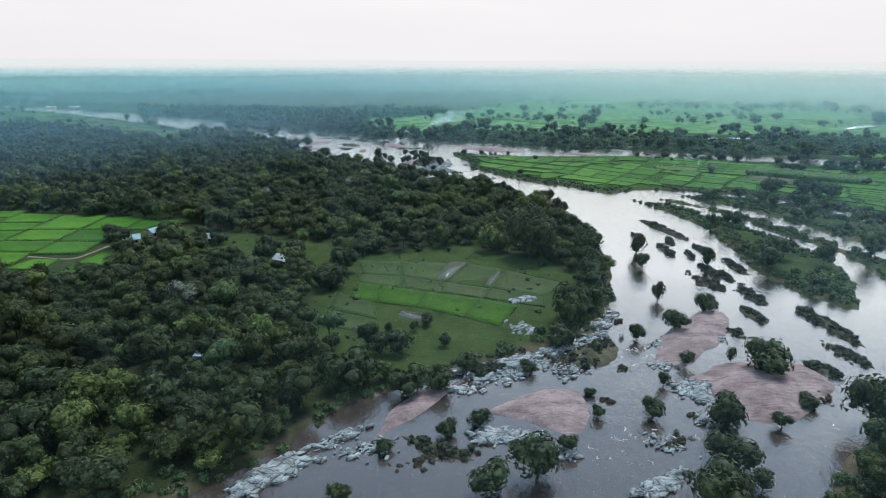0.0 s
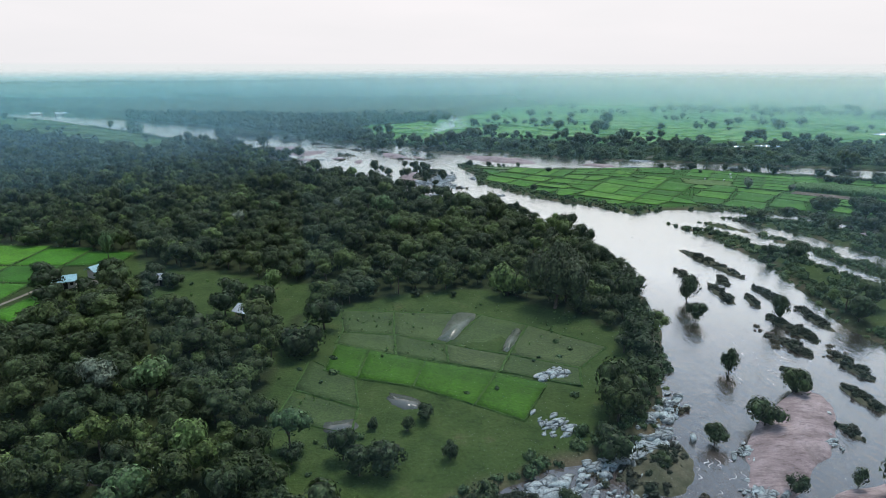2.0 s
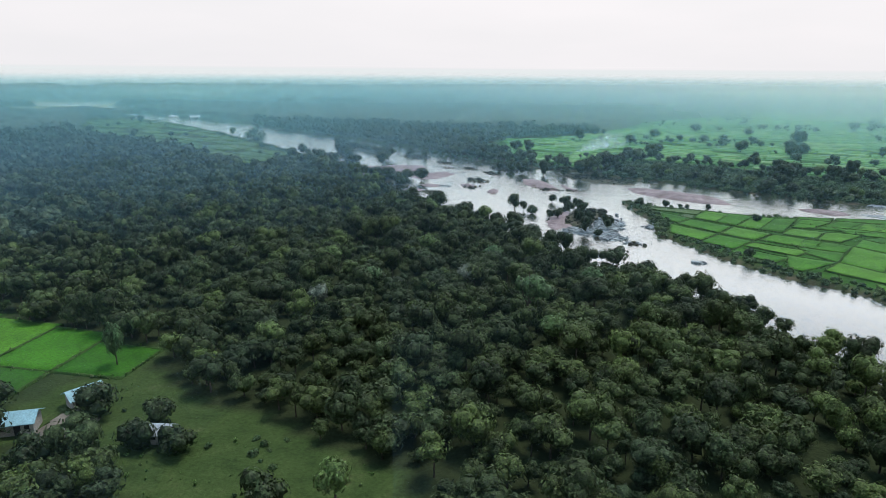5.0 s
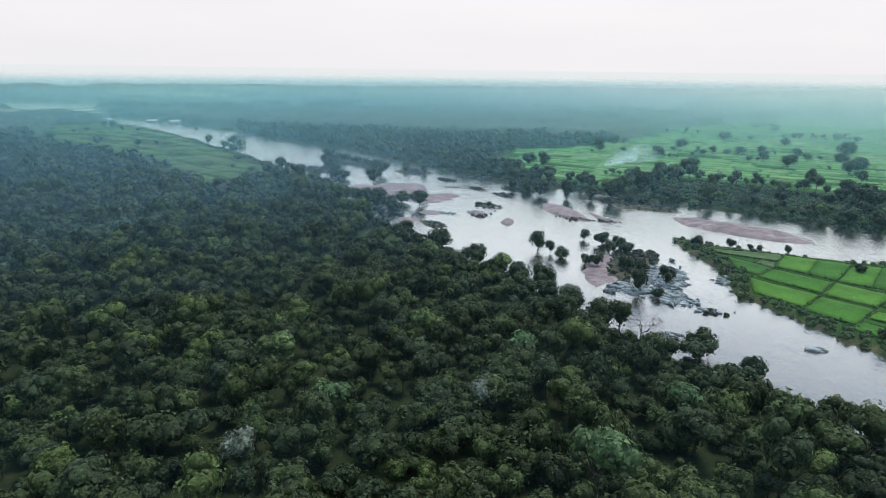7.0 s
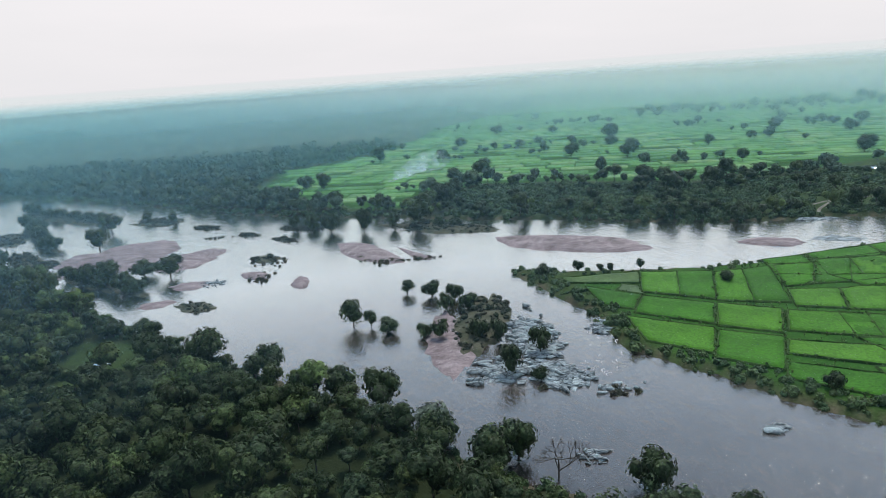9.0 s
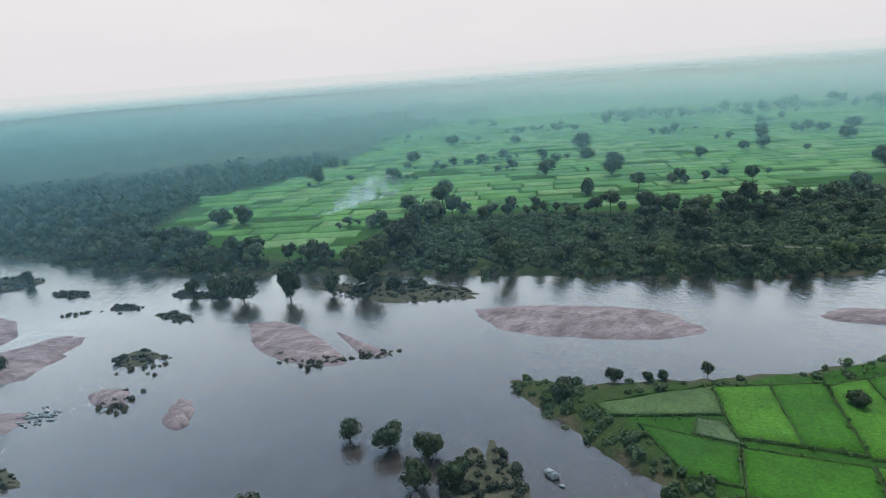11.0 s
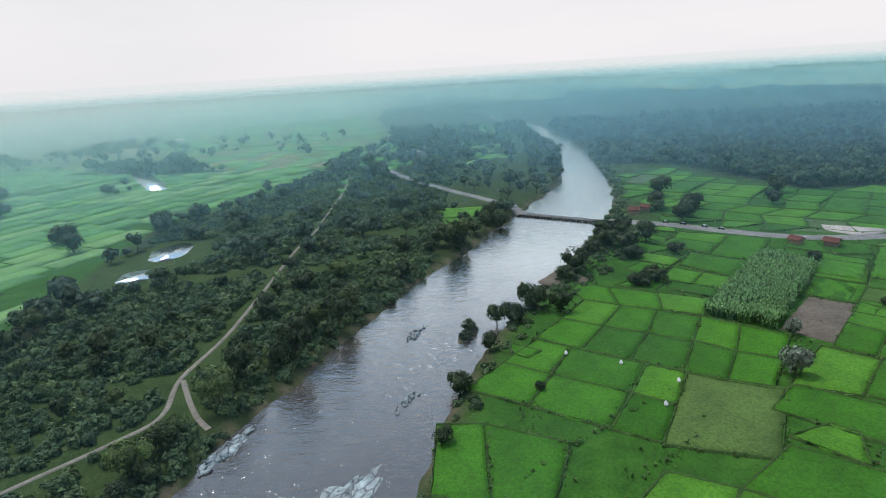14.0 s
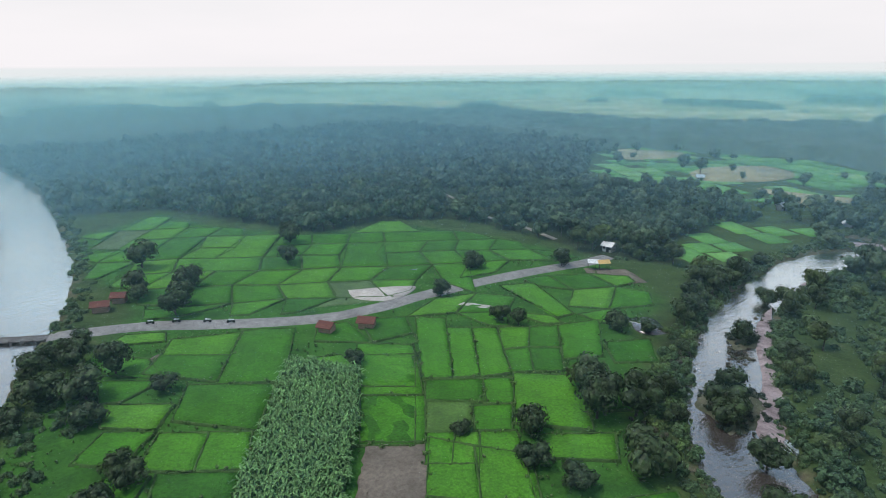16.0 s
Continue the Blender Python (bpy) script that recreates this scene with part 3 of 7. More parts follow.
# thin see-through shells painted as haze over the plain, thicker and whiter towards the sun, and the glowing wall that
# closes the view
def mist(radius, strength, colour, centre=(20, 170), arc=None, low=44.0, top=None, glow=False):
    m = bpy.data.materials.new("mist")
    m.use_nodes = True
    n, l = m.node_tree.nodes, m.node_tree.links
    n.clear()
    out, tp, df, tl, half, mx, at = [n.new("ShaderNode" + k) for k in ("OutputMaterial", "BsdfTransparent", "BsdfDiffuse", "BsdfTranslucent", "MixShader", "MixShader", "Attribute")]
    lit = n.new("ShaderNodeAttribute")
    lit.attribute_name = "sun_whitening"
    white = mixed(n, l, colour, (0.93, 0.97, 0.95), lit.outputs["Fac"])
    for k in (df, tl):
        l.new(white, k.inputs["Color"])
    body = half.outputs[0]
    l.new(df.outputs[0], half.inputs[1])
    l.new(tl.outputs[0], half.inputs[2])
    # closing wall emits a painted height gradient in place of lit horizon haze
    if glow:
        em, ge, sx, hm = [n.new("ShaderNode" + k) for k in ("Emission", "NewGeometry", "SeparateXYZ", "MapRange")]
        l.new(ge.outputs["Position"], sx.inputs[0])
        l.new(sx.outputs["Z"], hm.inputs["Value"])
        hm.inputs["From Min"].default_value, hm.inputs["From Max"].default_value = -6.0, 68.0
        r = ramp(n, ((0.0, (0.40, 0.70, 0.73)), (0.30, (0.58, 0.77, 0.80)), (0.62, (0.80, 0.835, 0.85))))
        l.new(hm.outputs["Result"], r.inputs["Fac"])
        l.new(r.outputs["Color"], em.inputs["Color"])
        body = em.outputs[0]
    at.attribute_name = "haze_alpha"
    l.new(at.outputs["Fac"], mx.inputs[0])
    l.new(tp.outputs[0], mx.inputs[1])
    l.new(body, mx.inputs[2])
    l.new(mx.outputs[0], out.inputs["Surface"])
    if top is None:
        top = 68.0 if glow else min(47 + 0.01 * radius, 63 - 0.012 * radius)
        low = top - 13 - (0 if glow else 0.02 * radius)
    lo, hi = arc or (0, 360)
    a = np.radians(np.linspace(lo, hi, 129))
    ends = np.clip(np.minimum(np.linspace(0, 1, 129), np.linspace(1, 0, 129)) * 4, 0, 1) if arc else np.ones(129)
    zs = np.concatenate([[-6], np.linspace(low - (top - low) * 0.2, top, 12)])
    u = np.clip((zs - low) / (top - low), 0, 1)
    # painted sun glow: shells turn whiter and denser near the sun's bearing
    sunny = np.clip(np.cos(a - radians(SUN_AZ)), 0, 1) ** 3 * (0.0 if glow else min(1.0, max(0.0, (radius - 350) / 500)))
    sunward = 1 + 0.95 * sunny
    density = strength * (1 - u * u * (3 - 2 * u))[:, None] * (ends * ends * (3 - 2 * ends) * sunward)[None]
    x, y = centre[0] + radius * np.sin(a), centre[1] + radius * np.cos(a)
    v = np.concatenate([np.stack([x, y, np.full(129, z)], 1) for z in zs])
    i = np.arange(128)
    f = np.concatenate([np.stack([i + 129 * k, i + 129 * k + 1, i + 129 * k + 130, i + 129 * k + 129], 1) for k in range(len(zs) - 1)])
    ob = new("haze_shell", mesh_from("haze_shell", v, f, (("haze_alpha", density), ("sun_whitening", np.tile(0.9 * sunny, len(zs)))), True))
    ob.data.materials.append(m)
    ob.visible_shadow = False
    return tagged(ob, "see-through shell painted as pale blue-green haze", "mist", kind="structure")


scene.cycles.transparent_max_bounces = 64
# shells painted as a thin haze over the plain below the flight
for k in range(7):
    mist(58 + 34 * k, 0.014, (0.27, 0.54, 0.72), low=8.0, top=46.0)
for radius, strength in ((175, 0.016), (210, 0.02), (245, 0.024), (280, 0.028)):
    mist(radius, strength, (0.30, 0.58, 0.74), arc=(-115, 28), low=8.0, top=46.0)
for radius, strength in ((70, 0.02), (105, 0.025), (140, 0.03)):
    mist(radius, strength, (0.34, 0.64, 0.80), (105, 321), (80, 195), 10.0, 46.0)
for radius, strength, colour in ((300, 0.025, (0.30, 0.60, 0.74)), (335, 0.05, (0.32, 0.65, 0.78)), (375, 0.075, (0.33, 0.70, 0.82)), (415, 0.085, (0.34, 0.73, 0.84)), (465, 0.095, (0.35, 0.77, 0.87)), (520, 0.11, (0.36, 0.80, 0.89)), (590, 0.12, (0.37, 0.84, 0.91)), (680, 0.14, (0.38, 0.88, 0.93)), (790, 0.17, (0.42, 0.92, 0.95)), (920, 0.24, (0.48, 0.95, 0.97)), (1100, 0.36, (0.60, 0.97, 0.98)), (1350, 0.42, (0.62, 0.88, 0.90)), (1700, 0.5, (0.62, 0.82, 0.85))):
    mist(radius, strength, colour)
# arcs painted as low haze over the woods east of the island and the western forest, set for the flight's views
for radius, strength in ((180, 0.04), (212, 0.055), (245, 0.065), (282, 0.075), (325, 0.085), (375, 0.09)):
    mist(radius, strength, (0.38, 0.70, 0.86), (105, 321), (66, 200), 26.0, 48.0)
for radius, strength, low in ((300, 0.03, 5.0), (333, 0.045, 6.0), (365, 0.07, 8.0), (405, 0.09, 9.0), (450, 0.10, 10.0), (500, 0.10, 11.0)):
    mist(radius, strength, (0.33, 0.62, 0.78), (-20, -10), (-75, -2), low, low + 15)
# self-lit wall, added to stand for bright haze at the horizon
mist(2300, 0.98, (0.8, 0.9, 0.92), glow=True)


# ---- plants ----
def ball(seed, n_lat=5, n_lon=8, rough=0.25):
    """A lumpy low ball of radius about 1: places and triangles."""
    rs = np.random.RandomState(seed)
    v = [(0, 0, 1)]
    for i in range(1, n_lat):
        a = math.pi * i / n_lat
        for j in range(n_lon):
            b = 2 * math.pi * (j + 0.5 * (i % 2)) / n_lon
            v.append((math.sin(a) * math.cos(b), math.sin(a) * math.sin(b), math.cos(a)))
    v.append((0, 0, -1))
    v = np.array(v) * (1 + rough * (rs.rand(len(v), 1) - 0.5) * 2)
    f = []
    for j in range(n_lon):
        k = (j + 1) % n_lon
        f.append((0, 1 + j, 1 + k))
        for i in range(n_lat - 2):
            a, b = 1 + i * n_lon + j, 1 + i * n_lon + k
            f += [(a, a + n_lon, b + n_lon), (a, b + n_lon, b)]
        a = 1 + (n_lat - 2) * n_lon
        f.append((a + j, len(v) - 1, a + k))
    return v, np.array(f)


def crown_shape(seed, lumps=7, leaves=200, leaf=0.2, flat=0.8, spread=0.62, inner=(4, 6), cores=5):
    """A crown of radius about 1 standing on z = 0: lumps clothed in small leaf sprays, with gaps between them."""
    rs = np.random.RandomState(seed)
    vs, fs, base = [], [], 0
    cents = []
    for k in range(lumps):
        a, r = rs.rand() * 6.283, spread * 1.08 * math.sqrt(rs.rand())
        z = flat * (0.22 + (0.62 + 0.3 * rs.rand()) * math.sqrt(max(0.05, 1 - r * r * 1.7)))
        cents.append((r * math.cos(a), r * math.sin(a), z, 0.27 + 0.22 * rs.rand()))
    cents.append((0.08 * rs.normal(), 0.08 * rs.normal(), flat * 0.55, 0.58))
    for k, (x, y, z, r) in enumerate(sorted(cents, key=lambda c: -c[3])[:cores]):
        v, f = ball(seed * 31 + k, *inner)
        vs.append(v * (r * 0.78, r * 0.78, r * 0.68) + (x, y, z))
        fs.append(f + base)
        base += len(v)
    w = np.array([c[3] ** 2 for c in cents])
    pick = rs.choice(len(cents), leaves, p=w / w.sum())
    c = np.array(cents)[pick]
    d = rs.normal(size=(leaves, 3))
    d[:, 2] = d[:, 2] * 0.9 + 0.35
    d /= np.linalg.norm(d, axis=1)[:, None]
    p = c[:, :3] + d * (c[:, 3] * (0.85 + 0.3 * rs.rand(leaves)))[:, None] * (1, 1, 0.9)
    nrm = d + 0.17 * rs.normal(size=d.shape)
    nrm /= np.linalg.norm(nrm, axis=1)[:, None]
    u = np.cross(nrm, rs.normal(size=d.shape))
    u /= np.linalg.norm(u, axis=1)[:, None]
    t = np.cross(nrm, u)
    s = leaf * (0.6 + 0.8 * rs.rand(leaves))[:, None]
    tri = np.stack([p - u * s, p + u * s * 0.8 - t * s * 0.6, p + t * s + u * s * 0.2], 1).reshape(-1, 3)
    i = base + 3 * np.arange(leaves)
    vs.append(tri)
    fs.append(np.stack([i, i + 1, i + 2], 1))
    return np.vstack(vs), np.vstack(fs)


CROWNS_FINE = [crown_shape(k, 7 + k % 3, 430, 0.088, 0.85 + 0.16 * (k % 4), 0.58) for k in range(9)]
CROWNS_NEAR = [crown_shape(20 + k, 6 + k % 3, 210, 0.125, 0.85 + 0.16 * (k % 4), 0.58, (4, 6)) for k in range(9)]
CROWNS_MID = [crown_shape(40 + k, 6, 84, 0.19, 0.85 + 0.15 * (k % 3), 0.58, (3, 6), 4) for k in range(6)]
CROWNS_FAR = [crown_shape(70 + k, 4, 18, 0.36, 0.8 + 0.1 * (k % 3), 0.5, (3, 4), 2) for k in range(5)]
TUFTS = [crown_shape(110 + k, 3, 20, 0.34, 0.9, 0.5, (3, 4), 1) for k in range(4)]
BUSHES = [crown_shape(90 + k, 5, 70, 0.22, 0.62, 0.62, (3, 5), 3) for k in range(5)]


def stems(p, h, r):
    """Thin tapered three-sided stems."""
    n = len(p)
    a = np.array([0, 2.094, 4.189])
    ring = np.stack([np.cos(a), np.sin(a), np.zeros(3)], 1)
    lo = p[:, None] + ring * r[:, None, None] - np.array([0, 0, 0.4])
    hi = p[:, None] + ring * (r * 0.5)[:, None, None] + np.array([0, 0, 1]) * h[:, None, None]
    v = np.concatenate([lo, hi], 1).reshape(-1, 3)
    i = 6 * np.arange(n)
    f = np.concatenate([np.concatenate([np.stack([i + k, i + (k + 1) % 3, i + 3 + (k + 1) % 3], 1), np.stack([i + k, i + 3 + (k + 1) % 3, i + 3 + k], 1)]) for k in range(3)])
    return v, f


def thicket(name, shapes, p, radius, lift, tall, mat, label, category, seed=0, parent=None):
    """Many plants in one mesh: crowns of the shapes at places p, each with its own size, turn and colour number."""
    rs = np.random.RandomState(seed)
    kind = rs.randint(len(shapes), size=len(p))
    turn = rs.rand(len(p)) * 6.283
    num = rs.rand(len(p))
    vs, fs, at, base = [], [], [], 0
    for k, (v, f) in enumerate(shapes):
        s = np.nonzero(kind == k)[0]
        if not len(s):
            continue
        c, sn = np.cos(turn[s])[:, None], np.sin(turn[s])[:, None]
        r = radius[s][:, None]
        x = (v[:, 0] * c - v[:, 1] * sn) * r + p[s, 0][:, None]
        y = (v[:, 0] * sn + v[:, 1] * c) * r + p[s, 1][:, None]
        z = v[:, 2] * r * tall[s][:, None] + (p[s, 2] + lift[s])[:, None]
        vs.append(np.stack([x, y, z], 2).reshape(-1, 3))
        fs.append((f[None] + (base + len(v) * np.arange(len(s)))[:, None, None]).reshape(-1, 3))
        at.append(np.repeat(num[s], len(v)))
        base += len(v) * len(s)
    ob = new(name, mesh_from(name, np.vstack(vs), np.vstack(fs), (("plant", np.concatenate(at)),)))
    ob.data.materials.append(mat)
    if parent:
        ob.parent = parent
        tagged(ob, label, kind="stuff")
    else:
        tagged(ob, label, category, kind="stuff")
    return ob


def scatter(x0, x1, y0, y1, step, seed):
    """Plan points on a shaken grid."""
    rs = np.random.RandomState(seed)
    xs, ys = np.arange(x0, x1, step), np.arange(y0, y1, step * 0.9)
    x, y = np.meshgrid(xs, ys)
    x = x + (np.arange(len(ys)) % 2)[:, None] * step / 2
    return (x + (rs.rand(*x.shape) - 0.5) * step * 0.85).ravel(), (y + (rs.rand(*x.shape) - 0.5) * step * 0.85).ravel()


# a plan line that the flight follows, for how finely plants are built
FLIGHT = plan([(-7, 0), (-35, 180), (-43, 230), (-20, 345), (45, 385), (100, 365), (150, 310)])
OPEN_LINES = ((ROAD_WEST, 5), (ROAD_EAST, 5), (TRACK, 2.4), (TRACK_BRANCH, 1.8), (FOREST_PATH, 3.5))


def wooded(x, y, seed, bank=2.0):
    rs = np.random.RandomState(seed)
    keep = rs.rand(len(x)) < in_woods(x, y)
    x, y = x[keep], y[keep]
    ok = water_distance(x, y) > bank
    for pts, w in OPEN_LINES:
        ok &= line_distance(x, y, pts) > w
    ok &= ~inside(x, y, plan([(-118, 196), (-98, 196), (-96, 172), (-118, 168)]))
    return x[ok], y[ok]


def plant(name, shapes, x, y, size, mat, label, category, seed, trunk=True, lift=0.4):
    rs = np.random.RandomState(seed)
    p = np.stack([x, y, ground_z(x, y)], 1)
    r = size * (0.6 + 0.85 * rs.rand(len(x)) ** 1.6)
    tall = 0.8 + 0.5 * rs.rand(len(x))
    up = r * lift * (0.1 + 1.7 * rs.rand(len(x)) ** 1.7)
    if not trunk:
        up = up * 0 - 0.25 * r
    ob = thicket(name, shapes, p, r, up, tall, mat, label, category, seed)
    if trunk:
        v, f = stems(p, up + r * 0.8, 0.045 * r + 0.05)
        st = new("trunks", mesh_from("trunks", v, f))
        st.data.materials.append(M_BARK)
        st.parent = ob
        tagged(st, "thin grey-brown trunks", kind="stuff")
    return ob


fx, fy = scatter(-470, 620, -40, 720, 4.5, 1)
fx, fy = wooded(fx, fy, 2)
fd = line_distance(fx, fy, FLIGHT)
# woods that the flight turns its back on are built coarsely
behind = (fx < -1.1 * fy - 45) | ((fx > 0.85 * fy + 40) & (fx < 185 - 0.3 * fy))
thin = np.random.RandomState(9).rand(len(fx))
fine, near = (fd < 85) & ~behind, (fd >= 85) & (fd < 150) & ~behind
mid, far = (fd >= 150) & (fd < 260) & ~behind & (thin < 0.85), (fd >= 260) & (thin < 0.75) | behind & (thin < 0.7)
plant("forest", CROWNS_FINE, fx[fine], fy[fine], 3.05, M_LEAF, "dense dark green broadleaf forest beside the river", "forest", 3)
plant("forest", CROWNS_NEAR, fx[near], fy[near], 3.1, M_LEAF, "dense broadleaf forest with dark and olive crowns", "forest", 6)
# farther woods take the leaf colours with haze painted in
plant("forest", CROWNS_MID, fx[mid], fy[mid], 3.35, M_HAZED_MIDLEAF, "dense dark green broadleaf forest with uneven crowns", "forest", 4)
plant("forest", CROWNS_FAR, fx[far], fy[far], 3.6, M_HAZED_FARLEAF, "forest behind the fields with blue-green haze in its leaf colour", "forest", 5)
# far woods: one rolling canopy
cx, cy = axis(-1100, 1300, 7.5, 30, 40), axis(-900, 1600, 7.5, 30, 40)
CXX, CYY = np.meshgrid(cx, cy)
c_wood = in_woods(CXX, CYY)
outside = (CXX < -462) | (CXX > 612) | (CYY < -34) | (CYY > 712)
c_ok = (c_wood > 0.5) & outside & (water_distance(CXX, CYY) > 6)
rs = np.random.RandomState(12)
CZ = np.where(c_ok, 6.5 + 4.5 * (rs.rand(*CXX.shape) - 0.4) + 5 * fbm(CXX / 60, CYY / 60, 77), -2.5)
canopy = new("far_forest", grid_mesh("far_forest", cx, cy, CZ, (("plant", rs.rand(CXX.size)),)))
canopy.data.materials.append(M_HAZED_FARLEAF)
tagged(canopy, "distant forest canopy with blue-green haze in its leaf colour", "forest", kind="stuff")


# ---- roads, track and bridge ----
def ribbon(name, pts, width, z, mat, label, category):
    p = np.array(pts)
    t = np.gradient(p, axis=0)
    t /= np.linalg.norm(t, axis=1)[:, None]
    nrm = np.stack([-t[:, 1], t[:, 0]], 1)
    w = width / 2 * (1 + 0.25 * fbm(np.arange(len(p)) / 3.0, p[:, 0] / 9, 15))[:, None]
    rows = [(-1.35, -0.5), (-1.0, 0.0), (-0.5, 0.05), (0.0, 0.08), (0.5, 0.05), (1.0, 0.0), (1.35, -0.5)]
    gz = np.maximum(ground_z(p[:, 0], p[:, 1]), -0.25)
    v = np.stack([np.concatenate([p + nrm * w * a, (gz + z + b)[:, None]], 1) for a, b in rows], 1).reshape(-1, 3)
    k = len(rows)
    i = (np.arange(len(p) - 1)[:, None] * k + np.arange(k - 1)).ravel()
    ob = new(name, mesh_from(name, v, np.stack([i, i + 1, i + k + 1, i + k], 1), smooth=True))
    ob.data.materials.append(mat)
    return tagged(ob, label, category, kind="structure")


ribbon("road", ROAD_WEST, 3.6, 0.16, M_ROAD, "grey paved road between trees by the river", "road")
ribbon("road", ROAD_EAST, 4.8, 0.16, M_ROAD, "grey paved road between rice fields", "road")
ribbon("track", TRACK, 0.95, 0.1, M_TRACK, "pale dirt track through riverside scrub", "track")
ribbon("track", TRACK_BRANCH, 1.0, 0.1, M_TRACK, "pale dirt footpath down to the river", "track")
ribbon("track", curve([(-156, 172), (-147, 171), (-136, 169.5), (-123, 167.5), (-119.5, 174), (-117, 184), (-112, 187)], 5), 0.9, 0.1, M_TRACK, "narrow earth path between paddies to the farmhouse", "track")
ribbon("track", FOREST_PATH, 1.9, 0.1, M_TRACK, "pale dirt path into the forest", "track")


def join_boxes(boxes):
    """One mesh of bevelled boxes: (middle, size, turn about z)."""
    bm = bmesh.new()
    for c, s, a in boxes:
        r = bmesh.ops.create_cube(bm, size=1.0)["verts"]
        bmesh.ops.scale(bm, vec=s, verts=r)
        bmesh.ops.rotate(bm, matrix=Matrix.Rotation(a, 3, "Z"), verts=r)
        bmesh.ops.translate(bm, vec=c, verts=r)
    bmesh.ops.bevel(bm, geom=bm.edges[:], offset=0.03, segments=1, affect="EDGES")
    return bm


def part(name, bm, mat, parent, label=""):
    me = bpy.data.meshes.new(name)
    bm.to_mesh(me)
    bm.free()
    ob = new(name, me)
    me.materials.append(mat)
    ob.parent = parent
    return tagged(ob, label)


b_dir = (BRIDGE_B - BRIDGE_A)
b_len, b_turn = b_dir.length, math.atan2(b_dir.y, b_dir.x)
bridge = new("bridge")
bridge.matrix_world = pose(BRIDGE_A.x, BRIDGE_A.y, WATER_Z - 0.45, 0, 0, math.degrees(b_turn))
tagged(bridge, "low concrete causeway bridge with short piers", "bridge")
part("deck", join_boxes([((b_len / 2, 0, 0.95), (b_len + 3, 2.9, 0.22), 0)]), M_CONC, bridge)
for side in (-1, 1):
    part("kerb", join_boxes([((b_len / 2, side * 1.4, 1.1), (b_len + 3, 0.18, 0.12), 0)]), M_CONC, bridge)
for k in range(15):
    part("pier", join_boxes([((1.2 + k * (b_len - 2.4) / 14, 0, 0.0), (0.6, 2.4, 1.7), 0)]), M_CONC, bridge)
    part("guard_stone", join_boxes([((1.2 + k * (b_len - 2.4) / 14, -1.4, 1.25), (0.22, 0.2, 0.34), 0)]), M_CONC, bridge)


# ---- fields ----
M_BUND = earthy("grassy_bund", (0.027, 0.064, 0.016), (0.070, 0.130, 0.034), 0.5, 0.95, 0.5)
M_STUBBLE = earthy("stubble", (0.20, 0.20, 0.11), (0.40, 0.35, 0.22), 0.06, 0.95, 0.3, 9.0)
M_LOT = earthy("sandy_lot", (0.36, 0.33, 0.30), (0.55, 0.51, 0.47), 0.25, 0.9, 0.1)
def plot_mesh(c, edge=0.7, z=0.26, n=7, seed=0):
    """A slab of crop between four plan corners, with wavering edges."""
    rs = np.random.RandomState(seed)
    c = np.array(c, float)
    mid = c.mean(0)
    d = c - mid
    c = mid + d * (1 - edge / np.maximum(np.linalg.norm(d, axis=1), 1.5))[:, None]
    u, v = np.meshgrid(np.linspace(0, 1, n), np.linspace(0, 1, n))
    u, v = u.ravel()[:, None], v.ravel()[:, None]
    p = c[0] * (1 - u) * (1 - v) + c[1] * u * (1 - v) + c[2] * u * v + c[3] * (1 - u) * v
    p = p + (rs.rand(n * n, 2) - 0.5) * 0.5
    zz = z + 0.10 * (rs.rand(n * n) - 0.5)
    idx = np.arange(n * n).reshape(n, n)
    rim = np.concatenate([idx[0, :-1], idx[:-1, -1], idx[-1, :0:-1], idx[:0:-1, 0]])
    low = p[rim] + (p[rim] - mid) * 0.02
    verts = np.vstack([np.column_stack([p, zz]), np.column_stack([low, np.full(len(rim), -0.5)])])
    q = idx[:-1, :-1].ravel()
    faces = np.stack([q, q + 1, q + n + 1, q + n], 1)
    m = len(rim)
    k = np.arange(m)
    side = np.stack([rim, n * n + k, n * n + (k + 1) % m, rim[(k + 1) % m]], 1)
    return mid, verts, np.vstack([faces, side])


ALL_PLOTS = []


def paddy(c, mat, label, group, seed, z=0.26, name="rice_paddy", edge=0.42, rise=1.0):
    ALL_PLOTS.append(np.array(c, float))
    mid, v, f = plot_mesh(c, edge, z, 7, seed)
    v[:, :2] -= mid
    gz = float(ground_z(mid[0], mid[1]))
    ob = new(name, mesh_from(name, v, f, smooth=True))
    ob.location = (mid[0], mid[1], gz)
    ob.data.materials.append(mat)
    # the earth bund round the plot: low, uneven and grown over
    rb_ = np.random.RandomState(seed + 7)
    c = np.array(c, float)
    d = c - mid
    reach = np.maximum(np.linalg.norm(d, axis=1), 1.5)
    n = 10
    rows = []
    for off, h in ((edge + 0.1, 0.16), (edge - 0.16, 0.46), (edge - 0.34, 0.44), (edge - 0.62, -0.3)):
        q = d * (1 - off / reach)[:, None]
        e = np.concatenate([q[k] + (q[(k + 1) % 4] - q[k]) * np.linspace(0, 1, n, endpoint=False)[:, None] for k in range(4)])
        rows.append(np.column_stack([e + (rb_.rand(len(e), 2) - 0.5) * 0.22, (h * rise if h > 0 else h) + (rb_.rand(len(e)) - 0.5) * 0.14 * rise]))
    m, k = 4 * n, np.arange(4 * n)
    f = np.concatenate([np.stack([i * m + k, i * m + (k + 1) % m, i * m + m + (k + 1) % m, i * m + m + k], 1) for i in range(3)])
    bund = new("bund", mesh_from("bund", np.vstack(rows), f, smooth=True))
    bund.data.materials.append(M_BUND)
    bund.parent = ob
    return tagged(ob, label, "rice paddy" if name == "rice_paddy" else "field", group)


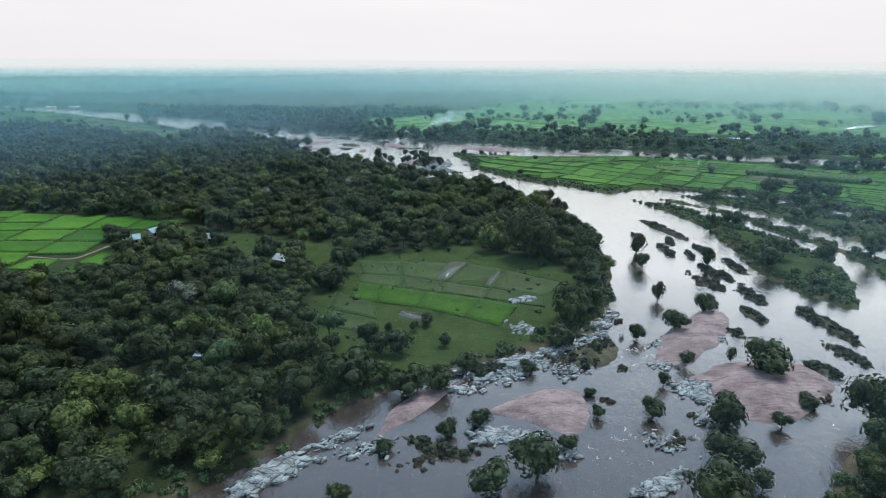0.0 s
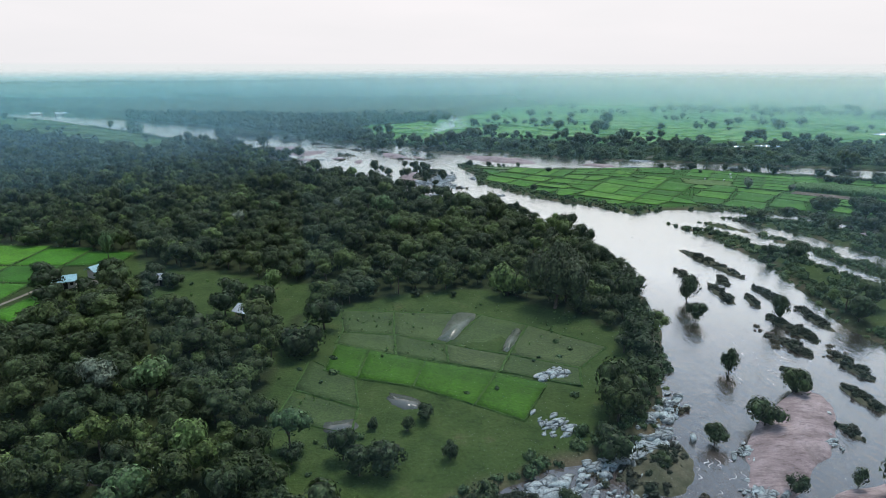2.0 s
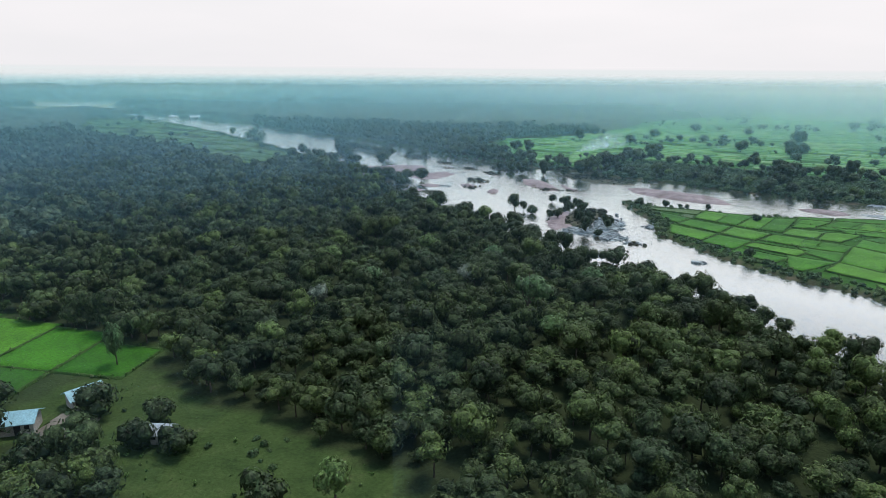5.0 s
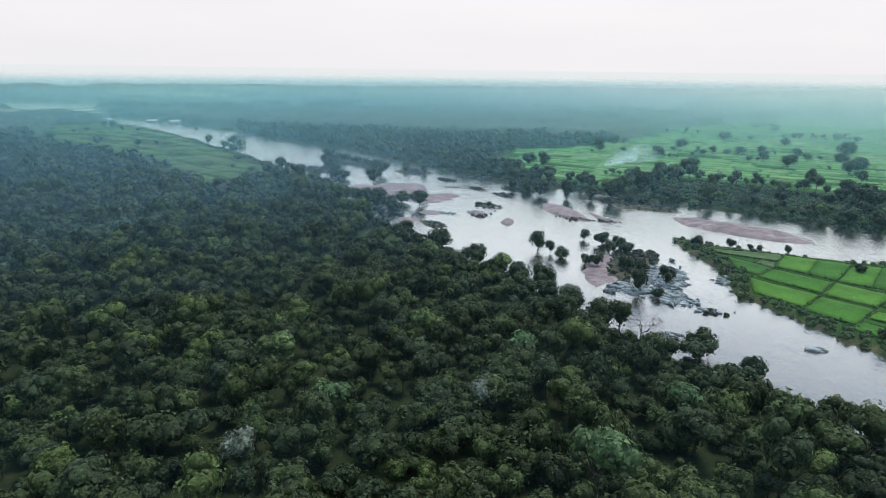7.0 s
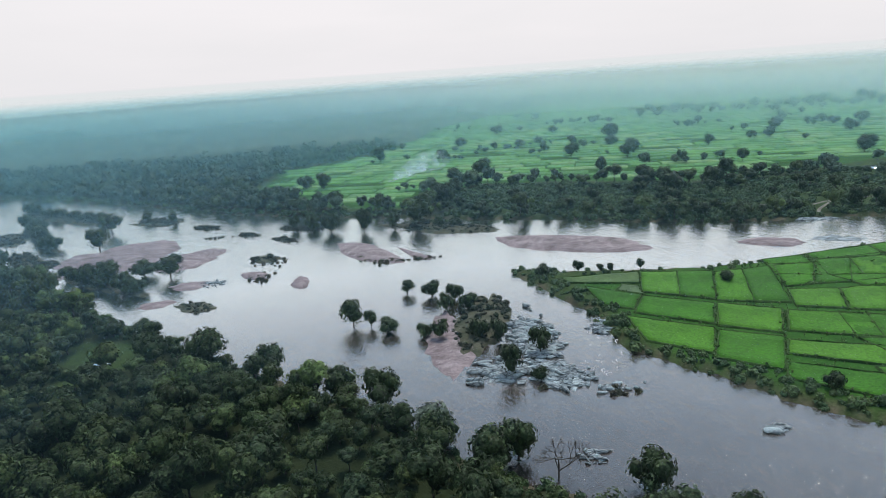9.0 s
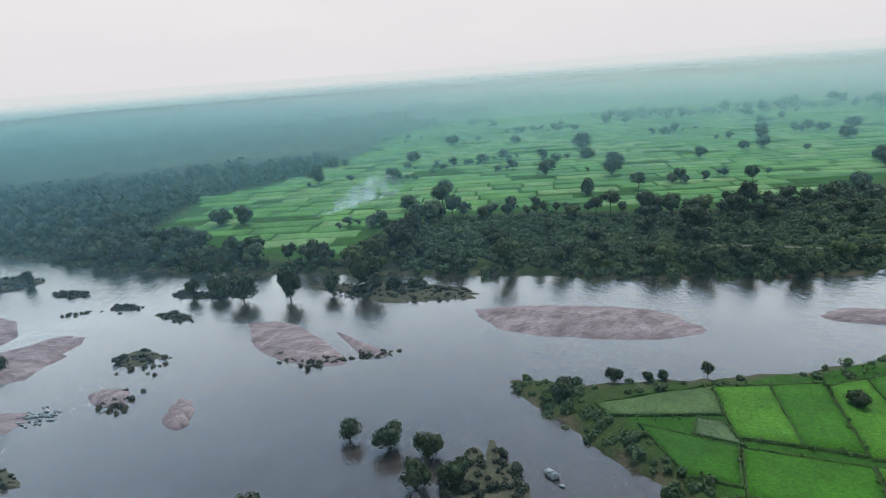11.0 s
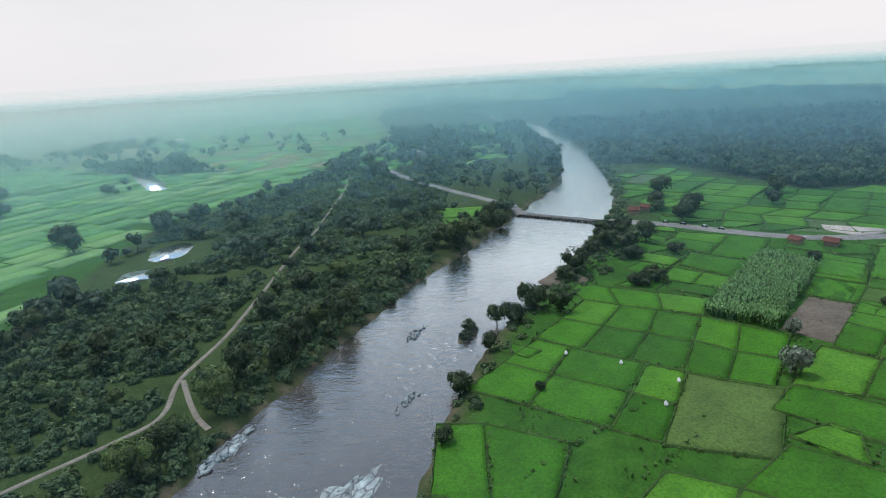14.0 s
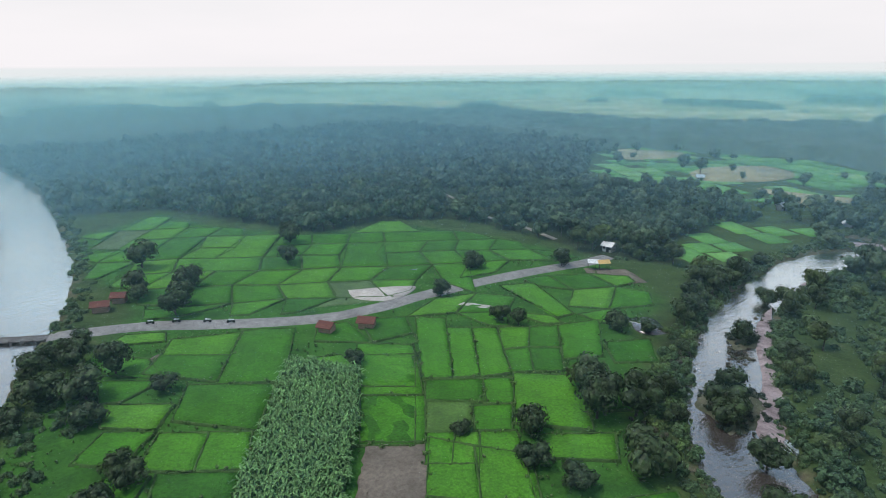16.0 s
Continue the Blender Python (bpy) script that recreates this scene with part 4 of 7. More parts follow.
def pulled(c, clear):
    """Corners drawn in until they stand clear of banks, roads and woods."""
    mid = c.mean(0)
    if clear(*mid[:, None])[0] < 0:
        return None
    out = c.copy()
    steps = np.linspace(1, 0.3, 15)
    q = mid + (c - mid)[:, None] * steps[:, None]
    free = clear(q[..., 0].ravel(), q[..., 1].ravel()).reshape(4, 15) > 0
    for i in range(4):
        out[i] = q[i, np.argmax(free[i]) if free[i].any() else 14]
    area = 0.5 * abs(np.dot(out[:, 0], np.roll(out[:, 1], 1)) - np.dot(out[:, 1], np.roll(out[:, 0], 1)))
    return out if area > 30 else None


DARK_PATCH = plan([(196, 378), (222, 368), (246, 354), (262, 346), (258, 338), (238, 338), (216, 352), (200, 364)])


def island_clear(x, y):
    d = water_distance(x, y) - 5.5
    d = np.minimum(d, line_distance(x, y, ROAD_EAST) - 4.2)
    for poly in (CANE, PLOUGHED, DARK_PATCH):
        d = np.minimum(d, signed(x, y, poly) - 0.3)
    d = np.minimum(d, -signed(x, y, ISLAND_FIELDS))
    for q in HAND:
        d = np.minimum(d, signed(x, y, q) - 0.4)
    return d


SOURED = plan([(62, 372), (78, 384), (70, 396), (44, 398), (26, 398), (36, 384)])
rs = np.random.RandomState(5)
A_DIR, B_DIR = np.array([0.80, -0.60]) * 14.2 * K, np.array([-0.56, -0.83]) * 13.4 * K
O_PT = np.array([50.0, 369.0]) * K
jit = {}


def lattice(i, j):
    if (i, j) not in jit:
        jit[i, j] = O_PT + i * A_DIR + j * B_DIR + (rs.rand(2) - 0.5) * (2.6, 2.6) + 0.22 * (hashed(np.array([i]), np.array([0]), 3)[0] - 0.5) * B_DIR * 2
    return jit[i, j]


HAND = []


def plots(corners, nu, nv, mat, seed):
    """Paddies placed to fit the camera's view: a plan quadrilateral cut into nu by nv plots."""
    c = plan(corners)
    mid = c.mean(0)
    d = c - mid
    c = mid + d * (1 + (0.75 if mid[0] > -50 else 0.9) / np.linalg.norm(d, axis=1))[:, None]
    HAND.append(c)
    r = np.random.RandomState(seed)
    east = c[:, 0].mean() > -50
    g = np.empty((nv + 1, nu + 1, 2))
    for j in range(nv + 1):
        for i in range(nu + 1):
            u, v = i / nu, j / nv
            inner = (0 < i < nu) or (0 < j < nv)
            g[j, i] = c[0] * (1 - u) * (1 - v) + c[1] * u * (1 - v) + c[2] * u * v + c[3] * (1 - u) * v + (r.rand(2) - 0.5) * (1.2 if inner else 0.3)
    for j in range(nv):
        for i in range(nu):
            lab = "pale fallow plot with thin grass" if mat is M_PALE else LABELS[(seed + i + j) % 3] if east else "bright green rice paddy beside the farmhouse"
            paddy(np.array([g[j, i], g[j, i + 1], g[j + 1, i + 1], g[j + 1, i]]), mat, lab, "paddies on the river island" if east else "paddies by the farmhouse", 7000 + seed * 10 + j * 3 + i, 0.3, edge=0.3)


used, count = set(), 0
LABELS = ("bright green flooded rice paddy between low earth bunds", "young green rice paddy with a dark bund", "lush green rice plot beside other paddies")
plots([(173.4, 375.2), (168.8, 368.5), (145.8, 378.7), (152.1, 390.1)], 1, 2, M_RICE, 0)
plots([(168.8, 368.5), (161.0, 354.3), (138.1, 365.6), (145.8, 378.7)], 1, 2, M_RICE, 1)
plots([(161.0, 354.3), (156.4, 347.3), (133.8, 358.0), (138.1, 365.6)], 1, 2, M_RICE, 2)
plots([(196.9, 360.6), (183.8, 336.3), (157.2, 347.7), (174.5, 375.0)], 3, 2, M_RICE, 3)
plots([(183.6, 335.8), (172.2, 321.0), (150.4, 333.6), (157.1, 347.3)], 2, 2, M_RICE, 4)
plots([(211.9, 363.5), (195.3, 330.3), (185.1, 335.4), (197.8, 360.4)], 3, 1, M_RICE, 5)
plots([(155.7, 347.1), (149.0, 332.0), (128.8, 341.9), (133.0, 357.5)], 1, 1, M_WEEDY, 6)
plots([(166.6, 316.7), (159.6, 309.2), (147.1, 319.6), (150.9, 329.6)], 1, 1, M_RICE, 7)
plots([(159.3, 308.3), (146.2, 293.6), (135.0, 300.9), (146.9, 318.8)], 1, 1, M_RICE, 8)
plots([(145.9, 292.0), (137.5, 277.6), (124.4, 287.8), (134.5, 300.4)], 1, 1, M_RICE, 9)
plots([(150.1, 329.6), (141.2, 315.8), (130.5, 322.3), (142.3, 336.5)], 1, 1, M_RICE, 10)
plots([(140.4, 314.9), (131.5, 300.0), (119.9, 309.4), (130.0, 321.8)], 1, 1, M_RICE, 11)
plots([(130.9, 299.4), (123.8, 290.4), (113.1, 295.3), (119.7, 309.2)], 1, 1, M_RICE, 12)
plots([(189.7, 295.8), (175.6, 286.4), (157.6, 302.1), (166.6, 313.9)], 2, 2, M_RICE, 13)
plots([(165.0, 295.0), (155.4, 276.3), (144.6, 286.1), (156.3, 302.3)], 1, 1, M_RICE, 14)
plots([(230.4, 285.5), (221.7, 276.1), (190.8, 298.7), (197.9, 306.9)], 1, 2, M_RICE, 15)
plots([(227.8, 338.9), (222.7, 332.7), (216.2, 339.0), (221.6, 344.7)], 1, 1, M_RICE, 16)
plots([(221.4, 331.2), (211.9, 319.2), (202.7, 324.1), (213.0, 336.6)], 2, 1, M_RICE, 17)
plots([(235.8, 321.8), (225.2, 308.7), (212.5, 317.7), (224.6, 327.7)], 1, 1, M_RICE, 18)
plots([(238.6, 336.7), (230.6, 327.1), (224.1, 331.7), (230.6, 338.6)], 1, 1, M_RICE, 19)
plots([(254.9, 302.9), (248.5, 292.6), (226.1, 306.1), (233.5, 316.5)], 1, 1, M_RICE, 20)
plots([(260.9, 317.7), (254.4, 303.8), (234.9, 316.7), (247.4, 327.1)], 1, 2, M_RICE, 21)
plots([(209.3, 334.8), (202.0, 325.1), (196.9, 328.2), (204.0, 337.2)], 1, 1, M_RICE, 22)
plots([(209.7, 297.0), (202.2, 288.1), (190.7, 296.9), (197.3, 304.8)], 1, 1, M_RICE, 23)
plots([(224.4, 287.8), (217.5, 278.8), (203.2, 287.6), (210.6, 296.5)], 1, 1, M_RICE, 24)
plots([(234.9, 265.2), (229.0, 260.5), (204.9, 278.4), (208.5, 283.4)], 1, 1, M_RICE, 25)
plots([(224.2, 263.6), (220.5, 259.2), (201.8, 273.6), (204.7, 278.1)], 1, 1, M_RICE, 26)
plots([(220.2, 258.7), (216.6, 254.5), (198.6, 267.7), (201.5, 273.2)], 1, 1, M_RICE, 27)
plots([(216.1, 253.9), (208.3, 241.9), (192.4, 258.4), (198.6, 266.9)], 2, 2, M_RICE, 28)
plots([(237.7, 232.2), (233.3, 223.1), (211.5, 232.0), (212.3, 237.2)], 1, 1, M_RICE, 29)
plots([(207.8, 241.3), (203.7, 231.5), (191.3, 246.5), (195.5, 253.8)], 1, 1, M_RICE, 30)
plots([(194.2, 240.4), (189.0, 231.7), (181.9, 239.6), (187.2, 246.8)], 1, 1, M_RICE, 31)
plots([(197.0, 267.8), (188.4, 259.0), (174.3, 271.7), (184.3, 280.0)], 1, 1, M_RICE, 32)
plots([(206.6, 283.4), (200.1, 274.9), (193.7, 279.9), (200.8, 287.8)], 1, 1, M_RICE, 33)
plots([(199.5, 274.1), (196.5, 269.8), (189.5, 276.1), (193.2, 279.9)], 1, 1, M_RICE, 34)
plots([(191.5, 295.0), (186.2, 288.5), (179.7, 293.7), (185.0, 300.0)], 2, 1, M_RICE, 35)
plots([(185.6, 287.8), (181.7, 283.2), (168.4, 293.3), (173.2, 299.2)], 1, 1, M_RICE, 36)
plots([(178.1, 280.1), (171.0, 270.4), (166.3, 276.0), (173.9, 284.2)], 1, 1, M_RICE, 37)
plots([(232.8, 301.4), (228.2, 291.6), (220.6, 291.7), (228.9, 302.9)], 1, 1, M_RICE, 38)
plots([(199.8, 288.5), (194.7, 282.4), (187.3, 288.4), (192.2, 294.4)], 1, 1, M_WEEDY, 39)
plots([(192.8, 283.2), (189.1, 277.2), (183.3, 283.1), (187.1, 287.7)], 1, 1, M_RICE, 40)
plots([(119.9, 395.0), (116.2, 385.1), (96.5, 389.3), (98.9, 394.1)], 1, 1, M_RICE, 41)
plots([(115.5, 384.5), (107.2, 370.5), (90.3, 376.3), (96.2, 388.2)], 1, 2, M_RICE, 42)
plots([(95.8, 394.1), (92.8, 386.5), (81.6, 390.0), (83.4, 394.1)], 1, 1, M_RICE, 43)
plots([(92.5, 385.8), (87.3, 377.6), (78.0, 381.9), (81.4, 389.4)], 1, 1, M_RICE, 44)
plots([(107.2, 369.7), (103.5, 361.9), (92.3, 366.0), (90.2, 375.3)], 1, 1, M_RICE, 45)
plots([(138.6, 395.2), (138.6, 387.3), (118.0, 386.2), (120.6, 394.5)], 1, 1, M_RICE, 46)
plots([(138.8, 386.8), (132.7, 373.6), (116.3, 378.0), (117.9, 385.4)], 1, 1, M_RICE, 47)
plots([(24.8, 390.3), (34.7, 379.8), (28.8, 372.1), (23.7, 376.9)], 1, 1, M_RICE, 48)
plots([(35.9, 378.5), (48.6, 368.1), (41.7, 357.8), (28.8, 369.2)], 1, 1, M_RICE, 49)
plots([(25.4, 367.3), (39.9, 354.9), (32.8, 343.8), (23.7, 353.3)], 1, 1, M_RICE, 50)
plots([(50.1, 367.5), (61.0, 359.4), (52.8, 348.4), (42.9, 355.9)], 1, 1, M_RICE, 51)
plots([(40.8, 352.9), (50.6, 345.6), (41.3, 333.2), (32.8, 341.9)], 1, 1, M_RICE, 52)
plots([(62.4, 357.7), (76.2, 350.5), (69.9, 339.8), (55.2, 348.2)], 1, 1, M_RICE, 53)
plots([(51.6, 343.7), (66.7, 335.3), (60.2, 328.8), (47.3, 338.4)], 1, 1, M_RICE, 54)
plots([(44.3, 334.8), (57.0, 325.6), (50.2, 318.9), (40.1, 329.6)], 1, 1, M_RICE, 55)
plots([(44.5, 396.4), (62.8, 390.1), (51.2, 371.4), (37.5, 382.0)], 2, 1, M_RICE, 56)
plots([(63.5, 388.7), (79.7, 387.8), (66.7, 363.0), (51.7, 369.9)], 2, 1, M_RICE, 57)
plots([(81.8, 387.5), (93.5, 386.8), (81.1, 372.4), (73.7, 372.9)], 1, 1, M_RICE, 58)
plots([(72.4, 370.0), (83.0, 366.4), (76.0, 355.5), (66.8, 360.5)], 1, 1, M_RICE, 59)
plots([(95.6, 387.7), (118.4, 386.7), (101.1, 369.4), (82.0, 372.0)], 2, 1, M_RICE, 60)
plots([(84.3, 365.9), (96.8, 365.2), (83.2, 351.7), (76.6, 354.9)], 1, 1, M_RICE, 61)
plots([(21.9, 399.9), (43.6, 397.4), (39.1, 388.8), (21.9, 395.6)], 1, 1, M_PALE, 62)
WEST_COLUMNS = ((-235, -215, (170, 195, 215, 238)), (-215, -196, (170, 189, 212, 236)), (-196, -176, (166, 180, 196, 208, 221, 234)), (-176, -157.5, (163, 181, 201, 213, 228)),
                (-157.5, -138.3, (160, 174, 188, 203, 225)), (-138.3, -122.5, (172, 186.7, 203, 223)), (-122.5, -106.5, (203.5, 218)))
seed = 63
for x0, x1, breaks in WEST_COLUMNS:
    for y0, y1 in zip(breaks[:-1], breaks[1:]):
        lean = 0.06 * (y0 - 200)
        plots([(x0 + 0.4 - lean * 0.2, y0 + 0.4), (x0 + 0.4, y1 - 0.4), (x1 - 0.4, y1 - 0.9), (x1 - 0.4 - lean * 0.2, y0 + 0.9)], 1, 1, M_RICE, seed)
        seed += 1
plots([(-135.5, 157.5), (-134, 166.5), (-126, 165.5), (-125.5, 156)], 1, 1, M_RICE, seed)
plots([(-117.5, 163.5), (-114.5, 178), (-105, 169), (-110, 158.7)], 1, 1, M_RICE, seed + 1)
plots([(-118, 145.7), (-117, 158), (-110.5, 156.5), (-107, 143)], 1, 1, M_RICE, seed + 2)
DULL = plan([(112, 372), (136, 352), (146, 346), (150, 352), (140, 364), (128, 378), (116, 386), (106, 380)])
HAND.append(DULL)
for i in range(-4, 34):
    for j in range(-16, 14):
        if (i, j) in used:
            continue
        wide = 2 if hashed(np.array([i]), np.array([j]), 8)[0] < 0.12 else 1
        deep = 2 if hashed(np.array([i]), np.array([j]), 9)[0] < 0.14 else 1
        cells = [(i + a, j + b) for a in range(wide) for b in range(deep)]
        if any(c in used for c in cells):
            wide = deep = 1
            cells = [(i, j)]
        c = np.array([lattice(i, j), lattice(i + wide, j), lattice(i + wide, j + deep), lattice(i, j + deep)])
        got = pulled(c, island_clear)
        if got is None and len(cells) > 1:
            cells, c = [(i, j)], np.array([lattice(i, j), lattice(i + 1, j), lattice(i + 1, j + 1), lattice(i, j + 1)])
            got = pulled(c, island_clear)
        if got is None:
            continue
        used.update(cells)
        h = hashed(np.array([i]), np.array([j]), 4)[0]
        pale = h > 0.965 or inside(*got.mean(0)[:, None], SOURED)[0]
        paddy(got, M_PALE if pale else M_RICE, "pale fallow plot with thin grass" if pale else LABELS[(i + j) % 3], "paddies on the river island", count, 0.2 if pale else 0.3)
        count += 1


def block(corners, nu, nv, mat, label, group, seed, jitter=1.6, z=0.26, edge=0.5, rise=1.0):
    c = plan(corners)
    r = np.random.RandomState(seed)
    g = np.empty((nv + 1, nu + 1, 2))
    for j in range(nv + 1):
        for i in range(nu + 1):
            u, v = i / nu, j / nv
            g[j, i] = c[0] * (1 - u) * (1 - v) + c[1] * u * (1 - v) + c[2] * u * v + c[3] * (1 - u) * v + (r.rand(2) - 0.5) * jitter
    for j in range(nv):
        for i in range(nu):
            paddy(np.array([g[j, i], g[j, i + 1], g[j + 1, i + 1], g[j + 1, i]]), mat, label, group, seed * 100 + j * 20 + i, z, edge=edge, rise=rise)


for k, c in enumerate(([(-30, 165.5), (-16.6, 164), (-15.6, 149.8), (-27.8, 151.7)], [(-16.6, 164), (5.7, 161.7), (-3.6, 144.3), (-15.6, 149.8)], [(5.7, 161.7), (16.4, 155), (9.8, 138.8), (-3.6, 144.3)], [(16.4, 155), (32, 142.5), (23.8, 132.4), (9.8, 138.8)],
                       [(-27.8, 151.7), (-15.6, 149.8), (-14.7, 139.4), (-28.6, 145.6)], [(-15.6, 149.8), (-3.6, 144.3), (-3.4, 135.2), (-14.7, 139.4)], [(-3.6, 144.3), (9.8, 138.8), (7, 131.2), (-3.4, 135.2)], [(9.8, 138.8), (23.8, 132.4), (22.6, 125), (7, 131.2)],
                       [(-33, 137), (-22.4, 128.4), (-20.6, 118), (-33.5, 124.6)], [(-33.5, 124.6), (-20.6, 118), (-20.8, 109), (-35, 115)])):
    block(c, 1, 1, M_THIN, "waterlogged grassy plot with thin seedlings", "wet plots in the meadow", 62 + k, 0.3, 0.1, 0.12, 0.5)
for k, c in enumerate(([(-28.2, 144.4), (-20.6, 141.6), (-22, 129), (-29, 132.3)], [(-20.6, 141.6), (-8, 136), (-10.6, 125.4), (-22, 129)], [(-8, 136), (6.3, 130.6), (1.2, 118.2), (-10.6, 125.4)], [(6.3, 130.6), (15.8, 125.6), (9.6, 112.8), (1.2, 118.2)])):
    block(c, 1, 1, M_SEEDLING, "vivid green seedling bed in the meadow", "seedling beds", 82 + k, 0.3, 0.2, 0.12, 0.6)
block([(317, 409), (318, 383), (276, 389), (277, 402)], 1, 2, M_RICE, "green rice plot enclosed by trees", "plots by the bridge", 65, 1.0)

# terraces of the far bank: many narrow plots
def terraces(region, a, b, origin, ni, nj, mat, label, seed, keep=0.93):
    r = np.random.RandomState(seed)
    vs, fs, base = [], [], 0
    a, b, origin = np.array(a) * K, np.array(b) * K, np.array(origin) * K
    reg = plan(region) if not isinstance(region, np.ndarray) else region
    for j in range(nj):
        shift = r.rand() * 1.0
        i = -1.0 + shift
        while i < ni:
            w = 0.5 + 1.1 * r.rand()
            wave = b * 0.5 * math.sin(i * 0.7 + j * 0.13)
            c = np.array([origin + i * a + j * b + wave, origin + (i + w) * a + j * b + wave * 1.1, origin + (i + w) * a + (j + 1) * b + wave, origin + i * a + (j + 1) * b + wave])
            i += w
            m = c.mean(0)
            if r.rand() > keep or signed(m[:1], m[1:], reg)[0] > (-4 if nj < 15 else -8) or water_distance(m[:1], m[1:])[0] < 8:
                continue
            mid, v, f = plot_mesh(c, 0.8, 0.3, 4, r.randint(99999))
            vs.append(v)
            fs.append(f + base)
            base += len(v)
    ob = new("rice_terraces", mesh_from("rice_terraces", np.vstack(vs), np.vstack(fs)))
    ob.data.materials.append(mat)
    return tagged(ob, label, "rice terraces", kind="stuff")


terraces(NORTH_FIELDS, (25, -8.5), (4.0, 10.5), (-120, 560), 30, 62, M_NORTH, "green stepped rice terraces beyond the river", 71)
terraces(FAR_WEST_FIELDS, (22, -14), (8, 12), (-660, 620), 26, 34, M_WEEDY, "green rice terraces enclosed by forest", 72, 0.7)
terraces(NORTH_EAST_FIELDS, (25, -8.5), (4.0, 10.5), (400, 440), 34, 44, M_NORTH, "pale green terraces beyond the far village", 76, 0.6)
terraces(BEND_FIELDS, (18, -8), (5, 9), (400, 340), 22, 18, M_NORTH, "green plots inside the bend of the river", 77, 0.6)
terraces(EAST_LOWER_FIELDS, (15, -8), (5, 9), (185, 90), 6, 14, M_NORTH, "pale green fields beside the eastern road", 75, 0.8)
terraces(EAST_FAR_FIELDS, (20, -9), (7, 12), (180, -70), 14, 22, M_NORTH, "green and tan fields beyond the river woods", 73, 0.75)
terraces([(330, 470), (430, 440), (540, 400), (620, 380), (660, 430), (560, 520), (470, 560)], (18, -8), (5, 9), (320, 380), 20, 20, M_NORTH, "green plots around the village", 74, 0.6)

for quad in ([(308, 8), (311, -20), (290, -51), (264, -31), (267, 0), (289, 25)], [(405, -56), (361, -73), (350, -40), (372, -15)], [(260, 25), (230, 22), (216, 19), (207, 51), (217, 57)]):
    p = curve([*quad, quad[0]], 5)[:-1]
    mid = p.mean(0)
    n = len(p)
    v = np.vstack([[(0, 0, 0)], np.column_stack([p - mid, np.zeros(n)]), np.column_stack([(p - mid) * 1.01, np.full(n, -0.9)])])
    k = np.arange(n)
    j = (k + 1) % n
    ob = new("fallow_field", mesh_from("fallow_field", v, np.vstack([np.stack([0 * k, 1 + k, 1 + j], 1), np.stack([1 + k, 1 + n + k, 1 + n + j], 1), np.stack([1 + k, 1 + n + j, 1 + j], 1)])))
    ob.location = (*mid, 0.48)
    ob.data.materials.append(M_STUBBLE)
    tagged(ob, "dry tan stubble field between green plots", "field")
# ploughed plot and tall cane
c = PLOUGHED
mid, v, f = plot_mesh(c, 0.6, 0.18, 24, 9)
ob = new("ploughed_field", mesh_from("ploughed_field", v, f, smooth=True))
ob.data.materials.append(M_SOIL)
tagged(ob, "bare brown ploughed plot beside tall cane", "field")
for k, quad in enumerate(([(262, 276), (250, 259), (244, 250), (258, 282)], [(214, 372), (205, 362), (214, 356), (226, 364)], [(222, 210), (212, 196), (224, 190), (234, 200)], [(252, 330), (238, 326), (243, 318), (256, 322)])):
    mid, v, f = plot_mesh(plan(quad), 0.6, 0.16, 8, 19 + k)
    ob = new("ploughed_field", mesh_from("ploughed_field", v, f, smooth=True))
    ob.data.materials.append(M_SOIL if k else M_PALE)
    tagged(ob, "small bare earth plot among green paddies", "field")


def blades(poly, step, height, seed):
    """Arching leaf blades in clumps over a plan outline."""
    r = np.random.RandomState(seed)
    x, y = scatter(poly[:, 0].min(), poly[:, 0].max(), poly[:, 1].min(), poly[:, 1].max(), step, seed)
    u = signed(x, y, poly)
    gap = np.abs(((x * 0.56 + y * 0.83) % 17.0) - 8.5) > 0.5
    ok = (u < -0.4) & gap
    x, y = x[ok], y[ok]
    n, m = len(x), 6
    x, y = np.repeat(x, m), np.repeat(y, m)
    num = np.repeat(r.rand(n), m)
    a = r.rand(n * m) * 6.283
    h = height * (0.6 + 0.5 * r.rand(n * m)) * (1 + 0.5 * fbm(x / 7, y / 7, 51))
    reach = 0.5 + 0.7 * r.rand(n * m)
    base = np.stack([x + 0.3 * r.normal(size=n * m), y + 0.3 * r.normal(size=n * m), ground_z(x, y) + 0.05], 1)
    d = np.stack([np.cos(a), np.sin(a), 0 * a], 1)
    s = np.stack([-np.sin(a), np.cos(a), 0 * a], 1)
    up = np.array([0, 0, 1.0])
    w = 0.16
    p1 = base + d * (reach * 0.35)[:, None] + up * (h * 0.8)[:, None]
    p2 = base + d * reach[:, None] + up * h[:, None]
    p3 = base + d * (reach * 1.7)[:, None] + up * (h * 0.78)[:, None]
    v = np.stack([base - s * w, base + s * w, p1 + s * w, p1 - s * w, p2 + s * w * 0.9, p2 - s * w * 0.9, p3, p3], 1).reshape(-1, 3)
    i = 8 * np.arange(n * m)
    f = np.concatenate([np.stack([i, i + 1, i + 2, i + 3], 1), np.stack([i + 3, i + 2, i + 4, i + 5], 1), np.stack([i + 5, i + 4, i + 6, i + 7], 1)])
    return v, f, np.repeat(num, 8)


v, f, num = blades(CANE, 0.75, 2.6, 81)
ob = new("cane_field", mesh_from("cane_field", v, f, (("plant", num),)))
ob.data.materials.append(M_CANE)
tagged(ob, "tall pale green sugar cane in a long plot", "cane field", kind="stuff")

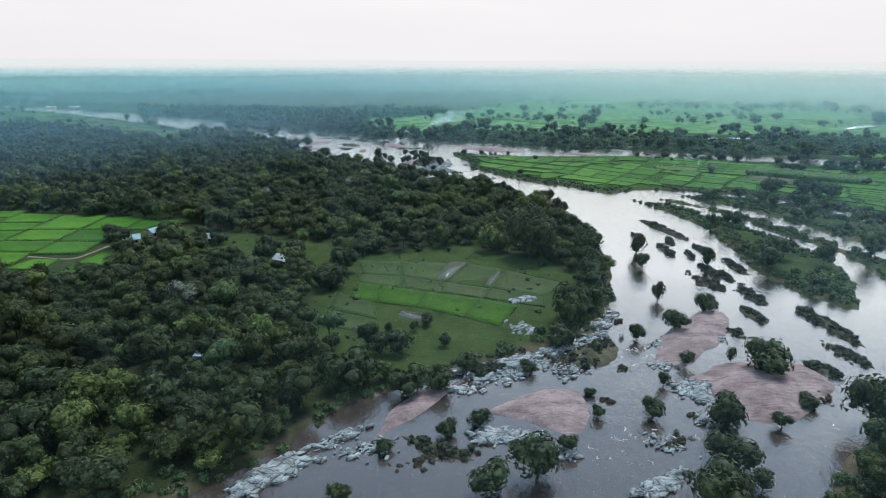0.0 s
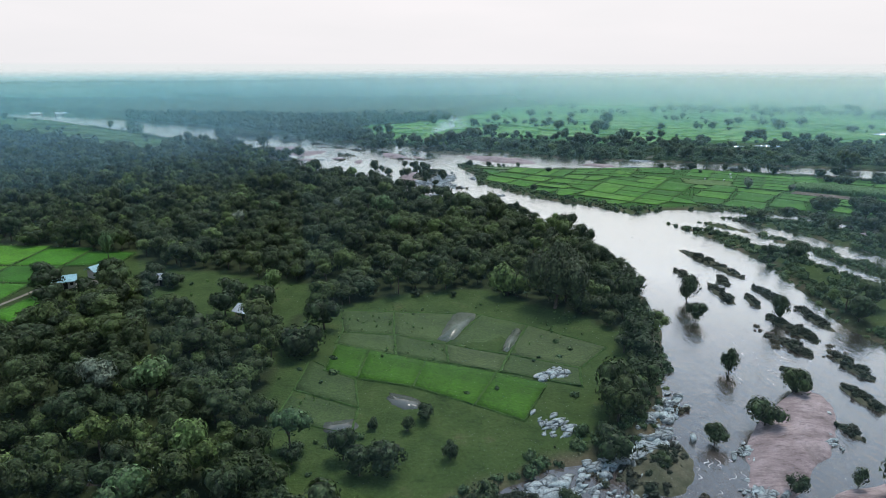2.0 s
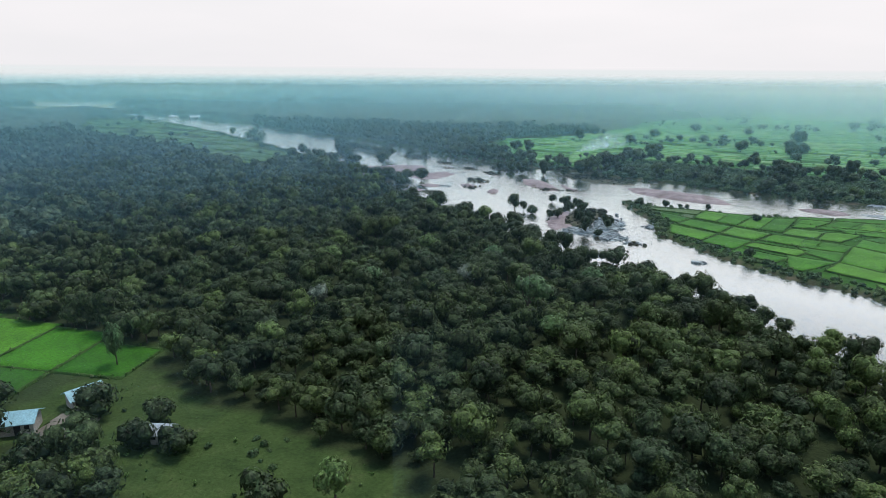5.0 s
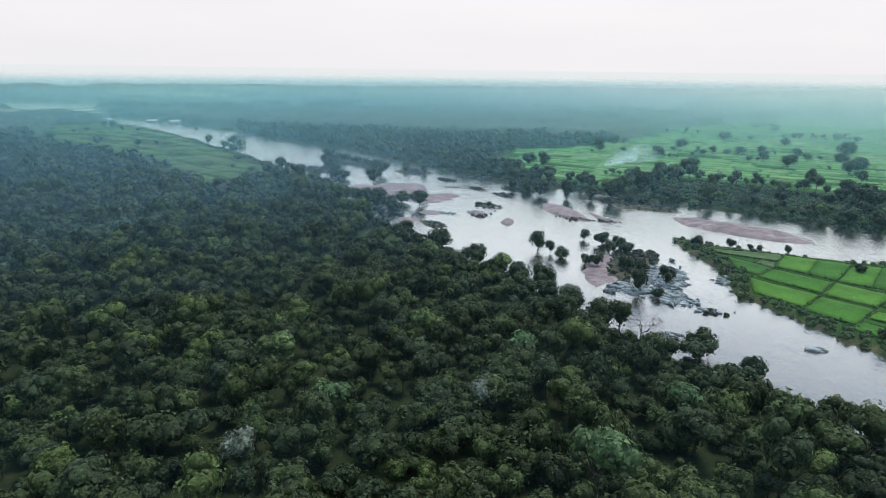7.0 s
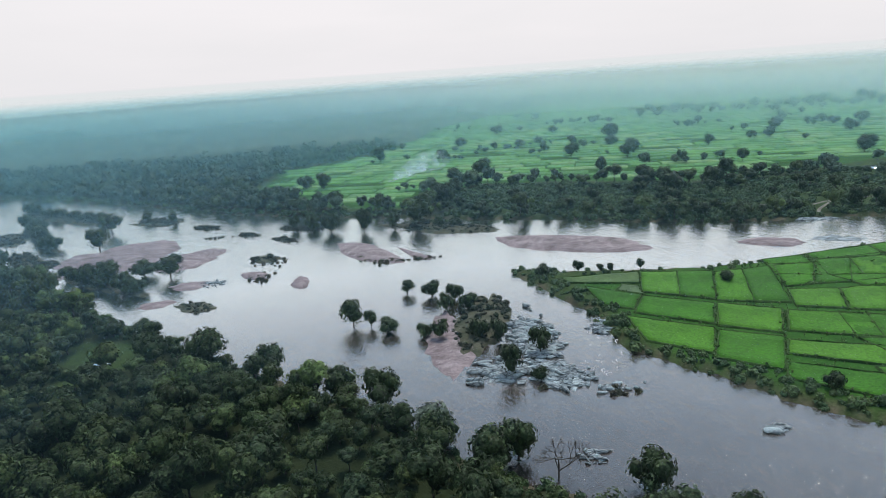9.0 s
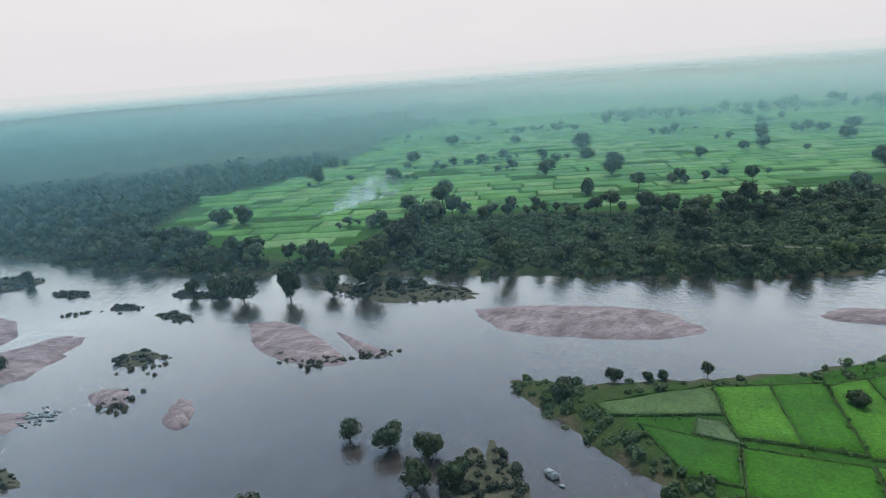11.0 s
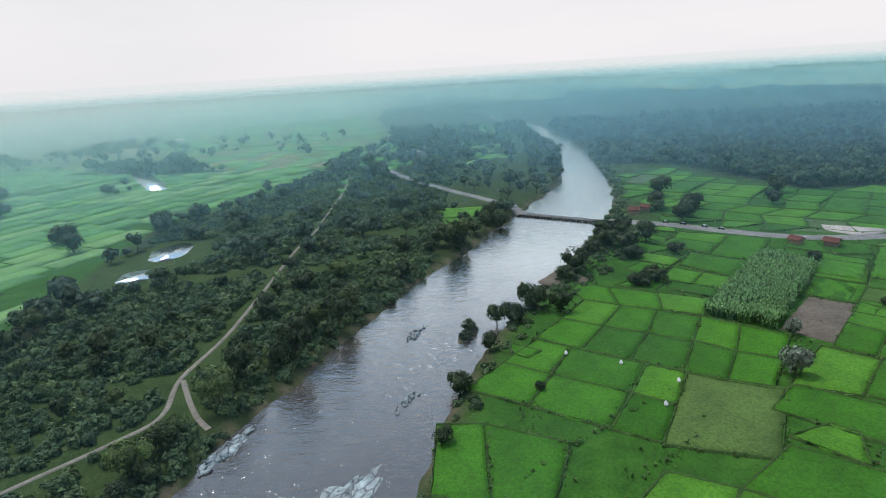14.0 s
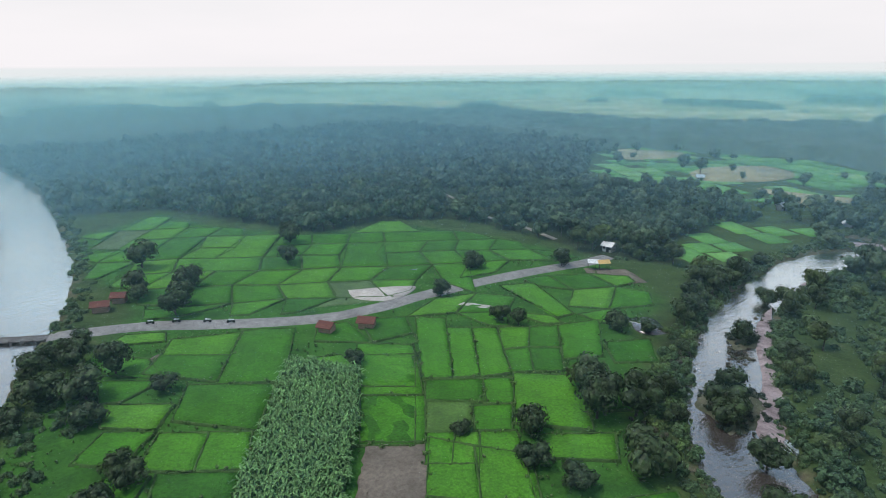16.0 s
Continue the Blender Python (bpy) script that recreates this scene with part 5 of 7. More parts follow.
# ponds and puddles
M_WET = earthy("waterlogged_soil", (0.055, 0.085, 0.035), (0.15, 0.165, 0.145), 0.9, 0.3, 0.1, 4.0, 0.6)
def pool(pts, label, z=0.03, mat=None):
    p = curve([*pts, pts[0]], 6)[:-1]
    mid = p.mean(0)
    p = p + (np.random.RandomState(len(pts)).rand(len(p), 2) - 0.5) * 0.4
    v = np.vstack([[(*mid, 0)], np.column_stack([p, np.zeros(len(p))]), np.column_stack([mid + (p - mid) * 1.005, np.full(len(p), -0.6)])])
    n = len(p)
    k = np.arange(n)
    tri = np.stack([np.zeros(n, int), 1 + k, 1 + (k + 1) % n], 1)
    rim = np.concatenate([np.stack([1 + k, 1 + n + k, 1 + n + (k + 1) % n], 1), np.stack([1 + k, 1 + n + (k + 1) % n, 1 + (k + 1) % n], 1)])
    v[:, :2] -= mid
    ob = new("pond", mesh_from("pond", v, np.vstack([tri, rim])))
    r = np.hypot(p[:, 0] - mid[0], p[:, 1] - mid[1]).max()
    a = np.linspace(0, 6.28, 12)
    ob.location = (*mid, float(np.max(ground_z(mid[0] + r * np.cos(a), mid[1] + r * np.sin(a)))) + z)
    ob.data.materials.append(mat or M_WATER)
    return tagged(ob, label, "pond")


pool([(-15, 123), (-10, 121), (-9, 118), (-12, 117), (-15, 120)], "small still pond in the meadow", 0.03, M_POOL)
pool([(-26, 113), (-21, 114), (-20, 111), (-25, 110)], "small still pond in the meadow", 0.03, M_POOL)
pool([(-4, 93), (-1, 93), (-0.5, 90.5), (-3.5, 90)], "small still pond in the meadow", 0.03, M_POOL)
pool([(-64, 103), (-56, 106), (-49, 103), (-50, 98), (-57, 96), (-63, 98)], "still forest pond among trees")
pool([(-104, 387), (-99, 388), (-98, 382), (-103, 381)], "rain pool in a forest glade")
pool([(-5.4, 147), (-3.6, 154), (-1, 162), (2.6, 162.5), (4.2, 161), (1.6, 155), (-2.4, 146.5)], "shallow rain water on a waterlogged plot", 0.17, M_WET)
pool([(8.6, 141), (10.5, 147), (13, 152.5), (14, 151), (12, 145), (9.8, 140.5)], "shallow rain water on a waterlogged plot", 0.17, M_WET)
pool([(201, 225), (193, 229), (189, 224), (197, 219)], "pale rectangular farm pond")
pool([(250, 509), (262, 512), (272, 506), (268, 500), (256, 498), (248, 502)], "bright farm pond beyond the scrub", 0.3)
pool([(225, 506), (234, 508), (238, 502), (232, 497), (226, 499)], "bright farm pond beyond the scrub", 0.3)
pool([(400, 590), (470, 640), (474, 630), (408, 582)], "long pale reservoir beyond the fields", 0.4)
pool([(264, 268), (255, 252), (251, 256), (250, 264), (257, 270)], "pale sandy lot by the road", 0.24, M_LOT)
pool([(236, 252), (229, 248), (228, 245), (235, 249)], "pale sandy patch by the road", 0.26, M_LOT)
pool([(279, 254), (268, 241), (267, 243), (277, 256)], "long pale puddle by the road", 0.2)


# ---- river bars, islets and rocks ----
def bar(x, y, rx, ry, turn, height, mat, name, label, category, seed, group=""):
    """A low bank rising out of the river, with a wavering outline."""
    n, m = 44, 9
    a = np.linspace(0, 2 * math.pi, n, endpoint=False)
    rim = 1 + 0.9 * fbm(2.2 * np.cos(a) + seed, 2.2 * np.sin(a) + seed * 1.7, seed)
    pts = [(0, 0, height)]
    for k in range(1, m + 1):
        s = k / m
        z = height * (1 - s ** 2.2) * (1 if k < m else 0) + (0.0 if k < m else -0.5)
        for i in range(n):
            q = s * rim[i]
            c, d = math.cos(a[i]), math.sin(a[i])
            # the longer way runs out to points
            c, d = (c, d * abs(d) ** 0.45) if rx > ry else (c * abs(c) ** 0.45, d)
            pts.append((rx * q * c, ry * q * d, z))
    v = np.array(pts)
    v[:, 2] += 0.7 * height * fbm(v[:, 0] / 6, v[:, 1] / 1.2, seed + 3) * (v[:, 2] > 0.02)
    i = np.arange(n)
    j = (i + 1) % n
    tri = np.stack([0 * i, 1 + i, 1 + j], 1)
    f = [tri]
    for k in range(m - 1):
        p, q = 1 + k * n + i, 1 + k * n + j
        f += [np.stack([p, p + n, q + n], 1), np.stack([p, q + n, q], 1)]
    ob = new(name, mesh_from(name, v, np.vstack(f), smooth=True))
    ob.matrix_world = pose(x * K, y * K, WATER_Z - 0.06, 0, 0, turn)
    ob.data.materials.append(mat)
    return tagged(ob, label, category, group)


SANDBARS = [(-128, 489, 23, 27, -20, 0.9), (-99, 473, 13, 19, -40, 0.8), (101, 412, 11, 5, -28, 1.0), (-19, 370, 7, 20, -8, 0.7), (-56, 428, 3, 5, 20, 0.9), (-71, 443, 4, 6, 40, 0.9), (-92, 440, 7, 5, -10, 0.5), (-55, 431, 2.5, 5, 10, 0.9), (-98, 424, 6, 4, 0, 0.4)]
for k, (x, y, rx, ry, turn, h) in enumerate(SANDBARS):
    bar(x, y, rx * K, ry * K, turn, h, M_SAND, "sandbar", "smooth pinkish sand and rock bar in the river", "sandbar", 200 + k, "sandbars in the river")


def whaleback(outline, height, seed, label):
    """A broad smooth back of pink rock and sand: a plan outline, drowned at its rim."""
    p = curve([*outline, outline[0]], 9)[:-1]
    mid = p.mean(0)
    n, m = len(p), 12
    rel = p - mid
    vs = [np.array([[0, 0, height]])]
    for k in range(1, m + 1):
        q = k / m * 1.06
        xy = rel * q
        rim = fbm((xy[:, 0] + mid[0]) / 3.5, (xy[:, 1] + mid[1]) / 3.5, seed)
        xy = xy * (1 + 0.22 * rim * q)[:, None]
        z = height * (1 - min(q, 1.0) ** 2.6) - (0.5 if k == m else 0.0)
        along = xy @ (0.8, 0.6) if seed % 2 else xy @ (0.55, -0.83)
        z = z + height * (0.34 * fbm(xy[:, 0] / 5, xy[:, 1] / 5, seed + 5) + 0.16 * np.sin(along * 1.3 + 3 * rim)) * (1 - min(q, 1.0) ** 3)
        vs.append(np.column_stack([xy, z]))
    i = np.arange(n)
    j = (i + 1) % n
    f = [np.stack([0 * i, 1 + i, 1 + j], 1)]
    for k in range(m - 1):
        a, b = 1 + k * n + i, 1 + k * n + j
        f += [np.stack([a, a + n, b + n], 1), np.stack([a, b + n, b], 1)]
    ob = new("sandbar", mesh_from("sandbar", np.vstack(vs), np.vstack(f), smooth=True))
    ob.location = (mid[0], mid[1], WATER_Z - 0.05)
    ob.data.materials.append(M_SAND)
    return tagged(ob, label, "sandbar", "sandbars in the river")


whaleback([(14.5, 458.8), (19.2, 439.9), (37.9, 426.8), (51.5, 420.9), (61.8, 421.3), (58.2, 437), (37.2, 450.7)], 1.5, 240, "long pinkish sand bar with a ribbed crest")
whaleback([(-43, 474.5), (-40.6, 455.5), (-29.6, 441), (-20.4, 439.6), (-30.9, 468.4)], 0.9, 241, "smooth pink sand bar with dark weeds at its tail")
whaleback([(-21.4, 459.5), (-16.4, 441), (-10.4, 438.8), (-16.6, 451)], 0.6, 242, "narrow pink sand bar with dark weeds at its tail")
whaleback([(41, 95.5), (46, 106), (52, 114), (66, 125), (68, 117), (60, 105), (54, 100), (46, 92.5)], 1.1, 243, "smooth pink rock back rising among river trees")
whaleback([(46, 88.5), (57.6, 95.7), (71.2, 95.6), (73, 84), (63, 75), (52.5, 71.6), (48, 78)], 1.3, 244, "broad pink rock back round a dark tree in the river")
whaleback([(2, 76), (10, 81.5), (19.4, 85), (23, 78), (18.5, 68.6), (10, 72.6)], 1.0, 245, "wet pink rock back with pale stones at its foot")
whaleback([(-16.5, 68.5), (-14, 78), (-6.4, 87), (-2.6, 85.5), (-9, 75.5)], 0.7, 246, "wet pink rock shelf along the river bank")
whaleback([(182, 184), (171, 208), (156, 231), (150, 250), (157, 248), (164, 229), (177, 205)], 0.7, 247, "pale pink sand spit in the side channel")
bar(180, 160, 4, 10, -10, 0.5, M_SAND, "sandbar", "pale pink sand spit in the side channel", "sandbar", 231, "sandbars in the river")
bar(186, 100, 10, 6, 20, 0.5, M_SAND, "sandbar", "pale pink sand spit in the side channel", "sandbar", 232, "sandbars in the river")

M_TURF = earthy("islet_turf", (0.045, 0.055, 0.03), (0.13, 0.125, 0.085), 0.3, 0.95, 0.4)
ISLETS = [(0, 480.5, 26, 8, -33, 1.1), (-9, 379, 8, 21, -22, 1.2), (-128, 548, 14, 4, -30, 0.7), (-100, 527, 8, 2.5, -30, 0.6), (-80, 505, 4, 1.5, -30, 0.5), (-64, 490, 6, 2, -35, 0.6), (-61, 507, 8, 2.2, -35, 0.6), (-69, 463, 6, 5, -30, 0.6),
          (-52, 503, 5, 2, -30, 0.5), (29, 100, 9, 5, 50, 1.0), (180, 391, 5, 2, -20, 0.8), (163, 243, 7, 12, 30, 0.9), (176, 212, 4, 7, 20, 0.7), (-165, 500, 6, 20, 30, 0.8), (-190, 545, 8, 16, 30, 0.8), (-6, 65, 2, 7, 60, 0.4),
          (5, 92, 5, 2.5, 30, 0.7), (-181, 587, 46, 7, -41, 1.0), (-178, 546, 40, 3.5, -60, 0.9), (-126, 553, 14, 6, -26, 0.9), (-121, 451, 24, 4.5, -42, 0.8), (-86, 418, 7, 4, -30, 0.7), (-154, 490, 9, 3, -35, 0.6), (83.5, 206, 1.8, 17, 15, 0.8),
          (74.3, 179, 1.5, 9, 0, 0.6), (80.3, 173, 1.2, 5.5, -5, 0.6), (80, 156, 1.4, 8, 5, 0.7), (75.6, 143.5, 1.7, 5.5, 10, 0.6), (82.4, 134, 1.7, 7, 2, 0.7), (75.8, 121, 1.6, 6, 9, 0.6), (91, 115, 2.0, 13, 5, 0.8), (75.5, 91.7, 1.7, 4.5, 27, 0.6),
          (82.6, 151, 1.2, 5.5, 0, 0.5), (80, 190, 1.2, 6, -10, 0.5), (87, 178, 1.3, 7, 8, 0.6), (90, 160, 1.5, 8, 0, 0.6), (68, 131, 1.0, 4, 12, 0.4), (66, 110, 0.9, 3.5, 15, 0.4), (86, 98, 1.2, 6, 10, 0.5), (70, 196, 1.0, 5, 4, 0.4)]
for k, (x, y, rx, ry, turn, h) in enumerate(ISLETS):
    bar(x, y, rx * K, ry * K, turn, h, M_TURF, "islet", "low scrubby islet of turf and dark rock in the river", "islet", 300 + k, "islets in the river")


for k, (x, y, rx, ry, turn, h) in enumerate([(121, 408, 9, 4, -25, 0.7), (134, 432, 7, 2, -20, 0.7), (3, 68, 4, 2.2, 10, 0.5), (-31, 59, 7, 2, 45, 0.5), (45, 83, 3, 4, 20, 0.6), (10, 92, 8, 3, 25, 0.5), (30, 105, 3.5, 8, -30, 0.6), (0, 366, 5, 11, -15, 0.8), (-11, 351, 6, 4, 20, 0.6), (0, 345, 5, 6, 0, 0.6), (18, 130, 4, 2, 20, 0.8), (44, 96, 3.4, 2.2, -29, 0.5), (27, 317, 2.4, 1.4, 0, 0.5)]):
    bar(x, y, rx * K, ry * K, turn, h * 0.6, M_ROCK, "rock_slab", "pale blue-grey rock slab rising from the river", "rock slab", 260 + k, "rock slabs in the river")


def rock_mesh(seed):
    v, f = ball(500 + seed, 6, 9, 0.22)
    r = np.random.RandomState(seed)
    for _ in range(8):
        d = r.normal(size=3)
        d /= np.linalg.norm(d)
        h = v @ d
        v = v - np.clip(h - (0.34 + 0.28 * r.rand()), 0, None)[:, None] * d
    v = v * (1.0, 0.75, 0.5)
    me = mesh_from("boulder", v, f)
    me.materials.append(M_ROCK)
    return me


ROCKS = [rock_mesh(k) for k in range(10)]
# heaps: middle, reach along and across, turn, how many, size
HEAPS = [(0, 364, 4, 9, -15, 26, 1.9), (-1, 348, 4, 5, 0, 16, 1.7), (-11, 353, 4, 3, 10, 8, 1.6), (8, 93, 7, 2.5, 42, 16, 1.6), (22, 102, 6, 2.5, 42, 14, 1.4), (36, 117, 6, 2.2, 52, 14, 1.3), (46, 84, 3, 2.5, 30, 12, 1.5), (43, 73, 2.5, 2, 40, 8, 1.5), (62, 114, 4, 1.6, 48, 10, 1.1), (-33, 59, 6, 1.4, 55, 12, 1.5), (-23, 68, 6, 1.5, 40, 12, 0.9), (29, 55.5, 4, 1.4, 30, 8, 1.4), (6, 68.5, 5, 1.4, 0, 8, 1.5), (-31, 59, 7, 2.5, 45, 10, 1.4), (-17, 65, 6, 2.5, 20, 10, 0.9), (3, 68, 4, 2.5, 10, 9, 1.4), (15, 63, 2, 1.2, 0, 3, 1.2), (27, 54, 3, 1.5, 20, 6, 1.3), (45, 81, 3, 5, 20, 13, 1.3), (43, 94, 4, 2, 10, 8, 0.9), (60, 108, 3, 3, 0, 7, 1.0), (10, 92, 8, 3.5, 25, 14, 1.2), (30, 105, 4, 8, -30, 20, 1.2), (15, 111, 3, 4, 30, 7, 1.3), (18, 130, 4, 2, 20, 6, 1.5), (0, 84, 5, 2, 30, 8, 1.0), (22, 92, 5, 4, 0, 9, 1.0),
         (0, 366, 5, 11, -15, 34, 1.5), (-11, 351, 6, 4, 20, 14, 1.5), (0, 345, 5, 6, 0, 20, 1.3), (18, 366, 4, 2, 40, 7, 1.1), (27, 317, 2, 1.2, 0, 3, 1.5), (-6, 318, 2, 2, 0, 5, 1.0), (-30, 330, 4, 1.5, -45, 5, 1.0), (121, 408, 5, 2.5, -20, 5, 0.9), (134, 432, 7, 1.5, -20, 9, 1.2), (194, 377, 4, 1.4, -30, 6, 1.3), (45, 104, 2, 2, 0, 4, 0.8), (33, 66, 4, 3, 0, 6, 0.8), (-85, 440, 5, 4, 0, 6, 0.8), (54, 116, 2, 2, 0, 4, 0.9), (181, 404, 6, 1.5, -20, 5, 0.8), (8, 338, 4, 2, 0, 5, 0.9), (150, 402, 5, 1.2, -25, 5, 0.7), (150, 250, 3, 4, 0, 5, 0.9)]


def strike(y):
    """Which way the rock beds lie, in degrees."""
    return 42 if y < 200 else -28


r = np.random.RandomState(17)
small = []
for x, y, a, b, turn, n, size in HEAPS:
    t = radians(turn)
    for k in range(int(n * 7)):
        u, w = r.normal() * 0.47 * a, r.normal() * 0.47 * b
        px, py = (x + u * math.cos(t) - w * math.sin(t)) * K, (y + u * math.sin(t) + w * math.cos(t)) * K
        s = size * (0.34 + 0.8 * r.rand() ** 2.2)
        z = max(float(ground_z(px, py)), WATER_Z + 0.12)
        if k >= int(n * 0.8):
            small.append((px, py, z, s * 0.72))
            continue
        ob = new("boulder", ROCKS[r.randint(10)])
        ob.matrix_world = pose(px, py, z + 0.02 * s, r.normal() * 9, r.normal() * 7, strike(y) + r.normal() * 17) @ Matrix.Diagonal((s * (1.5 + 1.5 * r.rand() ** 1.5), s * (0.6 + 0.4 * r.rand()), s * (0.5 + 0.5 * r.rand()), 1))
        tagged(ob, "pale blue-grey weathered river boulder", "boulder", "boulders in the river")
small = np.array(small)
vs, fs, base = [], [], 0
for px, py, z, s in small:
    v, f = ball(r.randint(9999), 4, 6, 0.2)
    for _ in range(4):
        d = r.normal(size=3)
        d /= np.linalg.norm(d)
        v = v - np.clip(v @ d - (0.3 + 0.3 * r.rand()), 0, None)[:, None] * d
    a = radians(strike(py / K)) + 0.45 * r.normal()
    v = v * ((1.1 + 1.3 * r.rand()) * s, 0.85 * s, (0.4 + 0.4 * r.rand()) * s)
    v = np.column_stack([v[:, 0] * math.cos(a) - v[:, 1] * math.sin(a) + px, v[:, 0] * math.sin(a) + v[:, 1] * math.cos(a) + py, v[:, 2] + z + 0.1 * s])
    vs.append(v)
    fs.append(f + base)
    base += len(v)
ob = new("river_stones", mesh_from("river_stones", np.vstack(vs), np.vstack(fs)))
ob.data.materials.append(M_ROCK)
tagged(ob, "pale blue-grey river stones and cobbles", "stones", kind="stuff")


# ---- single trees ----
def trunk_mesh(seed, height=1.0):
    """A tapered trunk that forks into five limbs; about 1 high."""
    r = np.random.RandomState(seed)
    vs, fs, base = [], [], 0

    def limb(p, q, r0, r1, sides=6):
        nonlocal base
        p, q = np.array(p, float), np.array(q, float)
        d = (q - p) / np.linalg.norm(q - p)
        u = np.cross(d, (0.3, 0.5, 0.8))
        u /= np.linalg.norm(u)
        w = np.cross(d, u)
        mid = (p + q) / 2 + 0.04 * r.normal(size=3) * np.linalg.norm(q - p)
        for c, rad in ((p, r0), (mid, (r0 + r1) / 2), (q, r1)):
            for k in range(sides):
                a = 2 * math.pi * k / sides
                vs.append(c + rad * (u * math.cos(a) + w * math.sin(a)))
        for s in range(2):
            for k in range(sides):
                i, j = base + s * sides + k, base + s * sides + (k + 1) % sides
                fs.append((i, j, j + sides, i + sides))
        base += 3 * sides

    limb((0, 0, -0.05), (0.02, 0.01, 0.5), 0.055, 0.04)
    for k in range(5):
        a = k * 1.257 + r.rand()
        limb((0.02, 0.01, 0.42 + 0.03 * k), (0.42 * math.cos(a), 0.42 * math.sin(a), 0.85 + 0.25 * r.rand()), 0.028, 0.009, 5)
    limb((0.02, 0.01, 0.48), (0.05, 0.02, 1.2), 0.036, 0.01, 5)
    me = mesh_from("trunk", np.array(vs), np.array(fs), smooth=True)
    me.materials.append(M_BARK)
    return me


def crown_mesh(v, f, mat):
    me = mesh_from("crown", v, f, (("plant", np.zeros(len(v))),))
    me.materials.append(mat)
    return me


M_BRIGHT = leafy("bright_foliage", ((0.085, 0.15, 0.045), (0.11, 0.17, 0.05), (0.075, 0.14, 0.06)))
M_TREE = leafy("tree_foliage", ((0.026, 0.046, 0.018), (0.038, 0.062, 0.023), (0.030, 0.052, 0.022), (0.048, 0.075, 0.028)))
M_GREYLEAF = leafy("grey_foliage", ((0.14, 0.18, 0.13), (0.17, 0.20, 0.15)))
TRUNKS = [trunk_mesh(k) for k in range(4)]
CROWN_SETS = {"dark": [crown_mesh(*crown_shape(120 + k, 9 + k, 760, 0.085, 0.95 + 0.12 * k, 0.64), M_TREE) for k in range(5)],
              "bright": [crown_mesh(*crown_shape(140 + k, 10, 700, 0.1, 1.0, 0.62), M_BRIGHT) for k in range(2)],
              "grey": [crown_mesh(*crown_shape(150 + k, 9, 700, 0.1, 1.1, 0.6), M_GREYLEAF) for k in range(2)]}
TREE_LABELS = {"dark": "dark green broadleaf tree with a full round crown", "bright": "light green broadleaf tree with a loose crown", "grey": "pale grey-green flowering tree with a narrow crown"}
tree_count = 0
M_OLIVE = leafy("olive_foliage", ((0.056, 0.078, 0.036), (0.064, 0.086, 0.042)))
BIG_CROWN = crown_mesh(*crown_shape(201, 26, 2600, 0.05, 0.95, 0.66), M_OLIVE)


def tree(x, y, r, tall=1.0, look_of="dark", lift=-0.08, label="", group=""):
    """One tree: plan place, crown radius in metres, how tall its crown is for its width."""
    global tree_count
    k = tree_count
    tree_count += 1
    h = hashed(np.array([k]), np.array([7]), 5)[0]
    px, py = x * K, y * K
    z = max(float(ground_z(px, py)), WATER_Z)
    e = new("tree")
    e.matrix_world = pose(px, py, z, 0, 0, 360 * h)
    tagged(e, label or TREE_LABELS[look_of], "tree", group)
    t = new("trunk", TRUNKS[k % 4])
    t.parent = e
    th = r * (lift + 0.95 * tall)
    t.matrix_basis = Matrix.Diagonal((r * 1.1, r * 1.1, th, 1))
    cs = CROWN_SETS[look_of]
    c = new("crown", BIG_CROWN if r > 7 else cs[k % len(cs)])
    c.parent = e
    c.matrix_basis = pose(0, 0, r * lift) @ Matrix.Diagonal((r, r, r * tall, 1))
    return e


RIVER_TREES = [(-4, 69, 2.0, 1.2), (1.6, 71.7, 2.2, 1), (1.9, 53.4, 3.4, 1), (9.2, 56.6, 4.4, 1.05), (16, 64, 1.8, 1), (24, 82, 1.3, .9), (23.3, 74.2, 1.3, 1.3), (33.3, 74, 2.4, 1), (39.5, 85.5, 1.4, 1.2), (47.5, 94, 1.6, 1.2), (45.9, 72, 3.7, 1.2), (40.7, 59, 4.2, 1.0), (62.5, 90, 5.0, .95), (57.5, 95, 1.2, 1.8),
               (51.8, 111.5, 3.2, 1), (64, 124, 2.8, 1.4), (55, 132, 1.9, 2.0), (59, 159, 2.6, 1.3), (80, 159, 2.4, 1.7), (55, 70, 1.8, 1), (64, 77.6, 2.2, .9), (34.8, 50.8, 4.6, 1)]
for x, y, r0, tall in RIVER_TREES:
    tree(x, y, r0, tall, lift=-0.1, label="dark green tree growing among rocks in the river", group="trees in the river")
MORE_RIVER = [(-20.6, 51.6, 2.1, 1), (42.8, 53.4, 1.9, 1.2), (70.4, 68, 5.4, 1.1), (-15, 64, 1.7, 1), (30, 101, 1.8, 1), (41, 107, 2, 1.2), (-41, 387, 3.4, 1.3), (-36.5, 385, 1.8, 1.5), (-32.5, 381, 3.0, 1.0), (-12, 397, 2.6, 1.3), (-17.6, 402, 3, 1), (-24, 407, 2.4, 1), (-21, 372, 2.2, 1.4), (-24.5, 375, 2.2, 1.2), (-12, 369, 2.4, 1.5), (-8, 366, 2.4, 1.5), (-10, 349, 2.6, 1.6)]
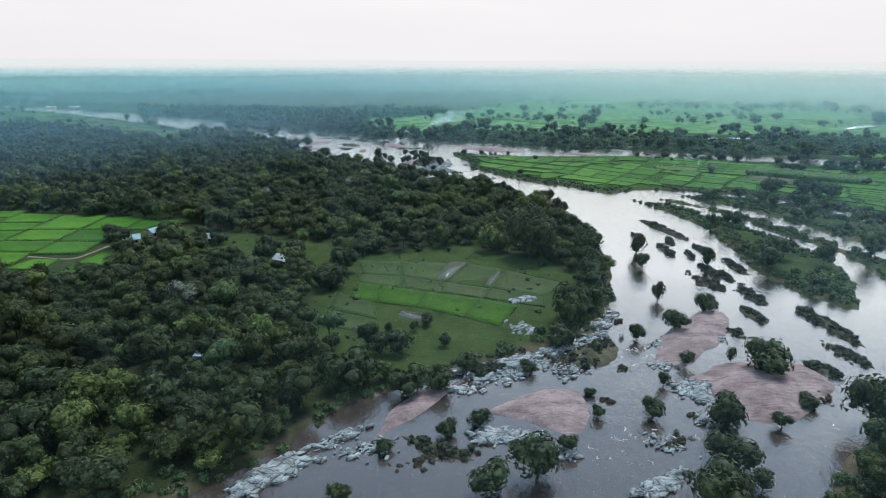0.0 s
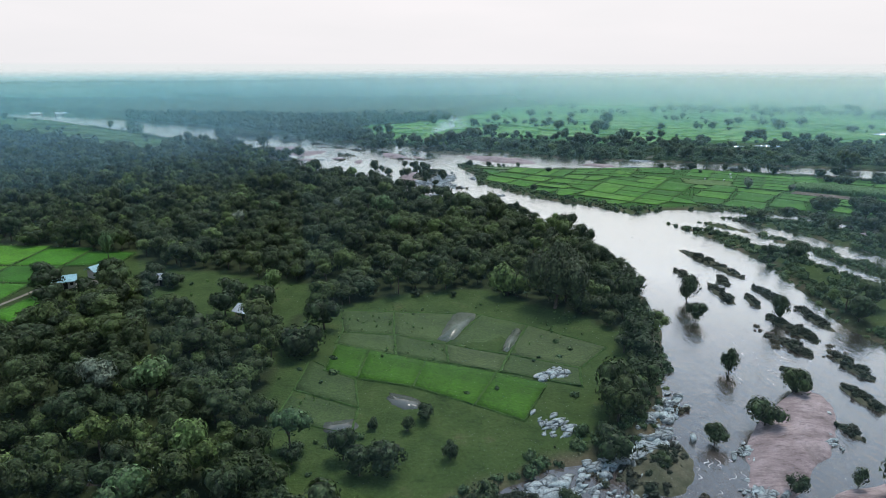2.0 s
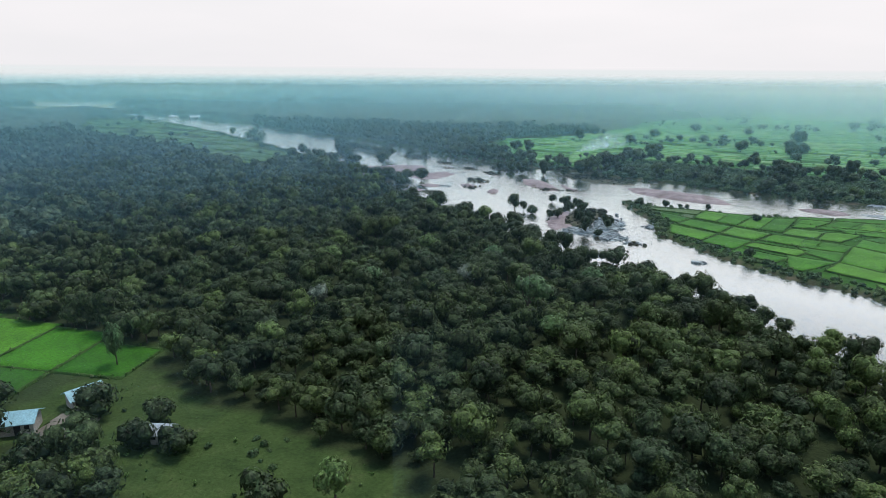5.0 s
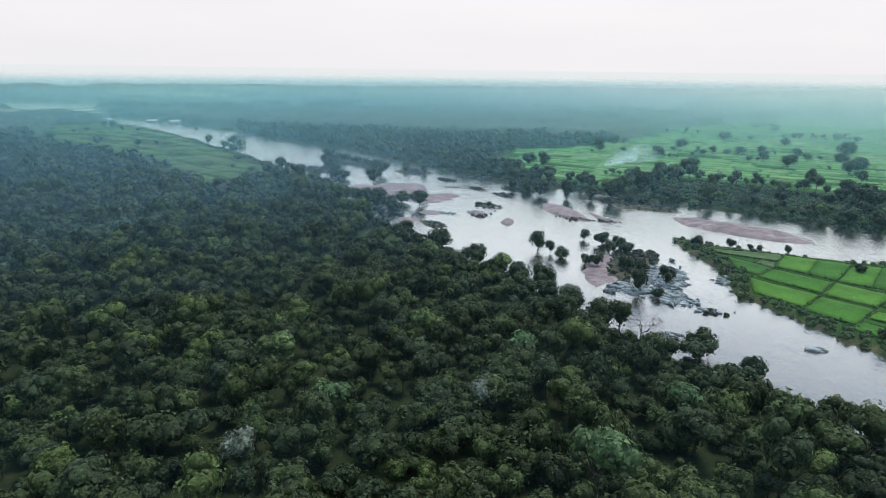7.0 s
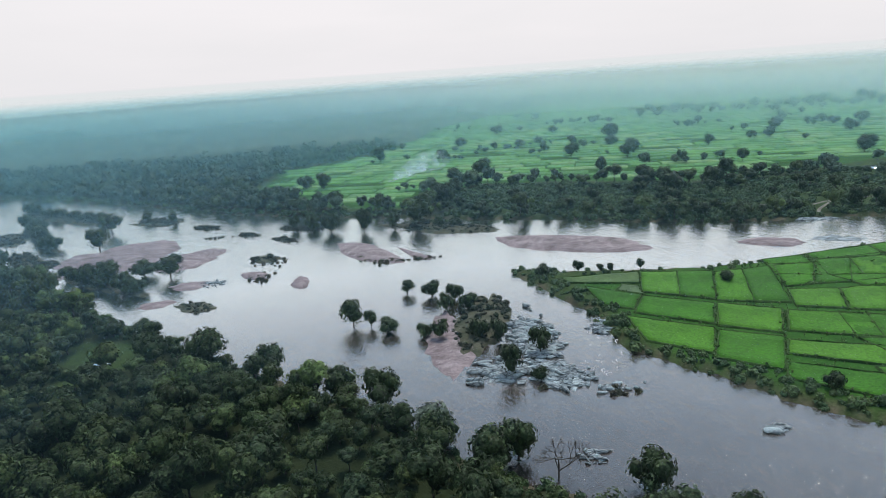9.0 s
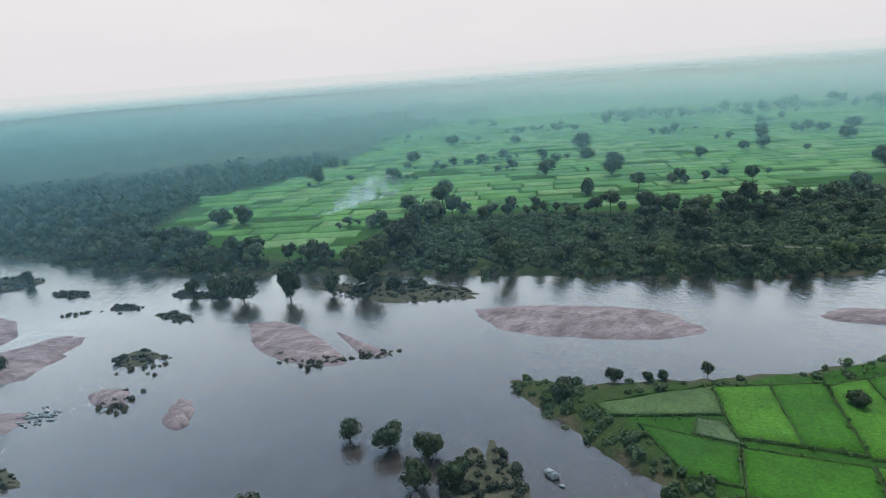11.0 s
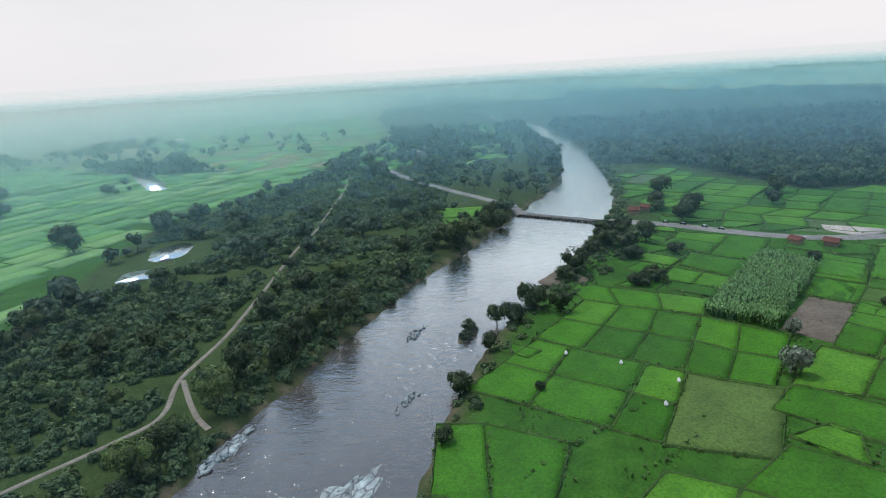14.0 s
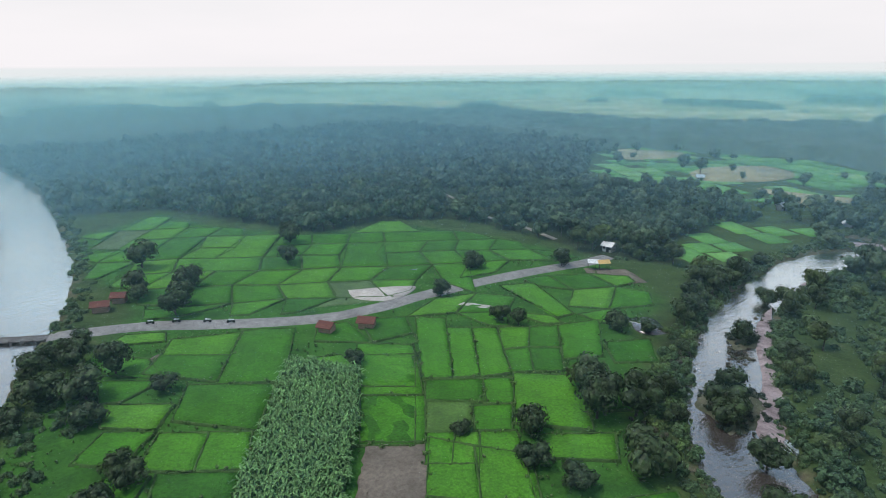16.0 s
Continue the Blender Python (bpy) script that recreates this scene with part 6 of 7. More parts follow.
MORE_RIVER += [(-1, 357, 2.6, 1.4), (-4.6, 346, 1.8, 1.2), (-16, 390, 2.6, 1.3), (-10, 388, 2.6, 1.2), (-139, 505, 5, 1.1), (-143, 535, 5, 1.2), (-102, 470, 2.6, 1.2), (-110, 458, 4.6, .9), (-122, 460, 4.6, .9), (-100, 452, 4.6, 1), (-60, 506, 2.4, 1.4), (-51.5, 502, 3.4, 1.5), (-44.5, 493, 4.2, 1.4), (-31, 488, 3.4, 1.8), (-18.6, 488, 3.2, 1.2), (-8, 488, 5, 1.3), (0, 484, 3, 1.2), (6, 481, 2.6, 1)]
ri = np.random.RandomState(61)
for x, y, a, turn, n in ((-181, 587, 40, -41, 16), (-178, 546, 36, -60, 9), (-121, 450, 22, -42, 10), (-126, 553, 10, -26, 2)):
    for k in range(n):
        u = a * (2 * (k + ri.rand()) / n - 1)
        MORE_RIVER.append((x + u * math.cos(radians(turn)) + ri.normal(), y + u * math.sin(radians(turn)) + ri.normal() * 1.5, 2.2 + 1.9 * ri.rand(), 0.9 + 0.5 * ri.rand()))
for x, y, r0, tall in MORE_RIVER:
    tree(x, y, r0, tall, lift=-0.1, label="dark green tree standing on a river islet", group="trees in the river")
MEADOW_TREES = [(-32.5, 153, 4.2, 1.1), (-34.5, 140, 5, 1.05), (-60, 173, 3.6, 1.2), (-50, 166, 4.0, 1.1), (-100, 190, 4, 1), (-58.5, 162, 3.4, 1.2), (-87, 183.5, 3.4, 1.1), (-80.5, 183.5, 3.2, 1), (-88, 190, 3, 1.1), (-119.5, 188, 3.3, 1.1), (-102, 191.5, 3, 1), (-94, 178, 3.4, 1), (-100, 175, 3.6, 1.1), (-37, 173, 3.0, .9), (-60, 142, 5, 1), (-112, 178, 4.2, 1.1), (-51, 168, 3.6, 1.1), (-23, 85, 5, 1), (-21, 102, 2.4, 1.5), (-14, 98, 3.2, 1), (-29, 101, 1.8, 1.2), (-17, 111, 1.1, 1.4), (-4, 102, 1.4, 1.5)]
MEADOW_TREES += [(-8, 113.5, 1.8, 1), (-11, 110, 1.3, 1.2), (0.2, 91, 2.2, 1.2), (-6, 91, 1.2, 1.2), (-11.5, 83, 4, 1), (-5, 84, 3, 1), (-18, 98, 2.6, 1.1), (27.5, 117, 4.2, 1.3), (22.5, 104, 3.6, 1.1), (31, 120, 3, 1.1), (35, 124, 3.4, 1.2), (38, 134, 3.8, 1.1), (40, 146, 4, 1.2), (43, 158, 4.2, 1.2), (-11, 176, 1.6, .8), (-1, 175, 1, 1), (62, 172, 3, 1.5), (46, 172, 4, 1.1), (13, 92, 2, 1)]
for x, y, r0, tall in MEADOW_TREES:
    tree(x, y, r0, tall, label="dark green tree at the edge of the meadow", group="trees of the meadow")
tree(25, 166, 7.6, 1.45, lift=0.25, label="great spreading olive-green tree at the edge of the meadow")
tree(14, 175.5, 4.6, 1.35, "bright", 0.1)
for x, y, r0, tall in [(-111, 209, 2.4, 2.2), (-26.4, 247, 4.8, 1), (-50, 176, 3, 1.2), (-30, 105, 3.2, 1), (-44, 100, 3.4, 1.2), (-48, 88, 3.4, 1.1), (-50, 350, 3.6, 1), (-62, 300, 3.6, 1), (-40, 290, 3.8, 1.0), (-72, 262, 3.8, 1), (-10, 275, 3.4, 1), (-90, 280, 3.8, 1), (-20, 235, 3.8, 1), (-82, 220, 3.6, 1), (-58, 120, 4, 1)]:
    tree(x, y, r0, tall, "bright", 1.35 if x == -26.4 else 0.8)
for x, y, r0, tall in [(155, 327.5, 2.9, 1.3), (173, 319.5, 1.8, 1.3), (-45, 270, 3.4, 1), (-80, 245, 3.2, 1.1), (-30, 330, 3, 1), (-68, 120, 3.6, 1.1)]:
    tree(x, y, r0, tall, "grey", 0.05 if x > 100 else 0.7)
NORTH_TREES = [(-41, 536, 4, 1.4), (-78, 557, 5, 1.2), (-57, 602, 5, 1.2), (-47, 596, 5, 1.3), (-6, 687, 6, 1.2), (36, 664, 4.5, 1.2), (66, 744, 6, 1), (119, 820, 6, 1), (52, 608, 4.5, 1.2), (27, 585, 5, .9), (117, 628, 5.5, 1.1), (163, 634, 6.5, 1.1), (189, 722, 7, 1.2), (114, 525, 5, 1.2), (104, 483, 7, 1.1), (8, 520, 4.5, 1.3), (11, 757, 6, 1), (163, 786, 5, 1), (290, 862, 7, 1), (216, 625, 4, 1.2), (45, 589, 5, 1.2), (112, 571, 4, 1.6), (193, 726, 5, 1)]
NORTH_TREES += [(106, 512, 4.5, 1), (102, 697, 4, 1.1), (379, 669, 6, 1), (280, 560, 6, 1.1), (362, 678, 5, 1), (329, 702, 5, 1), (134, 497, 5, 1.2), (147, 608, 5.5, 1.1), (166, 673, 5.5, 1), (338, 636, 6, 1.1), (307, 678, 5, 1), (264, 546, 5, 1), (191, 554, 3.5, 1.4), (253, 396, 5, 1.3), (282, 381, 4, 1.2), (107, 440, 3.6, 1.2), (156, 438, 3.6, 1.4), (163, 431, 3, 1.4), (130, 493, 4, 1), (100, 478, 5.5, 1), (89, 458, 5, 1), (412, 453, 5.5, 1.1), (456, 465, 5.5, 1.1)]
for x, y, r0, tall in NORTH_TREES:
    tree(x, y, r0 * 0.95, tall, label="round dark tree standing in green fields", group="trees beyond the river")
rt = np.random.RandomState(33)
ftx, fty = [], []
for _ in range(46):
    x, y = -60 + 460 * rt.rand(), 560 + 420 * rt.rand() ** 1.3
    for _ in range(1 + int(7 * rt.rand() ** 1.5)):
        ftx.append((x + rt.normal() * 9) * K)
        fty.append((y + rt.normal() * 4) * K)
ftx, fty = np.array(ftx), np.array(fty)
ok = signed(ftx, fty, NORTH_FIELDS) < -6
plant("field_trees", CROWNS_MID, ftx[ok], fty[ok], 2.9, M_HAZED_MIDLEAF, "small dark trees on the bunds of far fields", "trees", 34)
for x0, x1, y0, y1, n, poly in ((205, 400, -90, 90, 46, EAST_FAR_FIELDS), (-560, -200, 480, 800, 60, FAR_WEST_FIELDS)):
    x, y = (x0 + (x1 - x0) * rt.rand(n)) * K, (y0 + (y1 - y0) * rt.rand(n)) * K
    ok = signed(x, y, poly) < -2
    plant("field_trees", CROWNS_MID, x[ok], y[ok], 3.6, M_HAZED_MIDLEAF, "dark trees scattered among pale far fields", "trees", 35)
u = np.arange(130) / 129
plant("field_trees", CROWNS_MID, (330 + 360 * u + rt.normal(size=130) * 25) * K, (900 - 150 * u + rt.normal(size=130) * 28) * K, 4.2, M_HAZED_MIDLEAF, "trees round a far village on the plain", "trees", 37)
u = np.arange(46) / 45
plant("field_trees", CROWNS_MID, (290 - 80 * u + rt.normal(size=46) * 5) * K, (95 - 45 * u + rt.normal(size=46) * 5) * K, 3.6, M_HAZED_MIDLEAF, "belt of dark trees beside the eastern road", "trees", 36)
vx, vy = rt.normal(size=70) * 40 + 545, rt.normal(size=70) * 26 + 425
plant("field_trees", CROWNS_MID, vx * K, vy * K, 4.4, M_HAZED_MIDLEAF, "round dark trees among the houses of the village", "trees", 38)
ISLAND_TREES = [(17, 405, 2.6, 1.1), (29, 407, 1.8, 1.3), (35, 404.5, 1.4, 1), (38, 404, 1.3, 1), (47, 402, 1.2, 1.8), (62.5, 382, 2.2, 1.0), (44.5, 324, 2.0, 1.2), (152, 392, 3.0, 1), (134, 394, 2.0, 1.1), (182, 391, 1.8, 1), (186, 380.5, 3.2, 1.3), (193, 375, 3.8, 1.3), (190, 368, 3, 1.2), (170, 386, 2.2, 1.2), (222, 360, 4, 1.1), (214, 364, 3.2, 1.1), (247, 345.5, 4.4, 1), (243, 339, 4.6, 1), (251, 332, 4, 1.1), (238, 326, 3, .7), (207, 345, 3.2, 1), (215, 339.5, 2.6, 1), (283, 308.5, 4, 1.2)]
ISLAND_TREES += [(299, 316, 4, 1.1), (325, 308, 5, 1.1), (180, 281, 3.4, 1.2), (174, 287, 3, .9), (219, 251, 2.8, 1.1), (215, 248.5, 2.4, 1.1), (299, 270, 3.6, 1), (257, 226, 4.2, 1), (184, 261, 4.4, 1.1), (178, 264, 4, 1.2), (176, 268, 4.2, 1.2), (172, 262, 4.4, 1.1), (162, 274, 5, 1.1), (166, 286, 3, .9), (151, 376.5, 1.1, 1.2), (243, 250.5, 3, 1), (222, 291.5, 2.2, 1), (197.5, 232, 3.4, 1.1), (192, 228, 2, 1.1), (322, 258, 5, 1), (294, 317, 3, 1), (277, 312, 4, 1.1), (296, 302, 4.4, 1.2), (210, 339, 2.8, 1.1)]
ISLAND_TREES += [(261, 338, 4, 1), (258, 346, 3.8, 1), (264, 342, 3, 1), (233, 341, 3.4, 1), (240, 352, 3.2, 1), (270, 335, 3, 1), (239, 204, 3.6, 1), (185, 384, 2.4, 1.4), (188, 290, 2, 1), (143, 268, 3.4, 1), (150, 258, 3.4, 1), (190, 212, 4, 1), (196, 190, 4, 1.1), (199, 170, 4, 1.1), (163, 246, 4.0, 1), (160, 250, 3.4, 1), (176, 214, 3.2, 1), (166, 238, 3.2, 1), (184, 184, 3.4, 1)]
for x, y, r0, tall in ISLAND_TREES:
    tree(x, y, r0, tall, label="dark green tree among the rice paddies", group="trees of the island fields")
for x, y, r0, tall in [(-0.5, 308, 3.6, 1.3), (-17.5, 321, 3.6, 1.3), (-22, 319, 4, 1.2), (-38, 343, 3.8, 1.3), (-46, 352, 3.8, 1.2), (-52, 352, 3.4, 1.2), (-60, 365, 3.8, 1.2), (-74, 372, 4.4, 1.2), (-29, 328, 3.4, 1.2), (8, 297, 3.2, 1.3), (3, 290, 3.4, 1.2)]:
    tree(x, y, r0, tall, label="tall dark tree leaning over the river bank", group="trees of the river bank")


def bare_tree(x, y, height):
    bm_v, bm_f = [], []
    r = np.random.RandomState(44)

    def grow(p, d, length, rad, depth):
        q = p + d * length
        u = np.cross(d, (0.31, 0.52, 0.79))
        u /= np.linalg.norm(u)
        w = np.cross(d, u)
        b = len(bm_v)
        for c, rr in ((p, rad), (q, rad * 0.65)):
            for k in range(4):
                a = k * 1.5708
                bm_v.append(c + rr * (u * math.cos(a) + w * math.sin(a)))
        for k in range(4):
            bm_f.append((b + k, b + (k + 1) % 4, b + 4 + (k + 1) % 4, b + 4 + k))
        if depth:
            for _ in range(3 if depth > 1 else 4):
                e = d + 0.62 * r.normal(size=3) + (0, 0, 0.15)
                grow(q, e / np.linalg.norm(e), length * (0.62 + 0.2 * r.rand()), rad * 0.6, depth - 1)

    grow(np.zeros(3), np.array([0.03, 0.02, 1.0]), height * 0.3, 0.2, 5)
    e = new("bare_tree", mesh_from("bare_tree", np.array(bm_v), np.array(bm_f)))
    e.data.materials.append(M_BARK)
    px, py = x * K, y * K
    e.location = (px, py, float(ground_z(px, py)) - 0.1)
    return tagged(e, "leafless grey tree on the river bank", "tree")


bare_tree(-13, 314.5, 8.5)

# ---- scrub ----
M_WEED = leafy("weeds", ((0.085, 0.165, 0.040), (0.115, 0.20, 0.055), (0.070, 0.140, 0.036), (0.150, 0.19, 0.08)))
M_WILLOW = leafy("willow_scrub", ((0.030, 0.044, 0.030), (0.045, 0.066, 0.036), (0.060, 0.068, 0.048), (0.032, 0.052, 0.030)))
sx, sy = scatter(-10, 440, 370, 520, 2.7, 91)
inb = (signed(sx, sy, SCRUB_BELT) < -0.5) & ~inside(sx, sy, POND_GLADE) & (water_distance(sx, sy) > -0.2) & (fbm(sx / 14, sy / 14, 93) > -0.17)
for pts, w in OPEN_LINES:
    inb &= line_distance(sx, sy, pts) > w * 1.0
sx, sy = sx[inb], sy[inb]
plant("riverside_scrub", BUSHES, sx, sy, 2.0, M_SCRUB, "dense green riverside scrub and bushes", "scrub", 92, False)
# bushes along the other banks, on islets and round the fields
bx, by = scatter(-330, 440, 30, 620, 2.3, 95)
wdb = water_distance(bx, by)
edge = (wdb > -0.1) & (wdb < 5.5) & (fbm(bx / 9, by / 9, 96) > -0.1) & (signed(bx, by, SCRUB_BELT) > 0) & (signed(bx, by, MEADOW) > -2)
edge &= line_distance(bx, by, ROAD_EAST) > 4
rb = np.random.RandomState(97)
edge &= ~((line_distance(bx, by, TIP_NORTH) < 8) & (bx < 250 * K) & (rb.rand(len(bx)) < 0.55))
edge |= (wdb > 0.4) & (wdb < 7) & (line_distance(bx, by, TIP_SOUTH) < 9) & (by > 300 * K) & (rb.rand(len(bx)) < 0.85)
for q in HAND:
    edge &= signed(bx, by, q) > 0.3
plant("bank_scrub", BUSHES, bx[edge], by[edge], 1.25, M_SCRUB, "low dark scrub along the river bank", "scrub", 98, False)
wx, wy = scatter(70, 215, 60, 290, 3.0, 99)
wood2 = (water_distance(wx, wy) > 1.0) & (in_woods(wx, wy) > 0.1) & (fbm(wx / 12, wy / 12, 100) > -0.08)
plant("undergrowth", BUSHES, wx[wood2], wy[wood2], 1.7, M_SCRUB, "tangled green undergrowth between river channels", "scrub", 101, False)
mx, my = scatter(-125, 45, 80, 220, 3.4, 102)
open_m = ((signed(mx, my, MEADOW) < 0) | (signed(mx, my, CLEARING) < 0)) & (fbm(mx / 10, my / 10, 103) > 0.13) & (water_distance(mx, my) > 2)
plant("meadow_bushes", BUSHES, mx[open_m], my[open_m], 0.9, M_SCRUB, "scattered small bushes in the meadow", "scrub", 104, False)
px, py, pz, pr = [], [], [], np.random.RandomState(105)
for x, y, rx, ry, turn, h in ISLETS:
    n = int(14 + (3.6 if min(rx, ry) < 4 else 1.0) * rx * ry)
    t = radians(turn)
    for _ in range(n):
        u, w = rx * 0.85 * (2 * pr.rand() - 1), ry * 0.85 * (2 * pr.rand() - 1)
        if (u / rx) ** 2 + (w / ry) ** 2 < 0.8:
            px.append((x + u * math.cos(t) - w * math.sin(t)) * K)
            py.append((y + u * math.sin(t) + w * math.cos(t)) * K)
            pz.append(WATER_Z - 0.1 + h * max(0.1, 1 - math.hypot(u / rx, w / ry) ** 2.2))
px, py = np.array(px), np.array(py)
p = np.stack([px, py, np.maximum(ground_z(px, py), np.array(pz))], 1)
thicket("islet_scrub", BUSHES, p, 0.42 + 0.75 * pr.rand(len(p)) ** 2.2, np.full(len(p), -0.1), 0.7 + 0.5 * pr.rand(len(p)), M_WILLOW, "dark scrub on the river islets", "scrub", 106)
# lush bushes on the bank of the side channel
LUSH_BANK = curve([(196, 186), (187, 219), (178, 243), (168, 256), (157, 263), (148, 270), (138, 275), (130, 281)], 12)
lb = np.random.RandomState(131)
lp = np.repeat(LUSH_BANK, 2, 0) + lb.normal(size=(2 * len(LUSH_BANK), 2)) * 1.8
lp = lp[water_distance(lp[:, 0], lp[:, 1]) > 0.6]
plant("bank_bushes", BUSHES, lp[:, 0], lp[:, 1], 1.35, M_BRIGHT, "lush light green bushes along the side channel", "scrub", 132, False)
# reeds standing in the shallows
REEDS = [(133, 264, 6, 1.5, -35, 34), (122, 262, 5, 2, -30, 20), (160, 246, 2, 4, 30, 16), (172, 200, 2, 4, 30, 16), (178, 196, 2, 3, 30, 10), (-27, 443, 5, 2.5, -25, 40), (-13, 441, 3, 1.5, -20, 22), (-68, 440, 2.5, 4, 10, 20), (-56, 431, 1.5, 3, 10, 10), (-81, 505, 3, 1.5, -30, 12), (38, 118, 2, 2, 0, 12), (30, 104, 3, 2, 20, 12), (12, 93, 3, 2, 20, 12), (66, 79, 3, 2, 20, 18), (-9, 62, 4, 2, 40, 26), (2, 66, 2, 2, 0, 8), (33, 92, 2, 1, 30, 8), (27, 80, 1.5, 1.5, 0, 8), (35, 66, 3, 1, 50, 10), (66, 82, 3, 3, 20, 16), (82, 140, 2, 5, -20, 16), (72, 150, 2, 5, -10, 14), (-66, 458, 6, 5, -20, 30), (-92, 505, 6, 2, -20, 14), (-78, 503, 4, 1.5, -20, 12), (-62, 486, 4, 1.5, -30, 12), (-30, 446, 4, 2, -30, 18), (-16, 441, 2, 2, -30, 10), (-70, 438, 2, 3, 10, 12), (-56, 428, 1.5, 3, 20, 10), (8, 336, 3, 1.5, -20, 10), (-5, 342, 2, 1, 0, 6), (178, 236, 2, 5, 30, 14), (168, 262, 6, 2, -30, 16), (172, 222, 3, 5, 30, 16), (84, 98, 1.5, 5, -10, 14), (41, 74, 2, 1, 0, 6), (20, 98, 4, 3, 20, 12)]
px, py, sz = [], [], []
for x, y, a, b, turn, n in REEDS:
    t = radians(turn)
    for _ in range(n):
        u, w = pr.normal() * 0.6 * a, pr.normal() * 0.6 * b
        px.append((x + u * math.cos(t) - w * math.sin(t)) * K)
        py.append((y + u * math.sin(t) + w * math.cos(t)) * K)
px, py = np.array(px), np.array(py)
p = np.stack([px, py, np.maximum(ground_z(px, py), WATER_Z - 0.1)], 1)
thicket("reeds", BUSHES, p, 0.4 + 0.5 * pr.rand(len(p)), np.full(len(p), -0.15), 0.8 + 0.5 * pr.rand(len(p)), M_REED, "brownish drowned reeds and shrubs in the shallows", "reeds", 107)


hx, hy = scatter(DARK_PATCH[:, 0].min(), DARK_PATCH[:, 0].max(), DARK_PATCH[:, 1].min(), DARK_PATCH[:, 1].max(), 2.2, 110)
hk = (signed(hx, hy, DARK_PATCH) < -0.5) & (fbm(hx / 7, hy / 7, 111) > -0.1)
plant("bank_scrub", BUSHES, hx[hk], hy[hk], 1.2, M_SCRUB, "low dark scrub between river and paddies", "scrub", 112, False)

# white water round rocks and over riffles
M_FOAM = earthy("foam", (0.30, 0.31, 0.32), (0.68, 0.70, 0.72), 1.5, 0.6, 0.3)
RIFFLES = [(172, 394, 9, 5, -25, 60), (160, 400, 8, 5, -25, 30), (293, 352, 3, 9, 58, 40), (8, 346, 6, 8, -30, 50), (16, 362, 4, 7, -20, 30), (40, 100, 6, 10, -20, 40), (66, 140, 8, 18, -12, 90), (84, 150, 6, 22, -14, 80), (76, 190, 6, 16, -20, 70), (70, 235, 6, 10, -30, 40), (30, 66, 10, 6, 20, 60), (84, 100, 8, 12, -10, 50), (-95, 430, 10, 8, 20, 50), (-75, 445, 8, 8, 10, 40), (-150, 500, 8, 20, 30, 50), (115, 404, 6, 4, -25, 25), (48, 270, 8, 9, -40, 35), (190, 150, 5, 20, 0, 40), (176, 228, 4, 14, 25, 30)]
rf = np.random.RandomState(120)
vs, fs, base = [], [], 0
for x, y, a, b, turn, n in RIFFLES:
    t = radians(turn)
    for _ in range(int(n * 0.4)):
        u, w = rf.normal() * 0.6 * a, rf.normal() * 0.6 * b
        px, py = (x + u * math.cos(t) - w * math.sin(t)) * K, (y + u * math.sin(t) + w * math.cos(t)) * K
        ln, wd_, ang = 0.3 + 0.9 * rf.rand() ** 2, 0.05 + 0.1 * rf.rand(), t + 1.57 + rf.normal() * 0.3
        s = np.linspace(-1, 1, 6)
        cx_, cy_ = px + s * ln * math.cos(ang), py + s * ln * math.sin(ang)
        off = 0.25 * np.sin(s * 3 + rf.rand() * 6)
        nx_, ny_ = -math.sin(ang), math.cos(ang)
        wid = wd_ * (1 - s * s * 0.85)
        rows = [np.column_stack([cx_ + nx_ * (off + q * wid), cy_ + ny_ * (off + q * wid), np.full(6, WATER_Z + h)]) for q, h in ((-1, 0.015), (0, 0.06), (1, 0.015))]
        vs.append(np.vstack(rows))
        i = np.arange(5)
        fs += [np.stack([i, i + 1, i + 7, i + 6], 1) + base, np.stack([i + 6, i + 7, i + 13, i + 12], 1) + base]
        base += 18
ob = new("white_water", mesh_from("white_water", np.vstack(vs), np.vstack(fs), smooth=True))
ob.data.materials.append(M_FOAM)
tagged(ob, "streaks of white water over riffles and rocks", "white water", kind="stuff")


# ---- buildings and small things ----
def paint(name, c, rough=0.6, dirt=0.75):
    return earthy(name, tuple(v * dirt for v in c), c, 0.6, rough, 0.1, 5.0)


M_WALL = paint("whitewash", (0.45, 0.43, 0.39), 0.9)
M_MUD = paint("mud_wall", (0.34, 0.25, 0.18), 0.95)
M_BLUE = paint("blue_sheet", (0.30, 0.52, 0.58), 0.5)
M_TIN = paint("tin_sheet", (0.50, 0.56, 0.60), 0.45)
M_TILE = paint("red_tile", (0.15, 0.058, 0.045), 0.85)
M_DARK = paint("dark_opening", (0.03, 0.03, 0.03), 0.8)
M_WHITE = paint("white_cloth", (0.75, 0.76, 0.76), 0.9)
M_YELLOW = paint("yellow_tarp", (0.62, 0.42, 0.16), 0.7)
M_GLASS = paint("car_glass", (0.03, 0.035, 0.04), 0.15)


def gable(w, d, h, thick=0.12):
    """A pitched roof of two sheets with eaves; the ridge runs along x."""
    bm = bmesh.new()
    for s in (-1, 1):
        pts = [(-w / 2, 0, h), (w / 2, 0, h), (w / 2, s * d / 2, 0), (-w / 2, s * d / 2, 0)]
        lo = [bm.verts.new(p) for p in pts]
        hi = [bm.verts.new((p[0], p[1], p[2] + thick)) for p in pts]
        bm.faces.new(hi), bm.faces.new(lo[::-1])
        for k in range(4):
            bm.faces.new((lo[k], lo[(k + 1) % 4], hi[(k + 1) % 4], hi[k]))
    bmesh.ops.recalc_face_normals(bm, faces=bm.faces[:])
    return bm


